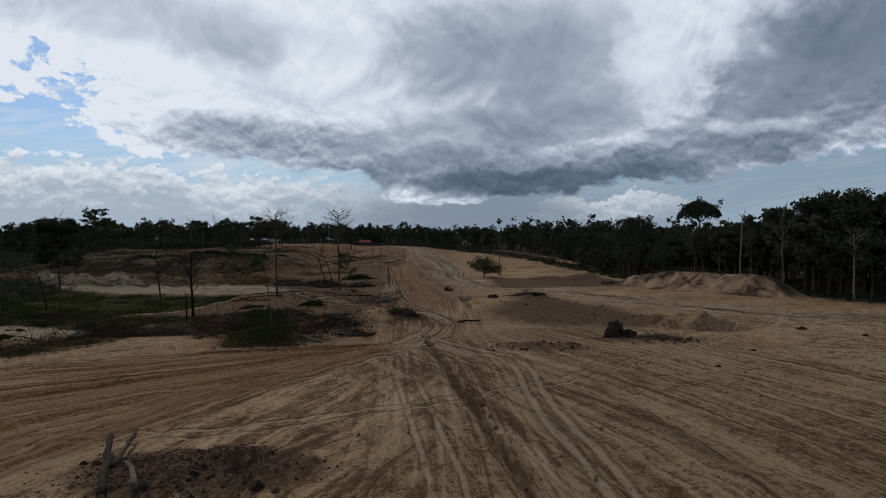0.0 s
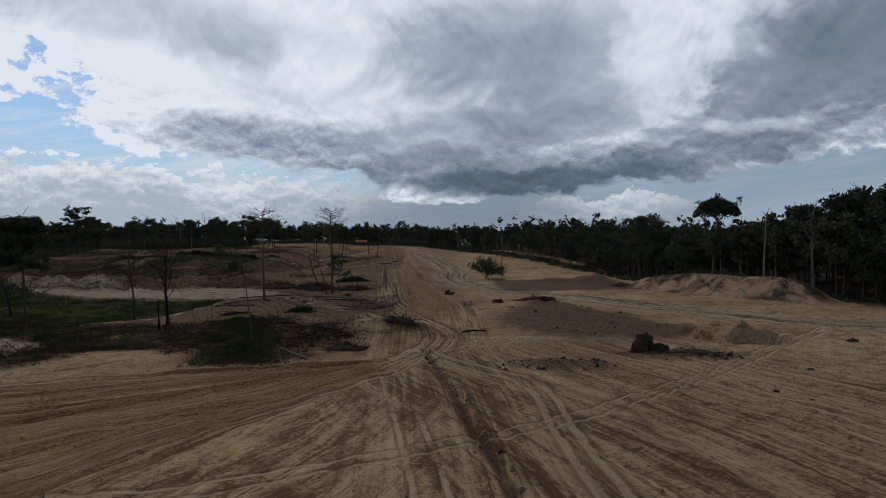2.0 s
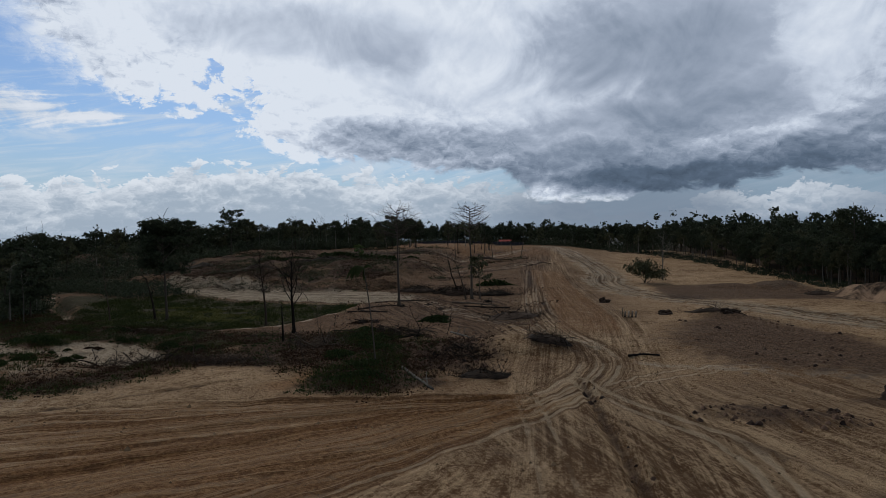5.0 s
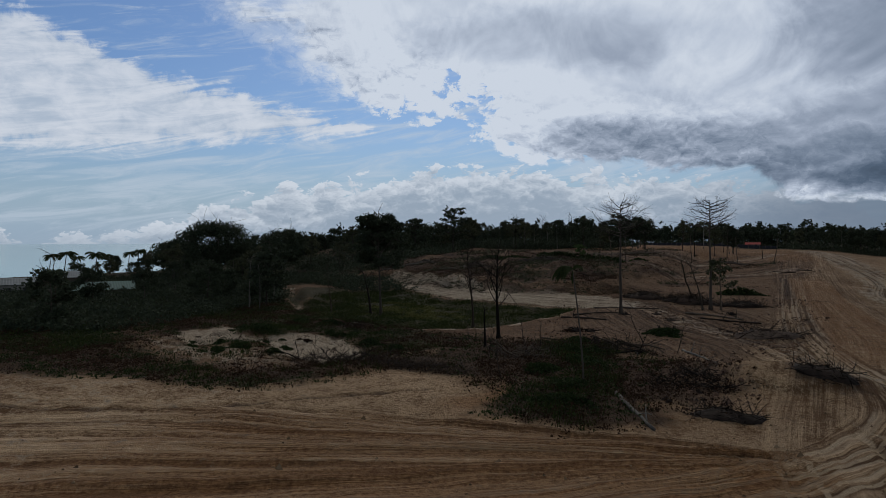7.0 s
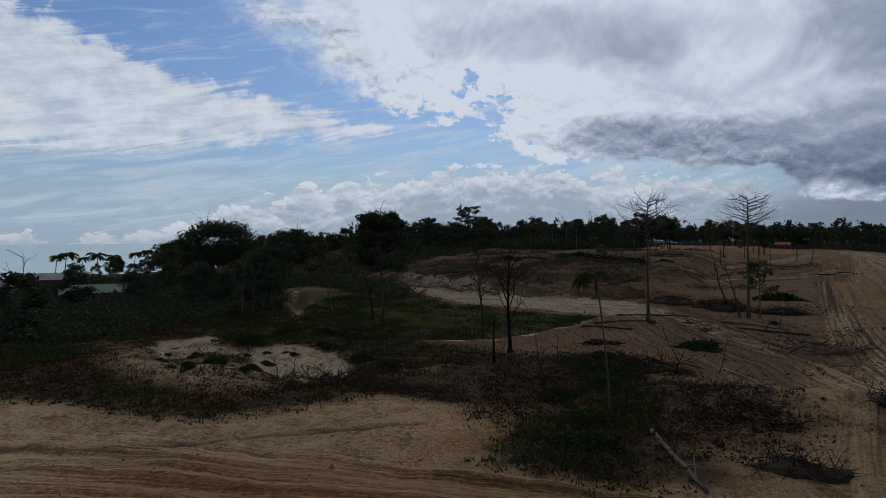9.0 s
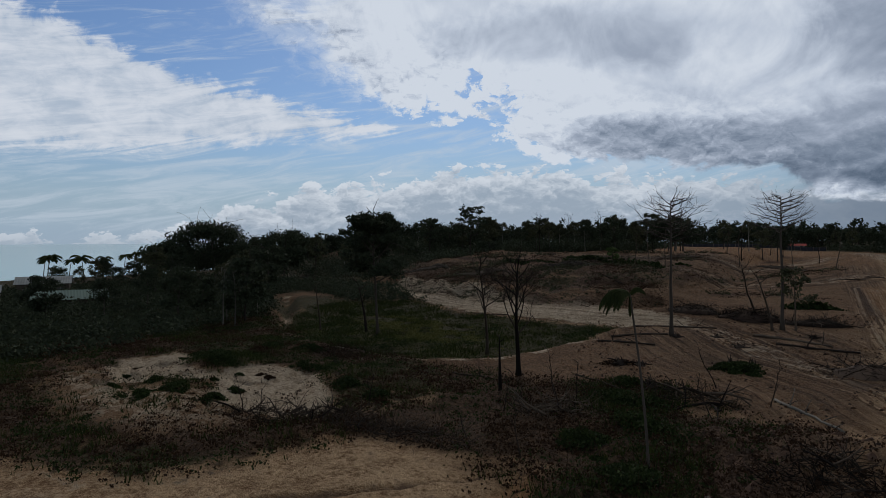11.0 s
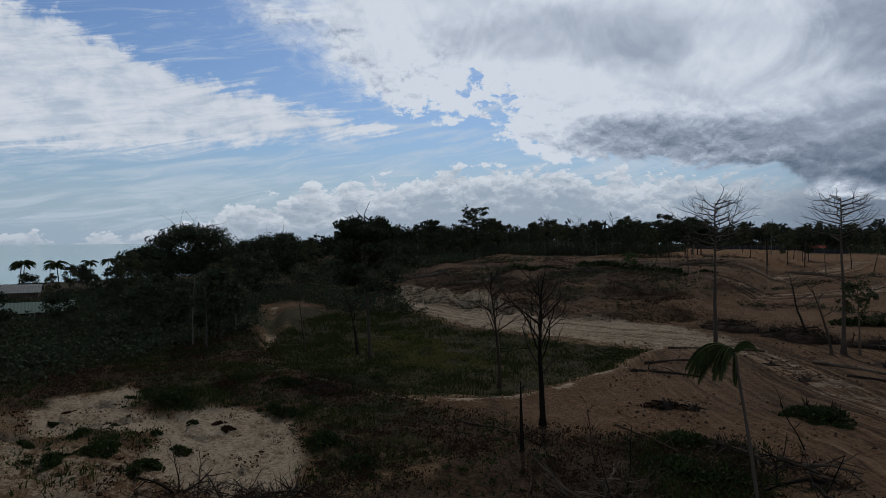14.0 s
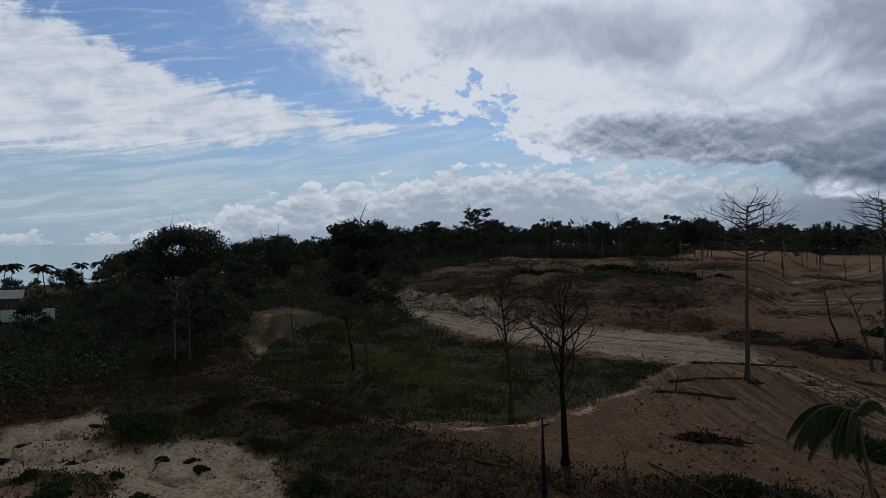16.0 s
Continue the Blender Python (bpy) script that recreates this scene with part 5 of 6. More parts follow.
set_at(leafy_tree(95, 9.0, 6.5, 0.1, 0.34, 2200, BARK, LEAF, "dark_tree", "low dark tree at the edge of the scrub", clumps=36), -102, 80.5)
set_at(bare_tree(96, 10.5, 0.12, 0.4, 4.0, 8, DEADWOOD, "thin bare tree at the edge of the scrub", "bare_tree", 2), -104, 82)


for seed, x, y, tall, lean in ((121, -36.0, 101.5, 4.0, -0.3), (122, -33.0, 98.0, 3.6, 0.25), (123, -25.2, 111.5, 4.2, -0.35), (124, -20.6, 108.0, 3.4, 0.1), (125, -37.5, 95.0, 3.2, 0.2), (126, -23.0, 100.0, 3.0, -0.4), (127, -47.0, 90.0, 2.8, 0.1), (128, -55.0, 84.0, 2.6, -0.1), (129, -52.0, 83.0, 3.0, 0.3), (130, -31.0, 86.0, 3.0, -0.2)):
    set_at(bare_tree(seed, tall, 0.06, 0.35, 1.8, 5, CHARRED, "thin leaning dead sapling in the scrub", "dead_sapling", 1, (lean, 0.1), 0.9, "dead saplings in the scrub", 0.15, 0.08, 0.45), x, y)


def bush(seed, wide, tall, count, leaf, mat, label, name="bush"):
    rng = np.random.RandomState(seed)
    thicket = thing(name, label, "bush")
    wood, leaves, tips = Geo(), Geo(), []
    for k in range(7):
        branch_out(wood, rng, (rng.normal() * 0.15, rng.normal() * 0.15, -0.1), outward(rng, k * 0.9, rng.uniform(0.7, 1.3)), tall * 0.62, 0.1, 1, tips, 0.45, 0.02, 0.12, 3, 4)
    tips = np.array(tips) * np.array([wide / tall * 1.0, wide / tall * 1.0, 1.0])
    at = tips[rng.randint(len(tips), size=count)] + rng.normal(size=(count, 3)) * np.array([wide * 0.10, wide * 0.10, tall * 0.07])
    at[:, 2] = np.maximum(at[:, 2], 0.05)
    leaves.leaves(rng, at, np.full(count, leaf))
    part("stems", wood, BARK, thicket)
    part("foliage", leaves, mat, thicket)
    return thicket


set_at(bush(101, 7.2, 6.4, 2600, 0.32, LEAF_DULL, "round green bush standing alone by the dirt trail"), 13.4, 203.6)


def palm(seed, tall, lean, fronds, length, label, droop=1.0, name="palm", sag=0.0, group="", stout=1.0, side=None, leaflet=0.03):
    """A leaning ringed trunk with arching fronds, each a rib with hanging leaflets."""
    rng = np.random.RandomState(seed)
    tree = thing(name, label, "palm", group)
    trunk = Geo()
    q = np.linspace(0, 1, 14)
    pts = np.stack([lean[0] * q ** 1.5, lean[1] * q ** 1.5, tall * q - 0.3], 1)
    trunk.tube(pts, stout * (0.17 - 0.07 * q) + 0.008 * (np.arange(14) % 2), 8)
    part("trunk", trunk, BARK, tree)
    top = pts[-1]
    for k in range(fronds):
        a = k * 2.4 + rng.normal() * 0.2
        rise = rng.uniform(0.2, 0.9) - sag
        reach, hang = length, 0.55
        if side is not None:
            # wind-torn crown: most fronds arch over to one side, one stands, two hang dry
            hang = 1.6
            a, rise, reach = (side + rng.normal() * 0.35, rng.uniform(0.35, 0.75), length * rng.uniform(0.75, 1.0)) if k < fronds - 3 else ((side + 3.4, 1.1, length * 0.55) if k == fronds - 3 else (side + 2.0 + k, -1.2, length * 0.5))
        d = np.array([math.cos(a) * math.cos(rise), math.sin(a) * math.cos(rise), math.sin(rise)])
        rib, p = [top], top
        for s in range(9):
            p = p + d * reach / 9
            rib.append(p)
            d = d + np.array([0, 0, -0.22 * droop])
            d /= np.linalg.norm(d)
        rib = np.array(rib)
        geo = Geo()
        geo.tube(rib, np.linspace(0.05, 0.012, 10), 4, False)
        for s in np.linspace(0.08, 0.98, 64 if side is not None else 38):
            at = np.array([np.interp(s * 9, np.arange(10), rib[:, c]) for c in range(3)])
            run = rib[min(int(s * 9) + 1, 9)] - rib[int(s * 9)]
            run /= np.linalg.norm(run)
            cross = np.cross(run, (0, 0, 1))
            cross /= np.linalg.norm(cross) + 1e-6
            for hand in (-1, 1):
                out = cross * hand * 0.75 + run * 0.5 + np.array([0, 0, -hang])
                end = at + out / np.linalg.norm(out) * reach * 0.26 * math.sin(0.4 + 2.5 * s)
                geo.put([at - run * leaflet, at + run * leaflet, end], [(0, 1, 2)])
        part("frond", geo, FROND, tree)
    return tree


set_at(palm(111, 10.3, (-1.4, 0.8), 14, 2.6, "leaning palm with a few drooping fronds on a thin trunk", 1.5, stout=0.5, side=3.75, leaflet=0.035), -24.3, 89.0)
coconut = palm(112, 9.0, (0.8, 0.5), 18, 3.8, "coconut palm by the sea", 1.0, "coconut_palm", group="coconut palms by the sea", leaflet=0.13)
set_at(coconut, -210, 134)
for x, y, size in ((-205, 142, 0.95), (-255, 160, 0.85), (-250, 182, 1.0), (-276, 160, 1.05), (-240, 172, 0.9), (-284, 188, 1.0)):
    repeat(coconut, x, y, chance.uniform(0, 6), size)
for x, y, tall in ((-224, 172, 8.5), (-216, 178, 10.5), (-232, 184, 8), (-208, 166, 8), (-244, 192, 8), (-228, 160, 6.5), (-204, 158, 8), (-214, 152, 6), (-196, 152, 7)):
    plant([3, 5, 2][chance.randint(3)], x, y, tall)


# ---- felled timber, heaps and stumps ----
def lying(name, a, b, r0, r1, mat, label, category="log", knots=3, seed=0, sink=0.35, group="", lift=0.0):
    """A felled trunk that lies from a to b on the ground."""
    rng = np.random.RandomState(seed + 200)
    ob = thing(name, label, category, group)
    mid = stand((a[0] + b[0]) / 2, (a[1] + b[1]) / 2)
    ob.location = mid
    q = np.linspace(0, 1, 9)
    xs, ys = a[0] + (b[0] - a[0]) * q, a[1] + (b[1] - a[1]) * q
    rad = (r0 + (r1 - r0) * q) * 0.85
    zs = lie(xs, ys) + rad * (1 - sink) + lift * q
    zs = np.convolve(np.pad(zs, 2, mode="edge"), np.ones(5) / 5, "valid")
    pts = np.stack([xs, ys, zs], 1) - np.array(mid) + rng.normal(size=(9, 3)) * np.array([0.06, 0.06, 0.02])
    geo = Geo()
    geo.tube(pts, rad * rng.uniform(0.92, 1.1, 9), 8)
    part("stem", geo, mat, ob)
    ends = Geo()
    d = (pts[0] - pts[1]) / np.linalg.norm(pts[0] - pts[1])
    ends.tube([pts[0] + d * 0.004, pts[0] + d * 0.03], [rad[0] * 0.9, rad[0] * 0.88], 8)
    part("cut_end", ends, CUTWOOD if mat is LOGWOOD else mat, ob)
    for k in range(knots):
        at = pts[rng.randint(2, 8)]
        stub = Geo()
        p, r = limb(rng, at, rng.normal(size=3) * np.array([1, 1, 0.4]) + np.array([0, 0, 0.8]), rng.uniform(0.5, 2.0), r1 * 0.5, r1 * 0.2, 0.12, 0, 3)
        stub.tube(p, r, 5)
        part("branch_stub", stub, mat, ob)
    return ob


lying("log", (-17.2, 31.2), (-20.6, 38.6), 0.27, 0.19, DEADWOOD, "weathered grey log lying by the dark earth heap", knots=0, seed=1, lift=0.9)
lying("log", (-18.9, 35.6), (-20.0, 40.9), 0.17, 0.12, DEADWOOD, "thin weathered log propped beside the thick one", knots=0, seed=2, lift=0.7)
lying("log", (-18.4, 36.2), (-15.8, 31.8), 0.15, 0.2, LOGWOOD, "broken log end by the dark earth heap", knots=0, seed=3, lift=0.4)
lying("log", (-20.4, 86.0), (-15.0, 77.2), 0.2, 0.13, BARK_PALE, "bleached white log lying in the scrub", knots=2, seed=4)
lying("log", (-44.0, 136.2), (-37.6, 140.4), 0.19, 0.15, CHARRED, "charred log across the red soil", seed=5)
lying("log", (-43.5, 130.2), (-36.6, 131.6), 0.2, 0.15, CHARRED, "thin charred log on the red soil", seed=6)
lying("log", (-27.6, 145.2), (-18.4, 140.6), 0.24, 0.16, DEADWOOD, "long felled trunk on the cleared ground", seed=7)
lying("log", (-24.2, 139.0), (-15.6, 137.4), 0.2, 0.14, CHARRED, "dark felled trunk on the cleared ground", seed=8)
lying("log", (-44.5, 147.6), (-33.4, 150.2), 0.17, 0.13, CHARRED, "charred log by the tall bare tree", seed=9)
lying("log", (2.2, 93.8), (5.4, 95.6), 0.16, 0.14, CHARRED, "short dark log beside the junction", knots=0, seed=10)
lying("log", (-38.2, 110.6), (-31.5, 105.0), 0.1, 0.06, DEADWOOD, "thin dead pole lying in the scrub", seed=11, lift=0.6)
lying("log", (-20.6, 110.6), (-15.4, 103.0), 0.16, 0.1, BARK_PALE, "pale dead trunk with upright twigs", seed=12, knots=5)
lying("log", (-49, 104.8), (-42.2, 104.2), 0.1, 0.08, CHARRED, "charred pole lying beside the dead tree", seed=13)
lying("log", (-66.0, 184), (-58.0, 181.0), 0.2, 0.15, CHARRED, "dark log on the hill slope", seed=14)
lying("log", (-17.0, 226), (-13.0, 228), 0.16, 0.12, CHARRED, "felled trunk on the far slope", seed=15)
lying("log", (-22.0, 218), (-17.0, 220.5), 0.15, 0.12, CHARRED, "charred trunk on the far slope", seed=16)

STICKS = []
for seed in range(6):
    rng = np.random.RandomState(300 + seed)
    geo = Geo()
    branch_out(geo, rng, (0, 0, 0), (1, 0, 0.1), 1.0, 0.035, 1, [], 0.45, 0.0, 0.12, 2, 5)
    STICKS.append([geo.mesh("branch", mat) for mat in (CHARRED, DEADWOOD)])


def brush_pile(x, y, rx, ry, tall, branches, twigs, label, turn=0.0, seed=0, long=(1.5, 4.0), mat=0, name="brush_pile", earth=True):
    """A heap of torn-out branches on pushed-up dark earth: the thick ones single, the twigs as one tangle."""
    rng = np.random.RandomState(seed + 400)
    pile = thing(name, label, "brush pile")
    base = stand(x, y)
    pile.location = base
    c, s = math.cos(turn), math.sin(turn)

    def spot(edge=1.0):
        a, r = rng.uniform(0, 6.28), rng.uniform(0, 1) ** 0.6 * edge
        u, v = math.cos(a) * rx * r, math.sin(a) * ry * r
        px, py = u * c - v * s, u * s + v * c
        ground_z = float(lie(x + px, y + py)) - base.z
        return np.array([px, py, ground_z + tall * (1 - r * r) * rng.uniform(0.25, 0.85)])

    if earth:
        mound = Geo()
        n = 20
        th = np.arange(n) * 2 * np.pi / n
        rings = []
        for k, q in enumerate((1.0, 0.85, 0.6, 0.3, 0.05)):
            wob = q * (0.85 + 0.3 * rng.rand(n))
            px, py = rx * wob * np.cos(th), ry * wob * np.sin(th)
            wx, wy = px * c - py * s, px * s + py * c
            gz = lie(x + wx, y + wy) - base.z
            rings.append(np.stack([wx, wy, gz - (0.25 if k == 0 else 0) + tall * 0.62 * (1 - q * q) * (0.6 + 0.7 * rng.rand(n))], 1))
        co = np.concatenate(rings)
        quads = [(k * n + j, k * n + (j + 1) % n, (k + 1) * n + (j + 1) % n, (k + 1) * n + j) for k in range(4) for j in range(n)]
        mound.put(co, quads)
        part("earth", mound, CLOD, pile)
    for k in range(branches):
        ob = part("branch", STICKS[rng.randint(6)][(mat + (rng.rand() < 0.3)) % 2], None, pile)
        size = rng.uniform(*long)
        p = spot()
        ob.location = p
        ob.rotation_euler = (rng.uniform(-0.4, 0.4), rng.uniform(-0.5, 0.15), rng.uniform(0, 6.28))
        ob.scale = (size, size * 1.0, size)
    tangle = Geo()
    for k in range(twigs):
        p = spot(1.1)
        d = rng.normal(size=3) * np.array([1, 1, 0.5]) + np.array([0, 0, 0.35])
        q, r = limb(rng, p, d, rng.uniform(0.6, 1.8), 0.03, 0.01, 0.2, 0, 3)
        tangle.tube(q, r, 3, False)
    tagged(part("twig_tangle", tangle, (CHARRED, DEADWOOD)[mat], pile), kind="stuff")
    return pile


brush_pile(-13.2, 34.6, 5.2, 3.6, 0.5, 2, 10, "torn sticks on a low dark heap of broken earth", 0.0, 1, (0.8, 1.4), earth=False)
brush_pile(-6.2, 97.0, 2.6, 1.7, 0.9, 16, 120, "dark brush heap inside the bend of the track", 0.3, 2, (0.8, 2.2))
brush_pile(-13.5, 126.5, 4.6, 3.0, 1.3, 34, 220, "grey heap of dead branches beside the haul road", 0.5, 3, (0.9, 2.4), 0)
brush_pile(-30.5, 160.8, 5.2, 2.2, 2.0, 50, 900, "long black pile of pushed timber and roots", -0.15, 4, (0.9, 2.4))
brush_pile(-40.0, 164.5, 5.0, 2.0, 1.6, 34, 600, "black pile of timber against the cut hill", -0.3, 5, (0.9, 2.2))
brush_pile(-21.5, 159.0, 4.5, 1.4, 1.4, 22, 400, "low black ridge of pushed roots", 0.0, 6, (1.0, 2.6))
brush_pile(-11.5, 83.0, 2.6, 1.3, 0.8, 14, 120, "dark brush on the edge of the scrub", 0.2, 7, (0.8, 2.0))
brush_pile(-15.5, 91.5, 3.4, 2.6, 0.9, 18, 260, "scorched brown brush on burnt soil", 0.6, 8, (1.0, 2.6), 0, earth=False)
brush_pile(-25.6, 105.6, 3.0, 2.0, 1.2, 14, 140, "tangle of thin dead branches", 0.4, 9, (1.8, 4.2), 1, earth=False)
brush_pile(-33.5, 96.5, 3.4, 2.0, 1.2, 14, 160, "tangle of thin dead branches in the scrub", 1.0, 10, (1.5, 4.0), 1, earth=False)
brush_pile(-50.0, 85.0, 6.5, 2.2, 0.9, 26, 420, "red-brown dead brush by the white sand", 0.25, 11, (0.8, 2.4), 0, earth=False)
brush_pile(-40.0, 85.5, 5.5, 1.8, 0.8, 22, 320, "dead brush along the edge of the scrub", 0.1, 12, (0.8, 2.2), 0, earth=False)
brush_pile(17.5, 131.5, 5.0, 1.2, 0.8, 14, 90, "dark ridge of roots on the grey spread of earth", -0.4, 13, (0.6, 1.6))
brush_pile(46.0, 172.0, 3.6, 1.6, 1.3, 10, 60, "dark lump of earth beside the small sand heap", -0.5, 14, (0.6, 1.5))
brush_pile(-76.0, 196.0, 9.0, 1.6, 1.3, 24, 160, "dark line of brush along the hill's edge", 0.25, 15, (1.0, 3.0))
brush_pile(-95.0, 184.0, 9.0, 1.6, 1.4, 20, 160, "dark line of brush on the cut hill", 0.4, 16, (1.0, 3.0))
brush_pile(-118.0, 190.0, 9.0, 2.2, 1.4, 20, 160, "dark brush on the cut hill", 0.5, 17, (1.0, 3.0))
brush_pile(26.5, 77.6, 3.6, 1.3, 0.5, 5, 70, "spill of dark earth and roots from the clod", -0.25, 18, (0.4, 1.0))
brush_pile(-58.0, 222.0, 6.0, 1.0, 0.9, 10, 80, "dark ridge of brush on the far slope", 0.4, 19, (0.8, 2.0))
brush_pile(-36.0, 238.0, 8.0, 1.0, 0.9, 12, 90, "dark ridge of brush on the upper slope", -0.5, 20, (0.8, 2.0))


def clod(x, y, r, tall, label, seed, mat=CLOD, name="earth_clod", roots=8):
    """A torn-out lump of earth with root ends."""
    rng = np.random.RandomState(seed + 500)
    lump = thing(name, label, "earth clod")
    lump.location = stand(x, y, 0.15)
    bm = bmesh.new()
    bmesh.ops.create_icosphere(bm, subdivisions=4, radius=1.0)
    shift = Vector(rng.uniform(-9, 9, 3))
    for v in bm.verts:
        n = noise.fractal(v.co * 1.3 + shift, 1.0, 2.0, 4)
        m = abs(noise.noise(v.co * 3.1 + shift))
        v.co = Vector((v.co.x * r, v.co.y * r * 0.8, max(v.co.z, -0.2) * tall)) * (1 + 0.75 * n + 0.7 * m)
    me = bpy.data.meshes.new("lump")
    bm.to_mesh(me)
    bm.free()
    me.materials.append(mat)
    part("lump", me, None, lump)
    for k in range(roots):
        geo = Geo()
        a = rng.uniform(0, 6.28)
        p, q = limb(rng, (math.cos(a) * r * 0.6, math.sin(a) * r * 0.5, tall * 0.6), (math.cos(a), math.sin(a), 1.0), r * rng.uniform(0.3, 0.7), 0.06, 0.015, 0.3, 0, 4)
        geo.tube(p, q, 4)
        part("root", geo, CHARRED, lump)
    return lump


clod(21.6, 79.6, 1.2, 1.5, "black torn-up clod of earth and roots on the soil", 1)
clod(23.0, 78.9, 0.8, 0.7, "smaller black clod beside the large one", 2, roots=4)
clod(19.6, 129.6, 1.0, 0.7, "dark clod on the grey spread of earth", 3, roots=5)
clod(10.6, 134.0, 1.0, 0.6, "dark clod beside the pale trail", 4, roots=3)
for k, (x, y, r) in enumerate(((27.5, 63.0, 0.28), (29.0, 60.5, 0.22), (15.5, 76.0, 0.4), (42.0, 68.0, 0.25), (30.0, 77.0, 0.35), (34.5, 70.0, 0.3), (49.0, 86.0, 0.5), (53, 79, 0.35))):
    clod(x, y, r, r * 0.8, "small dark clod on the tan soil", 10 + k, roots=0)


def stump(x, y, r, tall, seed, label="dark charred stump with torn splinters and roots"):
    """A torn stump: a low flared butt, upright splinters and sprawling roots."""
    rng = np.random.RandomState(seed + 600)
    ob = thing("tree_stump", label, "stump", "charred stumps")
    ob.location = stand(x, y, 0.1)
    body = Geo()
    q = np.linspace(0, 1, 6)
    body.tube(np.stack([0.15 * q, 0.1 * q, 0.5 * tall * q], 1), r * (1.9 - 1.3 * q + 0.25 * rng.rand(6)), 9)
    part("stem", body, CHARRED, ob)
    for k in range(7):
        geo = Geo()
        a, out = rng.uniform(0, 6.28), rng.uniform(0.2, 1.3) * r
        p, w_ = limb(rng, (out * math.cos(a), out * math.sin(a), tall * 0.1), (rng.normal() * 0.3, rng.normal() * 0.3, 1), tall * rng.uniform(0.45, 1.0), r * 0.36, r * 0.05, 0.18, 0.0, 4)
        geo.tube(p, w_, 4)
        part("splinter", geo, CHARRED, ob)
    for k in range(7):
        geo = Geo()
        p, w_ = limb(rng, (0, 0, tall * 0.2), outward(rng, k * 0.9, rng.uniform(-0.2, 0.45)), r * rng.uniform(2.0, 4.2), r * 0.4, r * 0.08, 0.25, -0.06, 4)
        geo.tube(p, w_, 5)
        part("root", geo, CHARRED, ob)
    return ob


for k, (x, y, r, tall) in enumerate(((-27.6, 134.4, 0.35, 1.0), (-36.0, 117.4, 0.4, 1.2), (-34.0, 117.6, 0.35, 0.9), (-26.0, 122.2, 0.35, 1.6), (-24.3, 122.6, 0.35, 1.4), (-32.8, 109.4, 0.35, 1.0), (-29.9, 107.8, 0.35, 1.4), (-28.7, 108.4, 0.3, 0.9), (-31.5, 141.0, 0.3, 0.8), (-20.8, 146.0, 0.3, 0.9), (-36.1, 139.2, 0.4, 0.8), (-62, 101.5, 0.3, 0.8))):
    stump(x, y, r, tall, k)


def thicket(x, y, rx, ry, tall, count, mat, label, seed, leaf=0.24, name="shrub"):
    """A low spreading shrub: rising stems and leaf sprays on the ground it covers."""
    rng = np.random.RandomState(seed + 700)
    ob = thing(name, label, "shrub")
    base = stand(x, y)
    ob.location = base
    lobes = rng.normal(size=(14, 2)) * 0.42
    size = rng.uniform(0.12, 0.36, 14)
    pick = rng.randint(14, size=count)
    at = lobes[pick] + rng.normal(size=(count, 2)) * size[pick][:, None] * 0.6
    q = np.minimum(np.hypot(at[:, 0], at[:, 1]), 1.0)
    clump = (0.35 + 1.8 * size)[pick]
    px, py = at[:, 0] * rx, at[:, 1] * ry
    gz = lie(x + px, y + py) - base.z
    leaves = Geo()
    leaves.leaves(rng, np.stack([px, py, gz + tall * (1 - q * q * 0.8) * clump * rng.uniform(0.05, 1, count)], 1), np.full(count, leaf), -0.5)
    part("foliage", leaves, mat, ob)
    return ob


PONDSIDE = ((-65.7, 81.4, 1.6, 1.1, 0.7, SCRUB), (-64.6, 84.0, 1.8, 1.3, 0.6, SCRUB), (-59.5, 84.6, 1.6, 1.1, 0.6, SCRUB), (-61.0, 88.1, 0.8, 0.6, 0.4, SCRUB), (-71.0, 82.1, 1.0, 0.7, 0.5, SCRUB), (-70.0, 84.9, 0.7, 0.6, 0.35, SCRUB), (-53.8, 94.7, 1.6, 1.1, 0.8, SCRUB), (-48.1, 92.6, 1.7, 1.2, 0.8, SCRUB), (-69.9, 104.9, 2.5, 1.7, 0.8, SCRUB), (-75.5, 103.8, 2.3, 1.6, 0.7, SCRUB), (-76.2, 95.6, 3.5, 2.1, 0.9, SCRUB), (-74.6, 101.1, 2.1, 1.3, 0.8, DRY), (-77.4, 86.6, 0.5, 0.5, 0.35, SCRUB), (-71.8, 89.0, 0.5, 0.5, 0.35, SCRUB), (-62.6, 92.8, 0.8, 0.5, 0.3, DRY), (-65.7, 88.7, 0.7, 0.5, 0.25, SCRUB), (-70.3, 85.5, 1.0, 0.6, 0.5, SCRUB), (-61.5, 88.2, 0.9, 0.5, 0.5, SCRUB), (-65.0, 85.1, 2.1, 1.2, 0.6, SCRUB), (-67.3, 92.8, 0.6, 0.5, 0.25, SCRUB), (-65.0, 93.7, 0.4, 0.5, 0.25, DRY), (-79.4, 88.6, 0.5, 0.5, 0.25, DRY), (-63.1, 98.2, 1.8, 1.1, 0.8, SCRUB), (-53.9, 94.8, 1.8, 1.1, 0.9, SCRUB))
thicket(-73.6, 94.6, 3.6, 1.7, 0.9, 4200, SCRUB, "dark green island of scrub in the white sand", 3, 0.15)
thicket(-36.0, 117.6, 2.2, 0.8, 0.6, 700, DRY, "brown brush round torn stumps", 4, 0.14)
thicket(-25.2, 121.4, 2.6, 2.4, 1.0, 3200, SCRUB, "dark green shrub round two stumps", 1, 0.17)
thicket(-32.2, 108.6, 2.0, 1.4, 0.9, 1900, SCRUB, "dark green shrub by a charred stump", 2, 0.17)
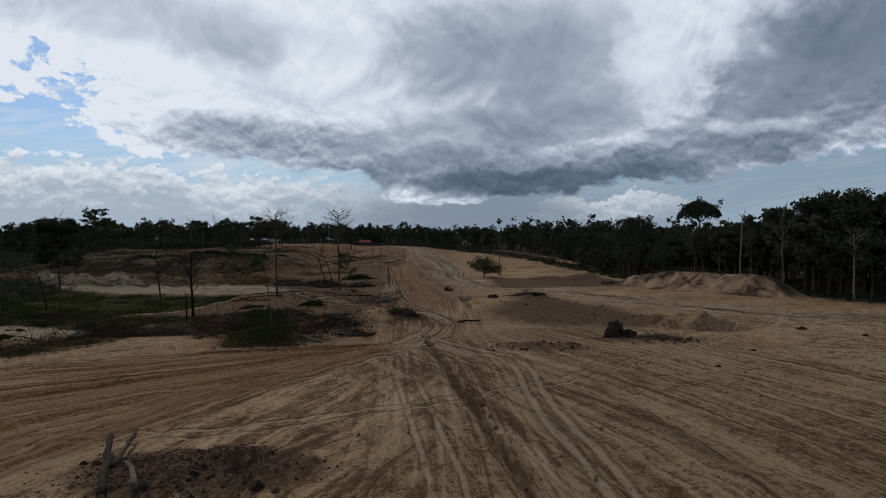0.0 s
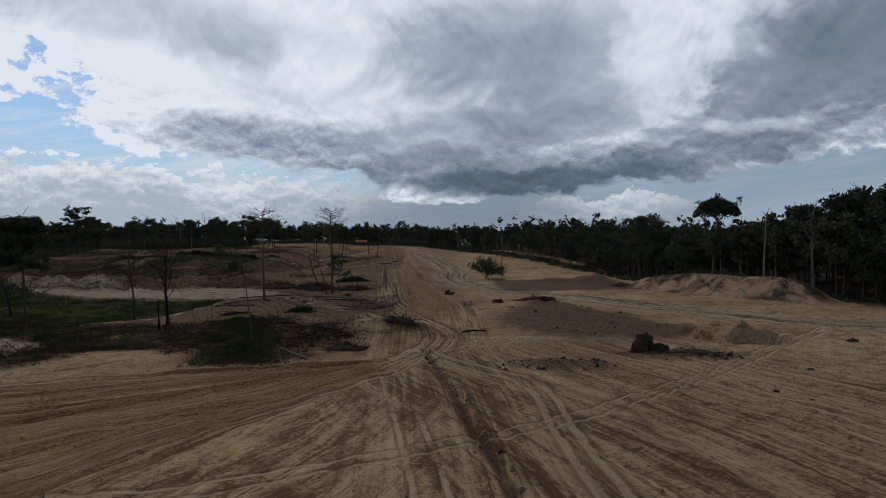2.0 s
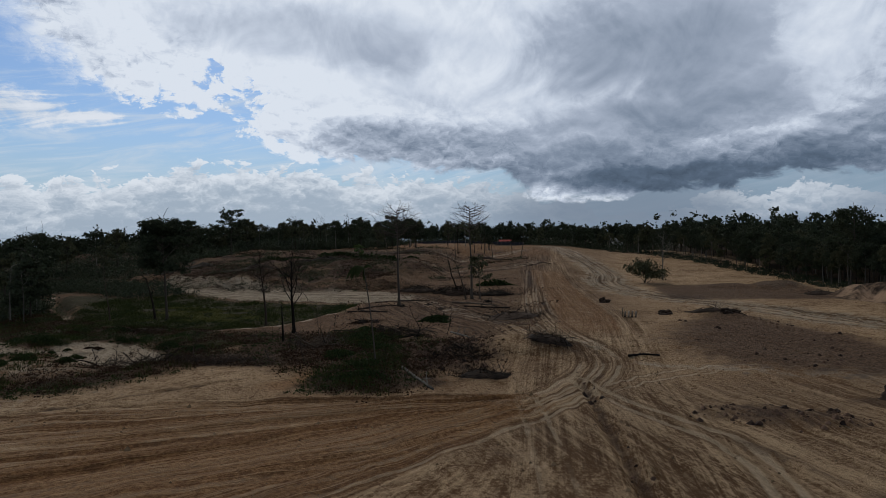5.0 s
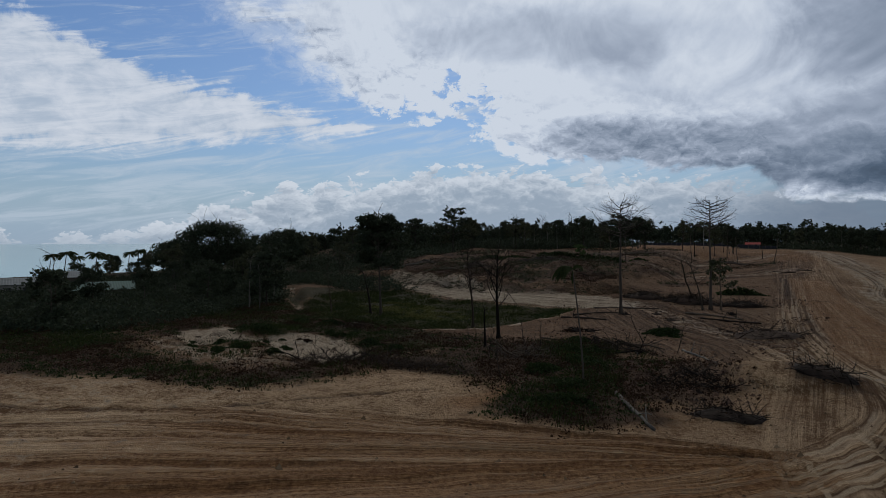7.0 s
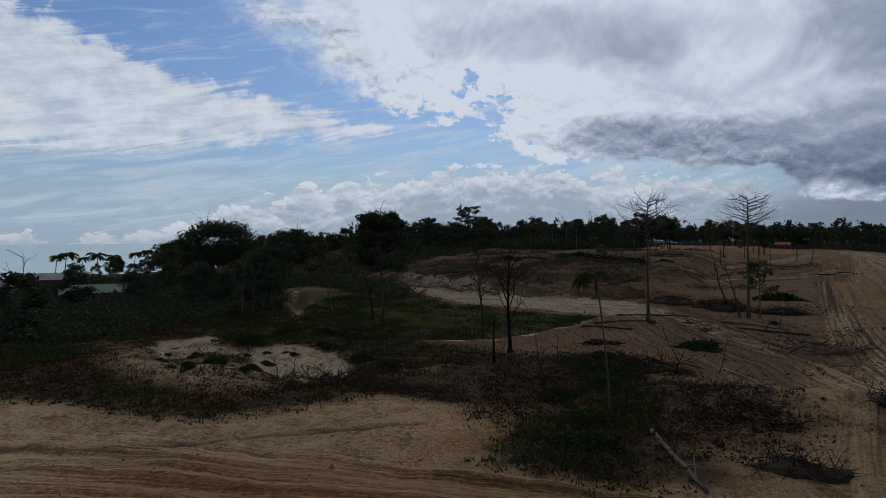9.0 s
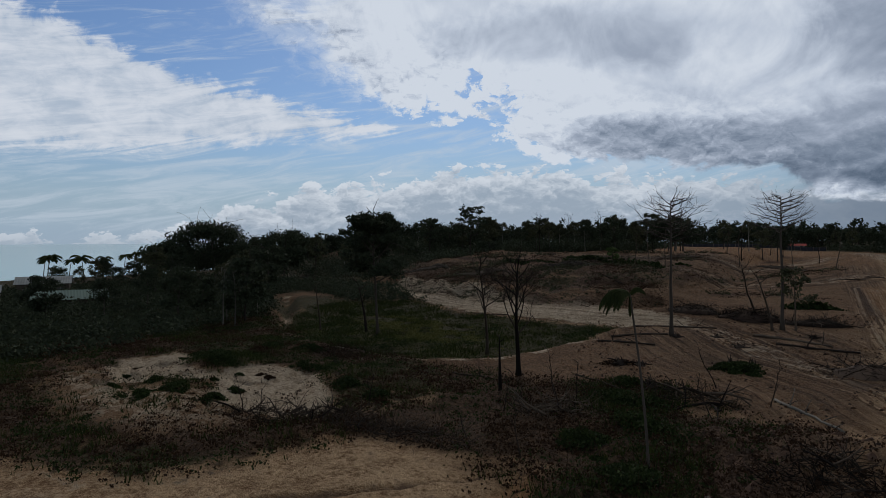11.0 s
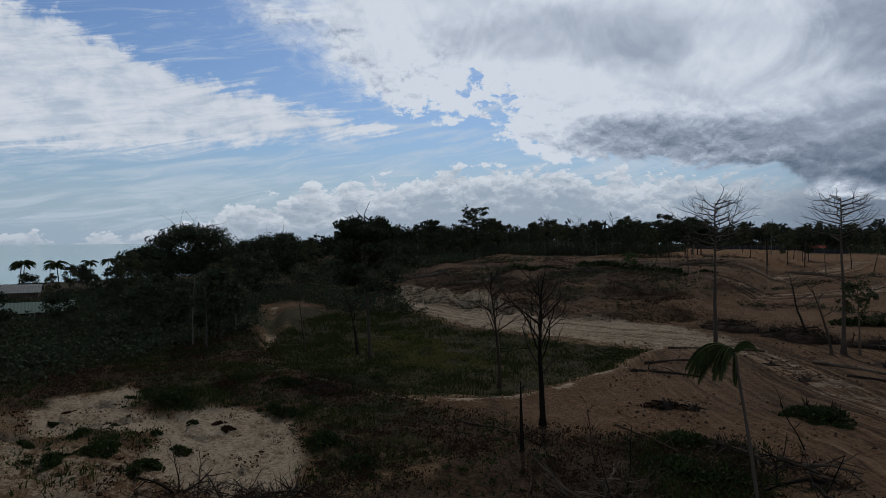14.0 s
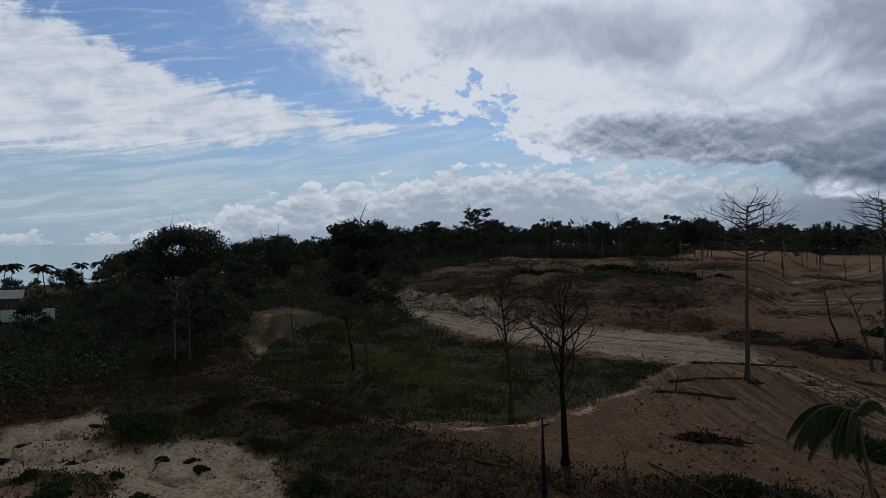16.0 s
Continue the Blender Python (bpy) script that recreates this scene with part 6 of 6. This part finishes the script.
for k, (x, y, rx, ry) in enumerate(((-30.5, 103, 3.6, 2.2), (-27.5, 97, 3.0, 2.6), (-29.5, 91, 2.6, 2.2), (-24.5, 86.5, 2.4, 2.8), (-22.4, 80.6, 2.4, 1.2))):
    thicket(x, y, rx, ry, 0.9, 3400, SCRUB, "dark green leafy scrub on the wet broken ground", 20 + k, 0.15)
for k, (x, y, rx, ry, tall, mat) in enumerate(PONDSIDE):
    thicket(x, y, rx, ry, tall, int(700 * rx * ry) + 150, mat, "low green clump on the white sand" if mat is SCRUB else "dead brown clump on the white sand", 40 + k, 0.12)
for k, (x, y, rx, ry) in enumerate(((-64, 206, 8, 2.2), (-78, 208, 7, 2.0), (-92, 198, 7, 2.0), (-24, 176, 4.5, 1.0))):
    thicket(x, y, rx, ry, 1.5, 700, SCRUB, "dark green scrub patch on the cleared slope", 60 + k, 0.5)


def meadow():
    """Grass tufts over the green field and wet ground, one mesh."""
    rng = np.random.RandomState(8)
    blades = Geo()
    n = 120000
    xs, ys = rng.uniform(-135, -14, n), rng.uniform(58, 165, n)
    f = inside(xs, ys, FIELD, 2)
    s = inside(xs, ys, SCRUBLAND, 2) * smooth(rough_of(xs, ys, 8.0, 3), 0.40, 0.56) * 0.75 * (0.2 + 0.8 * smooth(xs, -38, -52))
    g = np.maximum.reduce([f, s, inside(xs, ys, GREENS, 2)]) * (1 - inside(xs, ys, SANDPOND, 1.0)) * (1 - 0.8 * inside(xs, ys, FLATS, 2))
    g *= 0.35 + 0.65 * smooth(rough_of(xs + 5, ys, 2.6, 3), 0.35, 0.6)
    keep = rng.rand(n) < g
    xs, ys = xs[keep], ys[keep]
    zs = lie(xs, ys)
    at = np.repeat(np.stack([xs, ys, zs], 1), 3, 0)
    m = len(at)
    at[:, :2] += rng.normal(size=(m, 2)) * 0.16
    tall = rng.uniform(0.12, 0.42, m) * np.repeat(0.6 + 1.3 * smooth(rough_of(xs + 5, ys, 3.2, 3), 0.4, 0.65), 3)
    lean = rng.normal(size=(m, 2)) * 0.2
    a = rng.uniform(0, 6.28, m)
    half = np.stack([np.cos(a), np.sin(a), 0 * a], 1) * 0.05
    tip = at + np.stack([lean[:, 0], lean[:, 1], tall], 1)
    co = np.stack([at - half - [0, 0, 0.05], at + half - [0, 0, 0.05], tip], 1).reshape(-1, 3)
    blades.put(co, np.arange(m)[:, None] * 3 + [0, 1, 2])
    tagged(new("grass", blades.mesh("grass", GRASS, False)), "yellow-green grass of the low wet field", "grass", kind="stuff")


meadow()


def yellow_grass():
    """Short dry tufts over the yellowing middle of the field, one mesh."""
    rng = np.random.RandomState(18)
    n = 26000
    xs, ys = rng.uniform(-95, -52, n), rng.uniform(116, 148, n)
    keep = rng.rand(n) < np.maximum(inside(xs, ys, YELLOWING, 3.0), 0.04 * inside(xs, ys, FIELD, 1)) * smooth(rough_of(xs + 3, ys, 2.6, 4), 0.42, 0.60)
    xs, ys = xs[keep], ys[keep]
    at = np.repeat(np.stack([xs, ys, lie(xs, ys) + 0.12], 1), 4, 0)
    at += rng.normal(size=at.shape) * np.array([0.2, 0.2, 0.07])
    geo = Geo()
    geo.leaves(rng, at, np.full(len(at), 0.14), -0.6)
    tagged(new("yellow_grass", geo.mesh("yellow_grass", STRAW)), "yellowing low growth in the middle of the field", "grass", kind="stuff")


yellow_grass()


def scattered(name, label, category, mat, count, chosen, leaf, each, tall, seed):
    """Ragged low clumps strewn over part of the land, one mesh. chosen: how likely a place carries one."""
    rng = np.random.RandomState(seed)
    xs, ys = rng.uniform(-150, 30, count), rng.uniform(58, 250, count)
    keep = rng.rand(count) < chosen(xs, ys)
    xs, ys = xs[keep], ys[keep]
    size = rng.uniform(0.25, 1.0, len(xs)) ** 1.5
    hubs = np.stack([xs, ys, lie(xs, ys) + 0.12 * tall * size], 1)
    at = np.repeat(hubs, each, 0)
    spread = np.repeat(size, each)[:, None]
    off = rng.normal(size=at.shape) * spread * np.array([0.7, 0.7, 0.32 * tall])
    off[:, 2] = np.abs(off[:, 2])
    geo = Geo()
    geo.leaves(rng, at + off, np.full(len(at), leaf), -0.4)
    tagged(new(name, geo.mesh(name, mat)), label, category, kind="stuff")


def wet_scrub(x, y):
    g = inside(x, y, SCRUBLAND, 2) * smooth(rough_of(x + 11, y, 5.0, 3), 0.44, 0.60) * (0.25 + 0.75 * smooth(x, -38, -52))
    return np.maximum(g, 0.9 * inside(x, y, GREENS, 2)) * (1 - inside(x, y, SANDPOND, 0.6)) * (1 - 0.82 * inside(x, y, FLATS, 2)) + 0.95 * inside(x, y, FIELD, 1) * (1 - 0.85 * inside(x, y, YELLOWING, 4)) * smooth(rough_of(x, y + 9, 7.0, 4) - 0.12 * np.exp(-((x + 80) / 16) ** 2 - ((y - 132) / 12) ** 2), 0.44, 0.56)


def brown_scrub(x, y):
    s, _ = along_line(x, y, CUT)
    hill = smooth(-s, -4, 3) * smooth(-s, 60, 30) * smooth(x, -42, -56) * smooth(rough_of(x, y, 9.0, 3), 0.42, 0.56)
    g = inside(x, y, SCRUBLAND, 2) * smooth(rough_of(x + 11, y, 5.0, 3), 0.62, 0.46)
    strip = sum(np.exp(-(along_line(x, y, line)[0] / 3.0) ** 2) for line in BANDS) * smooth(rough_of(x, y, 7.0, 3), 0.45, 0.6)
    return np.maximum.reduce([0.9 * g, 0.75 * hill, 0.7 * strip, 0.7 * inside(x, y, BURN, 2)]) * (1 - 0.9 * inside(x, y, SANDPOND, 0.6)) * (1 - 0.6 * inside(x, y, FLATS, 2))


def slope_scrub(x, y):
    s, _ = along_line(x, y, CUT)
    rows = sum(np.exp(-(along_line(x, y, line)[0] / 1.4) ** 2) for line in BANDS) * smooth(rough_of(x, y + 20, 6.0, 3), 0.40, 0.55)
    return 0.9 * rows + smooth(-s, 8, 12) * smooth(-s, 60, 30) * smooth(x, -48, -60) * smooth(rough_of(x + 40, y, 12.0, 3), 0.50, 0.60) * 0.8 + 0.35 * smooth(np.abs(s + 1), 4, 1) * smooth(x, -45, -60)


scattered("wet_scrub", "dark green low scrub on wet ground", "scrub", SCRUB, 60000, wet_scrub, 0.12, 18, 1.0, 31)
scattered("brown_scrub", "dead red-brown scrub and litter", "scrub", DRY, 90000, brown_scrub, 0.12, 13, 0.9, 32)
scattered("slope_scrub", "dark scrub on the cut hill", "scrub", LEAF_DULL, 40000, slope_scrub, 0.19, 16, 1.5, 33)


def dead_stalks():
    """Dry stalks and twigs standing in the scrub, one mesh."""
    rng = np.random.RandomState(9)
    stalks = Geo()
    n = 9000
    xs, ys = rng.uniform(-95, -10, n), rng.uniform(66, 112, n)
    g = inside(xs, ys, SCRUBLAND, 1.5) * smooth(rough_of(xs, ys, 8.0, 3), 0.58, 0.42) * (1 - inside(xs, ys, SANDPOND, 1.0))
    keep = rng.rand(n) < g * 0.8
    xs, ys = xs[keep], ys[keep]
    for x, y, z in zip(xs, ys, lie(xs, ys)):
        d = rng.normal(size=3) * 0.9 + np.array([0, 0, 0.9])
        p, r = limb(rng, (x, y, z - 0.05), d, rng.uniform(0.4, 1.5), 0.022, 0.006, 0.15, 0, 2)
        stalks.tube(p, r, 3, False)
    tagged(new("dead_stalks", stalks.mesh("dead_stalks", DRY)), "dry brown stalks and twigs in the scrub", "dead stalks", kind="stuff")


dead_stalks()


def crumbs():
    """Loose crumbs of soil along the bladed ways."""
    rng = np.random.RandomState(10)
    geo = Geo()
    n = 5200
    xs, ys = rng.uniform(-50, 40, n), rng.uniform(30, 130, n)
    near = np.minimum.reduce([np.abs(np.abs(along_line(xs, ys, MAIN)[0]) - 6), np.abs(along_line(xs, ys, FURROW)[0]) * 0.7, np.abs(along_line(xs, ys, SWEEP)[0] - 8), np.abs(along_line(xs, ys, FAN)[0] + 4)])
    keep = rng.rand(n) < 0.15 + 0.85 * np.exp(-near / 1.5)
    xs, ys = xs[keep], ys[keep]
    zs = lie(xs, ys)
    base = np.array([(1, 0, 0), (-0.5, 0.87, 0), (-0.5, -0.87, 0), (0.1, 0.05, 0.9), (0, 0, -0.6)])
    tris = np.array([(0, 1, 3), (1, 2, 3), (2, 0, 3), (1, 0, 4), (2, 1, 4), (0, 2, 4)])
    r = rng.uniform(0.03, 0.13, len(xs)) * (1 + 1.2 * (rng.rand(len(xs)) < 0.06))
    co = base[None] * r[:, None, None] * rng.uniform(0.7, 1.3, (len(xs), 5, 3)) + np.stack([xs, ys, zs + 0.01], 1)[:, None]
    geo.put(co.reshape(-1, 3), (tris[None] + np.arange(len(xs))[:, None, None] * 5).reshape(-1, 3))
    tagged(new("soil_crumbs", geo.mesh("soil_crumbs", CRUMB, False)), "loose crumbs of tan soil along the tracks", "soil", kind="stuff")


crumbs()


def strewn(name, label, mat, count, area, chosen, small, large, seed):
    """Broken lumps of earth strewn over part of the land, one mesh."""
    rng = np.random.RandomState(seed)
    xs, ys = rng.uniform(area[0], area[1], count), rng.uniform(area[2], area[3], count)
    keep = rng.rand(count) < chosen(xs, ys)
    xs, ys = xs[keep], ys[keep]
    base = np.array([(1, 0, 0), (0.3, 0.95, 0), (-0.8, 0.6, 0), (-0.8, -0.6, 0), (0.3, -0.95, 0), (0.35, 0.2, 0.7), (-0.35, 0.1, 0.8), (0, -0.35, 0.65)])
    tris = np.array([(0, 1, 5), (1, 2, 6), (1, 6, 5), (2, 3, 6), (3, 7, 6), (3, 4, 7), (4, 0, 7), (0, 5, 7), (5, 6, 7)])
    r = small + (large - small) * rng.rand(len(xs)) ** 3
    turn = rng.uniform(0, 6.28, len(xs))
    co = base[None] * r[:, None, None] * rng.uniform(0.65, 1.35, (len(xs), 8, 3))
    c, q = np.cos(turn)[:, None], np.sin(turn)[:, None]
    co = np.stack([co[:, :, 0] * c - co[:, :, 1] * q, co[:, :, 0] * q + co[:, :, 1] * c, co[:, :, 2]], 2)
    co += np.stack([xs, ys, lie(xs, ys) - 0.06 * r], 1)[:, None]
    geo = Geo()
    geo.put(co.reshape(-1, 3), (tris[None] + np.arange(len(xs))[:, None, None] * 8).reshape(-1, 3))
    tagged(new(name, geo.mesh(name, mat, False)), label, "soil", kind="stuff")


def dug_dark(x, y):
    return np.maximum.reduce([0.12 * inside(x, y, TONGUE, 2) * smooth(rough_of(x, y, 5.0, 3), 0.4, 0.6), 0.22 * np.exp(-(along_line(x, y, FURROW)[0] / 0.6) ** 2), 0.8 * heap(x, y, -15, 34.5, 9, 4.6), 0.9 * heap(x, y, 26, 78, 7, 3.5, -0.2), 0.7 * heap(x, y, 11, 73.5, 7, 3.5), 0.5 * inside(x, y, BURN, 2)])


def dug_red(x, y):
    return (1 - inside(x, y, FIELD, 1)) * (1 - inside(x, y, CLEARING, 2)) * (0.12 + 0.8 * smooth(rough_of(x, y, 6.0, 3), 0.5, 0.62)) * smooth(x, -5, -10) * smooth(y, 100, 106)


def dug_tan(x, y):
    return 0.9 * blade_fan(x, y)[2] * smooth(rough_of(x + 30, y, 5.0, 3), 0.48, 0.62) + 0.5 * smooth(rough_of(x + 60, y, 7.0, 3), 0.53, 0.64)


strewn("dark_earth_lumps", "dark broken earth lumps on the heaps and furrow", CLOD_LUMP, 26000, (-26, 38, 30, 140), dug_dark, 0.08, 0.36, 61)
strewn("heap_lumps", "dark crumbled earth on the low heap", CLOD_LUMP, 7000, (-22, -6, 30, 41), lambda x, y: smooth(heap(x, y, -14, 35.3, 7.5, 4.8) + 0.5 * (rough_of(x, y, 2.0, 3) - 0.5), 0.0, 0.8), 0.03, 0.14, 64)
strewn("red_earth_lumps", "red-brown earth lumps on the cleared ground", RED_LUMP, 12000, (-60, -6, 100, 175), dug_red, 0.06, 0.24, 62)
strewn("tan_earth_lumps", "tan earth lumps turned up by the blade", CRUMB, 2600, (-60, 45, 30, 100), dug_tan, 0.03, 0.11, 63)


# ---- built things ----
def house(x, y, turn, long, deep, tall, rise, roof_mat, label, floor=None, wall_mat=RENDERED):
    """A plain rendered house: walls with openings, a gabled sheet roof with eaves."""
    ob = thing("house", label, "house")
    p = stand(x, y)
    ob.location, ob.rotation_euler = (p.x, p.y, p.z if floor is None else floor), (0, 0, turn)
    half, t = long / 2, 0.2
    for name, m, run in (("wall", pose(0, -deep / 2, -0.4), long), ("wall", pose(0, deep / 2, -0.4), long), ("wall", pose(-half + t / 2, 0, -0.4, 0, 0, 90), deep - 2 * t), ("wall", pose(half - t / 2, 0, -0.4, 0, 0, 90), deep - 2 * t)):
        geo = Geo()
        geo.block(m, run, t, tall + 0.4)
        part(name, geo, wall_mat, ob, smoothed=False)
    count = max(2, int(long / 3.2))
    for face in (-1, 1):
        for k in range(count):
            pane, rim = Geo(), Geo()
            cx = -half + long * (k + 0.5) / count
            frame_at = Matrix.Translation((cx, face * (deep / 2 + t / 2 + 0.012), 0.9))
            pane.block(frame_at, 1.0, 0.02, 1.1)
            win = part("window", pane, DARK_PANE, ob, smoothed=False)
            for dx, dz, sx, sz in ((-0.54, -0.06, 0.08, 1.22), (0.54, -0.06, 0.08, 1.22), (0, -0.08, 1.0, 0.08), (0, 1.1, 1.0, 0.06)):
                rim.block(Matrix.Translation((cx + dx, face * (deep / 2 + t / 2 + 0.02), 0.9 + dz)), sx, 0.05, sz)
            part("frame", rim, RENDERED, win, smoothed=False)
    roof = Geo()
    eave = 0.6
    n = int(long / 0.5)
    for face in (-1, 1):
        a, b = np.array([0, face * (deep / 2 + eave), tall - rise * eave / (deep / 2)]), np.array([0, 0, tall + rise])
        us = np.linspace(-half - eave, half + eave, n * 4 + 1)
        ridge = 0.03 * np.cos(np.arange(n * 4 + 1) * np.pi / 2)
        co = []
        for level in (0.05, 0.0):
            for end in (a, b):
                co += [(u, end[1], end[2] + level + r) for u, r in zip(us, ridge)]
        m = len(us)
        q = [(k, k + 1, m + k + 1, m + k) for k in range(m - 1)] + [(2 * m + k, 3 * m + k, 3 * m + k + 1, 2 * m + k + 1) for k in range(m - 1)] + [(k, 2 * m + k, 2 * m + k + 1, k + 1) for k in range(m - 1)]
        roof.put(co, q)
    part("roof", roof, roof_mat, ob, smoothed=False)
    for end in (-1, 1):
        gable = Geo()
        xg = end * (half - 0.1)
        gable.put([(xg - 0.08, -deep / 2, tall), (xg - 0.08, deep / 2, tall), (xg - 0.08, 0, tall + rise - 0.06), (xg + 0.08, -deep / 2, tall), (xg + 0.08, deep / 2, tall), (xg + 0.08, 0, tall + rise - 0.06)],
                  [(0, 2, 1), (3, 4, 5), (0, 1, 4), (0, 4, 3), (1, 2, 5), (1, 5, 4), (2, 0, 3), (2, 3, 5)])
        part("gable", gable, wall_mat, ob, smoothed=False)
    return ob


# walls of two houses are darkened so that only their roofs show
house(-150, 113.5, 1.17, 12.5, 7, 2.8, 1.4, TIN_GREEN, "low dark-walled house with a faded green sheet roof", -0.9, BARK)
house(-171, 103, 1.17, 10, 7, 2.9, 1.2, TIN_PALE, "low house with a pale sheet roof")
house(-186, 123.5, 1.1, 11, 7, 3.4, 1.4, TIN_PALE, "dark-walled house with a pale sheet roof", -0.3, BARK)
house(-47.7, 385.7, 0.1, 6.0, 4.5, 2.0, 0.8, TIN_RED, "small hut with a red sheet roof on the rise", 8.9)
house(13.6, 372, 0.2, 5, 4, 5.4, 1.0, WHITEWASH, "white house half hidden by far trees", None, WHITEWASH)


def fence(a, b, tall):
    """A long low fabric fence on posts."""
    ob = thing("silt_fence", "long low black fabric fence on the rise", "fence")
    ob.location = stand(*a)
    n = 26
    xs, ys = np.linspace(a[0], b[0], n), np.linspace(a[1], b[1], n)
    zs = lie(xs, ys)
    zs = np.convolve(np.pad(zs, 4, mode="edge"), np.ones(9) / 9, "valid")
    p = np.stack([xs, ys, zs], 1) - np.array(ob.location)
    cloth, post = Geo(), Geo()
    off = np.array([0.0, 0.03, 0.0])
    co = np.concatenate([p - off - [0, 0, 0.1], p - off + [0, 0, tall], p + off - [0, 0, 0.1], p + off + [0, 0, tall]])
    q = [(k, k + 1, n + k + 1, n + k) for k in range(n - 1)] + [(2 * n + k, 3 * n + k, 3 * n + k + 1, 2 * n + k + 1) for k in range(n - 1)] + [(n + k, n + k + 1, 3 * n + k + 1, 3 * n + k) for k in range(n - 1)]
    cloth.put(co, q)
    part("fabric", cloth, FABRIC, ob)
    post.tube([(0, 0, -0.3), (0, 0, tall * 0.6), (0, 0, tall + 0.15)], [0.05, 0.05, 0.045], 6)
    me = post.mesh("post", POSTWOOD)
    for k in range(n):
        o = part("post", me, None, ob)
        o.location = p[k] - off * 3


fence((-92, 357.5), (-34, 353.5), 1.5)


def post_pair(x, y, label, seed):
    """A few short pale logs set up beside the road."""
    rng = np.random.RandomState(seed)
    ob = thing("log_stack", label, "log stack")
    ob.location = stand(x, y)
    for k in range(4):
        geo = Geo()
        geo.tube([(k * 0.55 - 0.8, -0.5, 0.16), (k * 0.55 - 0.7, 0.6, 0.5), (k * 0.55 - 0.6, 1.4, 0.75)], [0.15, 0.14, 0.13], 7)
        part("short_log", geo, LOGWOOD, ob)
    geo = Geo()
    geo.tube([(-1.1, 0, -0.2), (-1.12, 0, 0.8), (-1.1, 0.02, 1.5)], [0.1, 0.09, 0.08], 6)
    part("stake", geo, POSTWOOD, ob)


post_pair(4.6, 129.5, "short pale logs and a stake beside the haul road", 1)
clod(1.2, 149.5, 0.9, 0.9, "dark stump-like clod at the edge of the haul road", 40, roots=6)


def ship(x, y):
    ob = thing("ship", "small dark cargo ship far out at sea", "ship")
    ob.location, ob.rotation_euler = (x, y, -4.2), (0, 0, 0.6)
    hull = Geo()
    hull.put([(-30, -5, -1), (28, -5, -1), (36, 0, -1), (28, 5, -1), (-30, 5, -1), (-31, -6, 5), (29, -6, 5.5), (40, 0, 7), (29, 6, 5.5), (-31, 6, 5)],
             [(0, 1, 6), (0, 6, 5), (1, 2, 7), (1, 7, 6), (2, 3, 8), (2, 8, 7), (3, 4, 9), (3, 9, 8), (4, 0, 5), (4, 5, 9), (5, 6, 9), (6, 8, 9), (6, 7, 8)])
    part("hull", hull, HULL, ob, smoothed=False)
    bridge = Geo()
    bridge.block(Matrix.Translation((-23, 0, 5)), 9, 9, 8)
    bridge.block(Matrix.Translation((-23, 0, 13.1)), 6, 10, 2.5)
    part("bridge", bridge, RENDERED, ob, smoothed=False)
    mast = Geo()
    mast.tube([(-22, 0, 15.5), (-22, 0, 19), (-22, 0, 22)], [0.4, 0.3, 0.2], 6)
    part("mast", mast, HULL, ob)


ship(-2150, 1450)
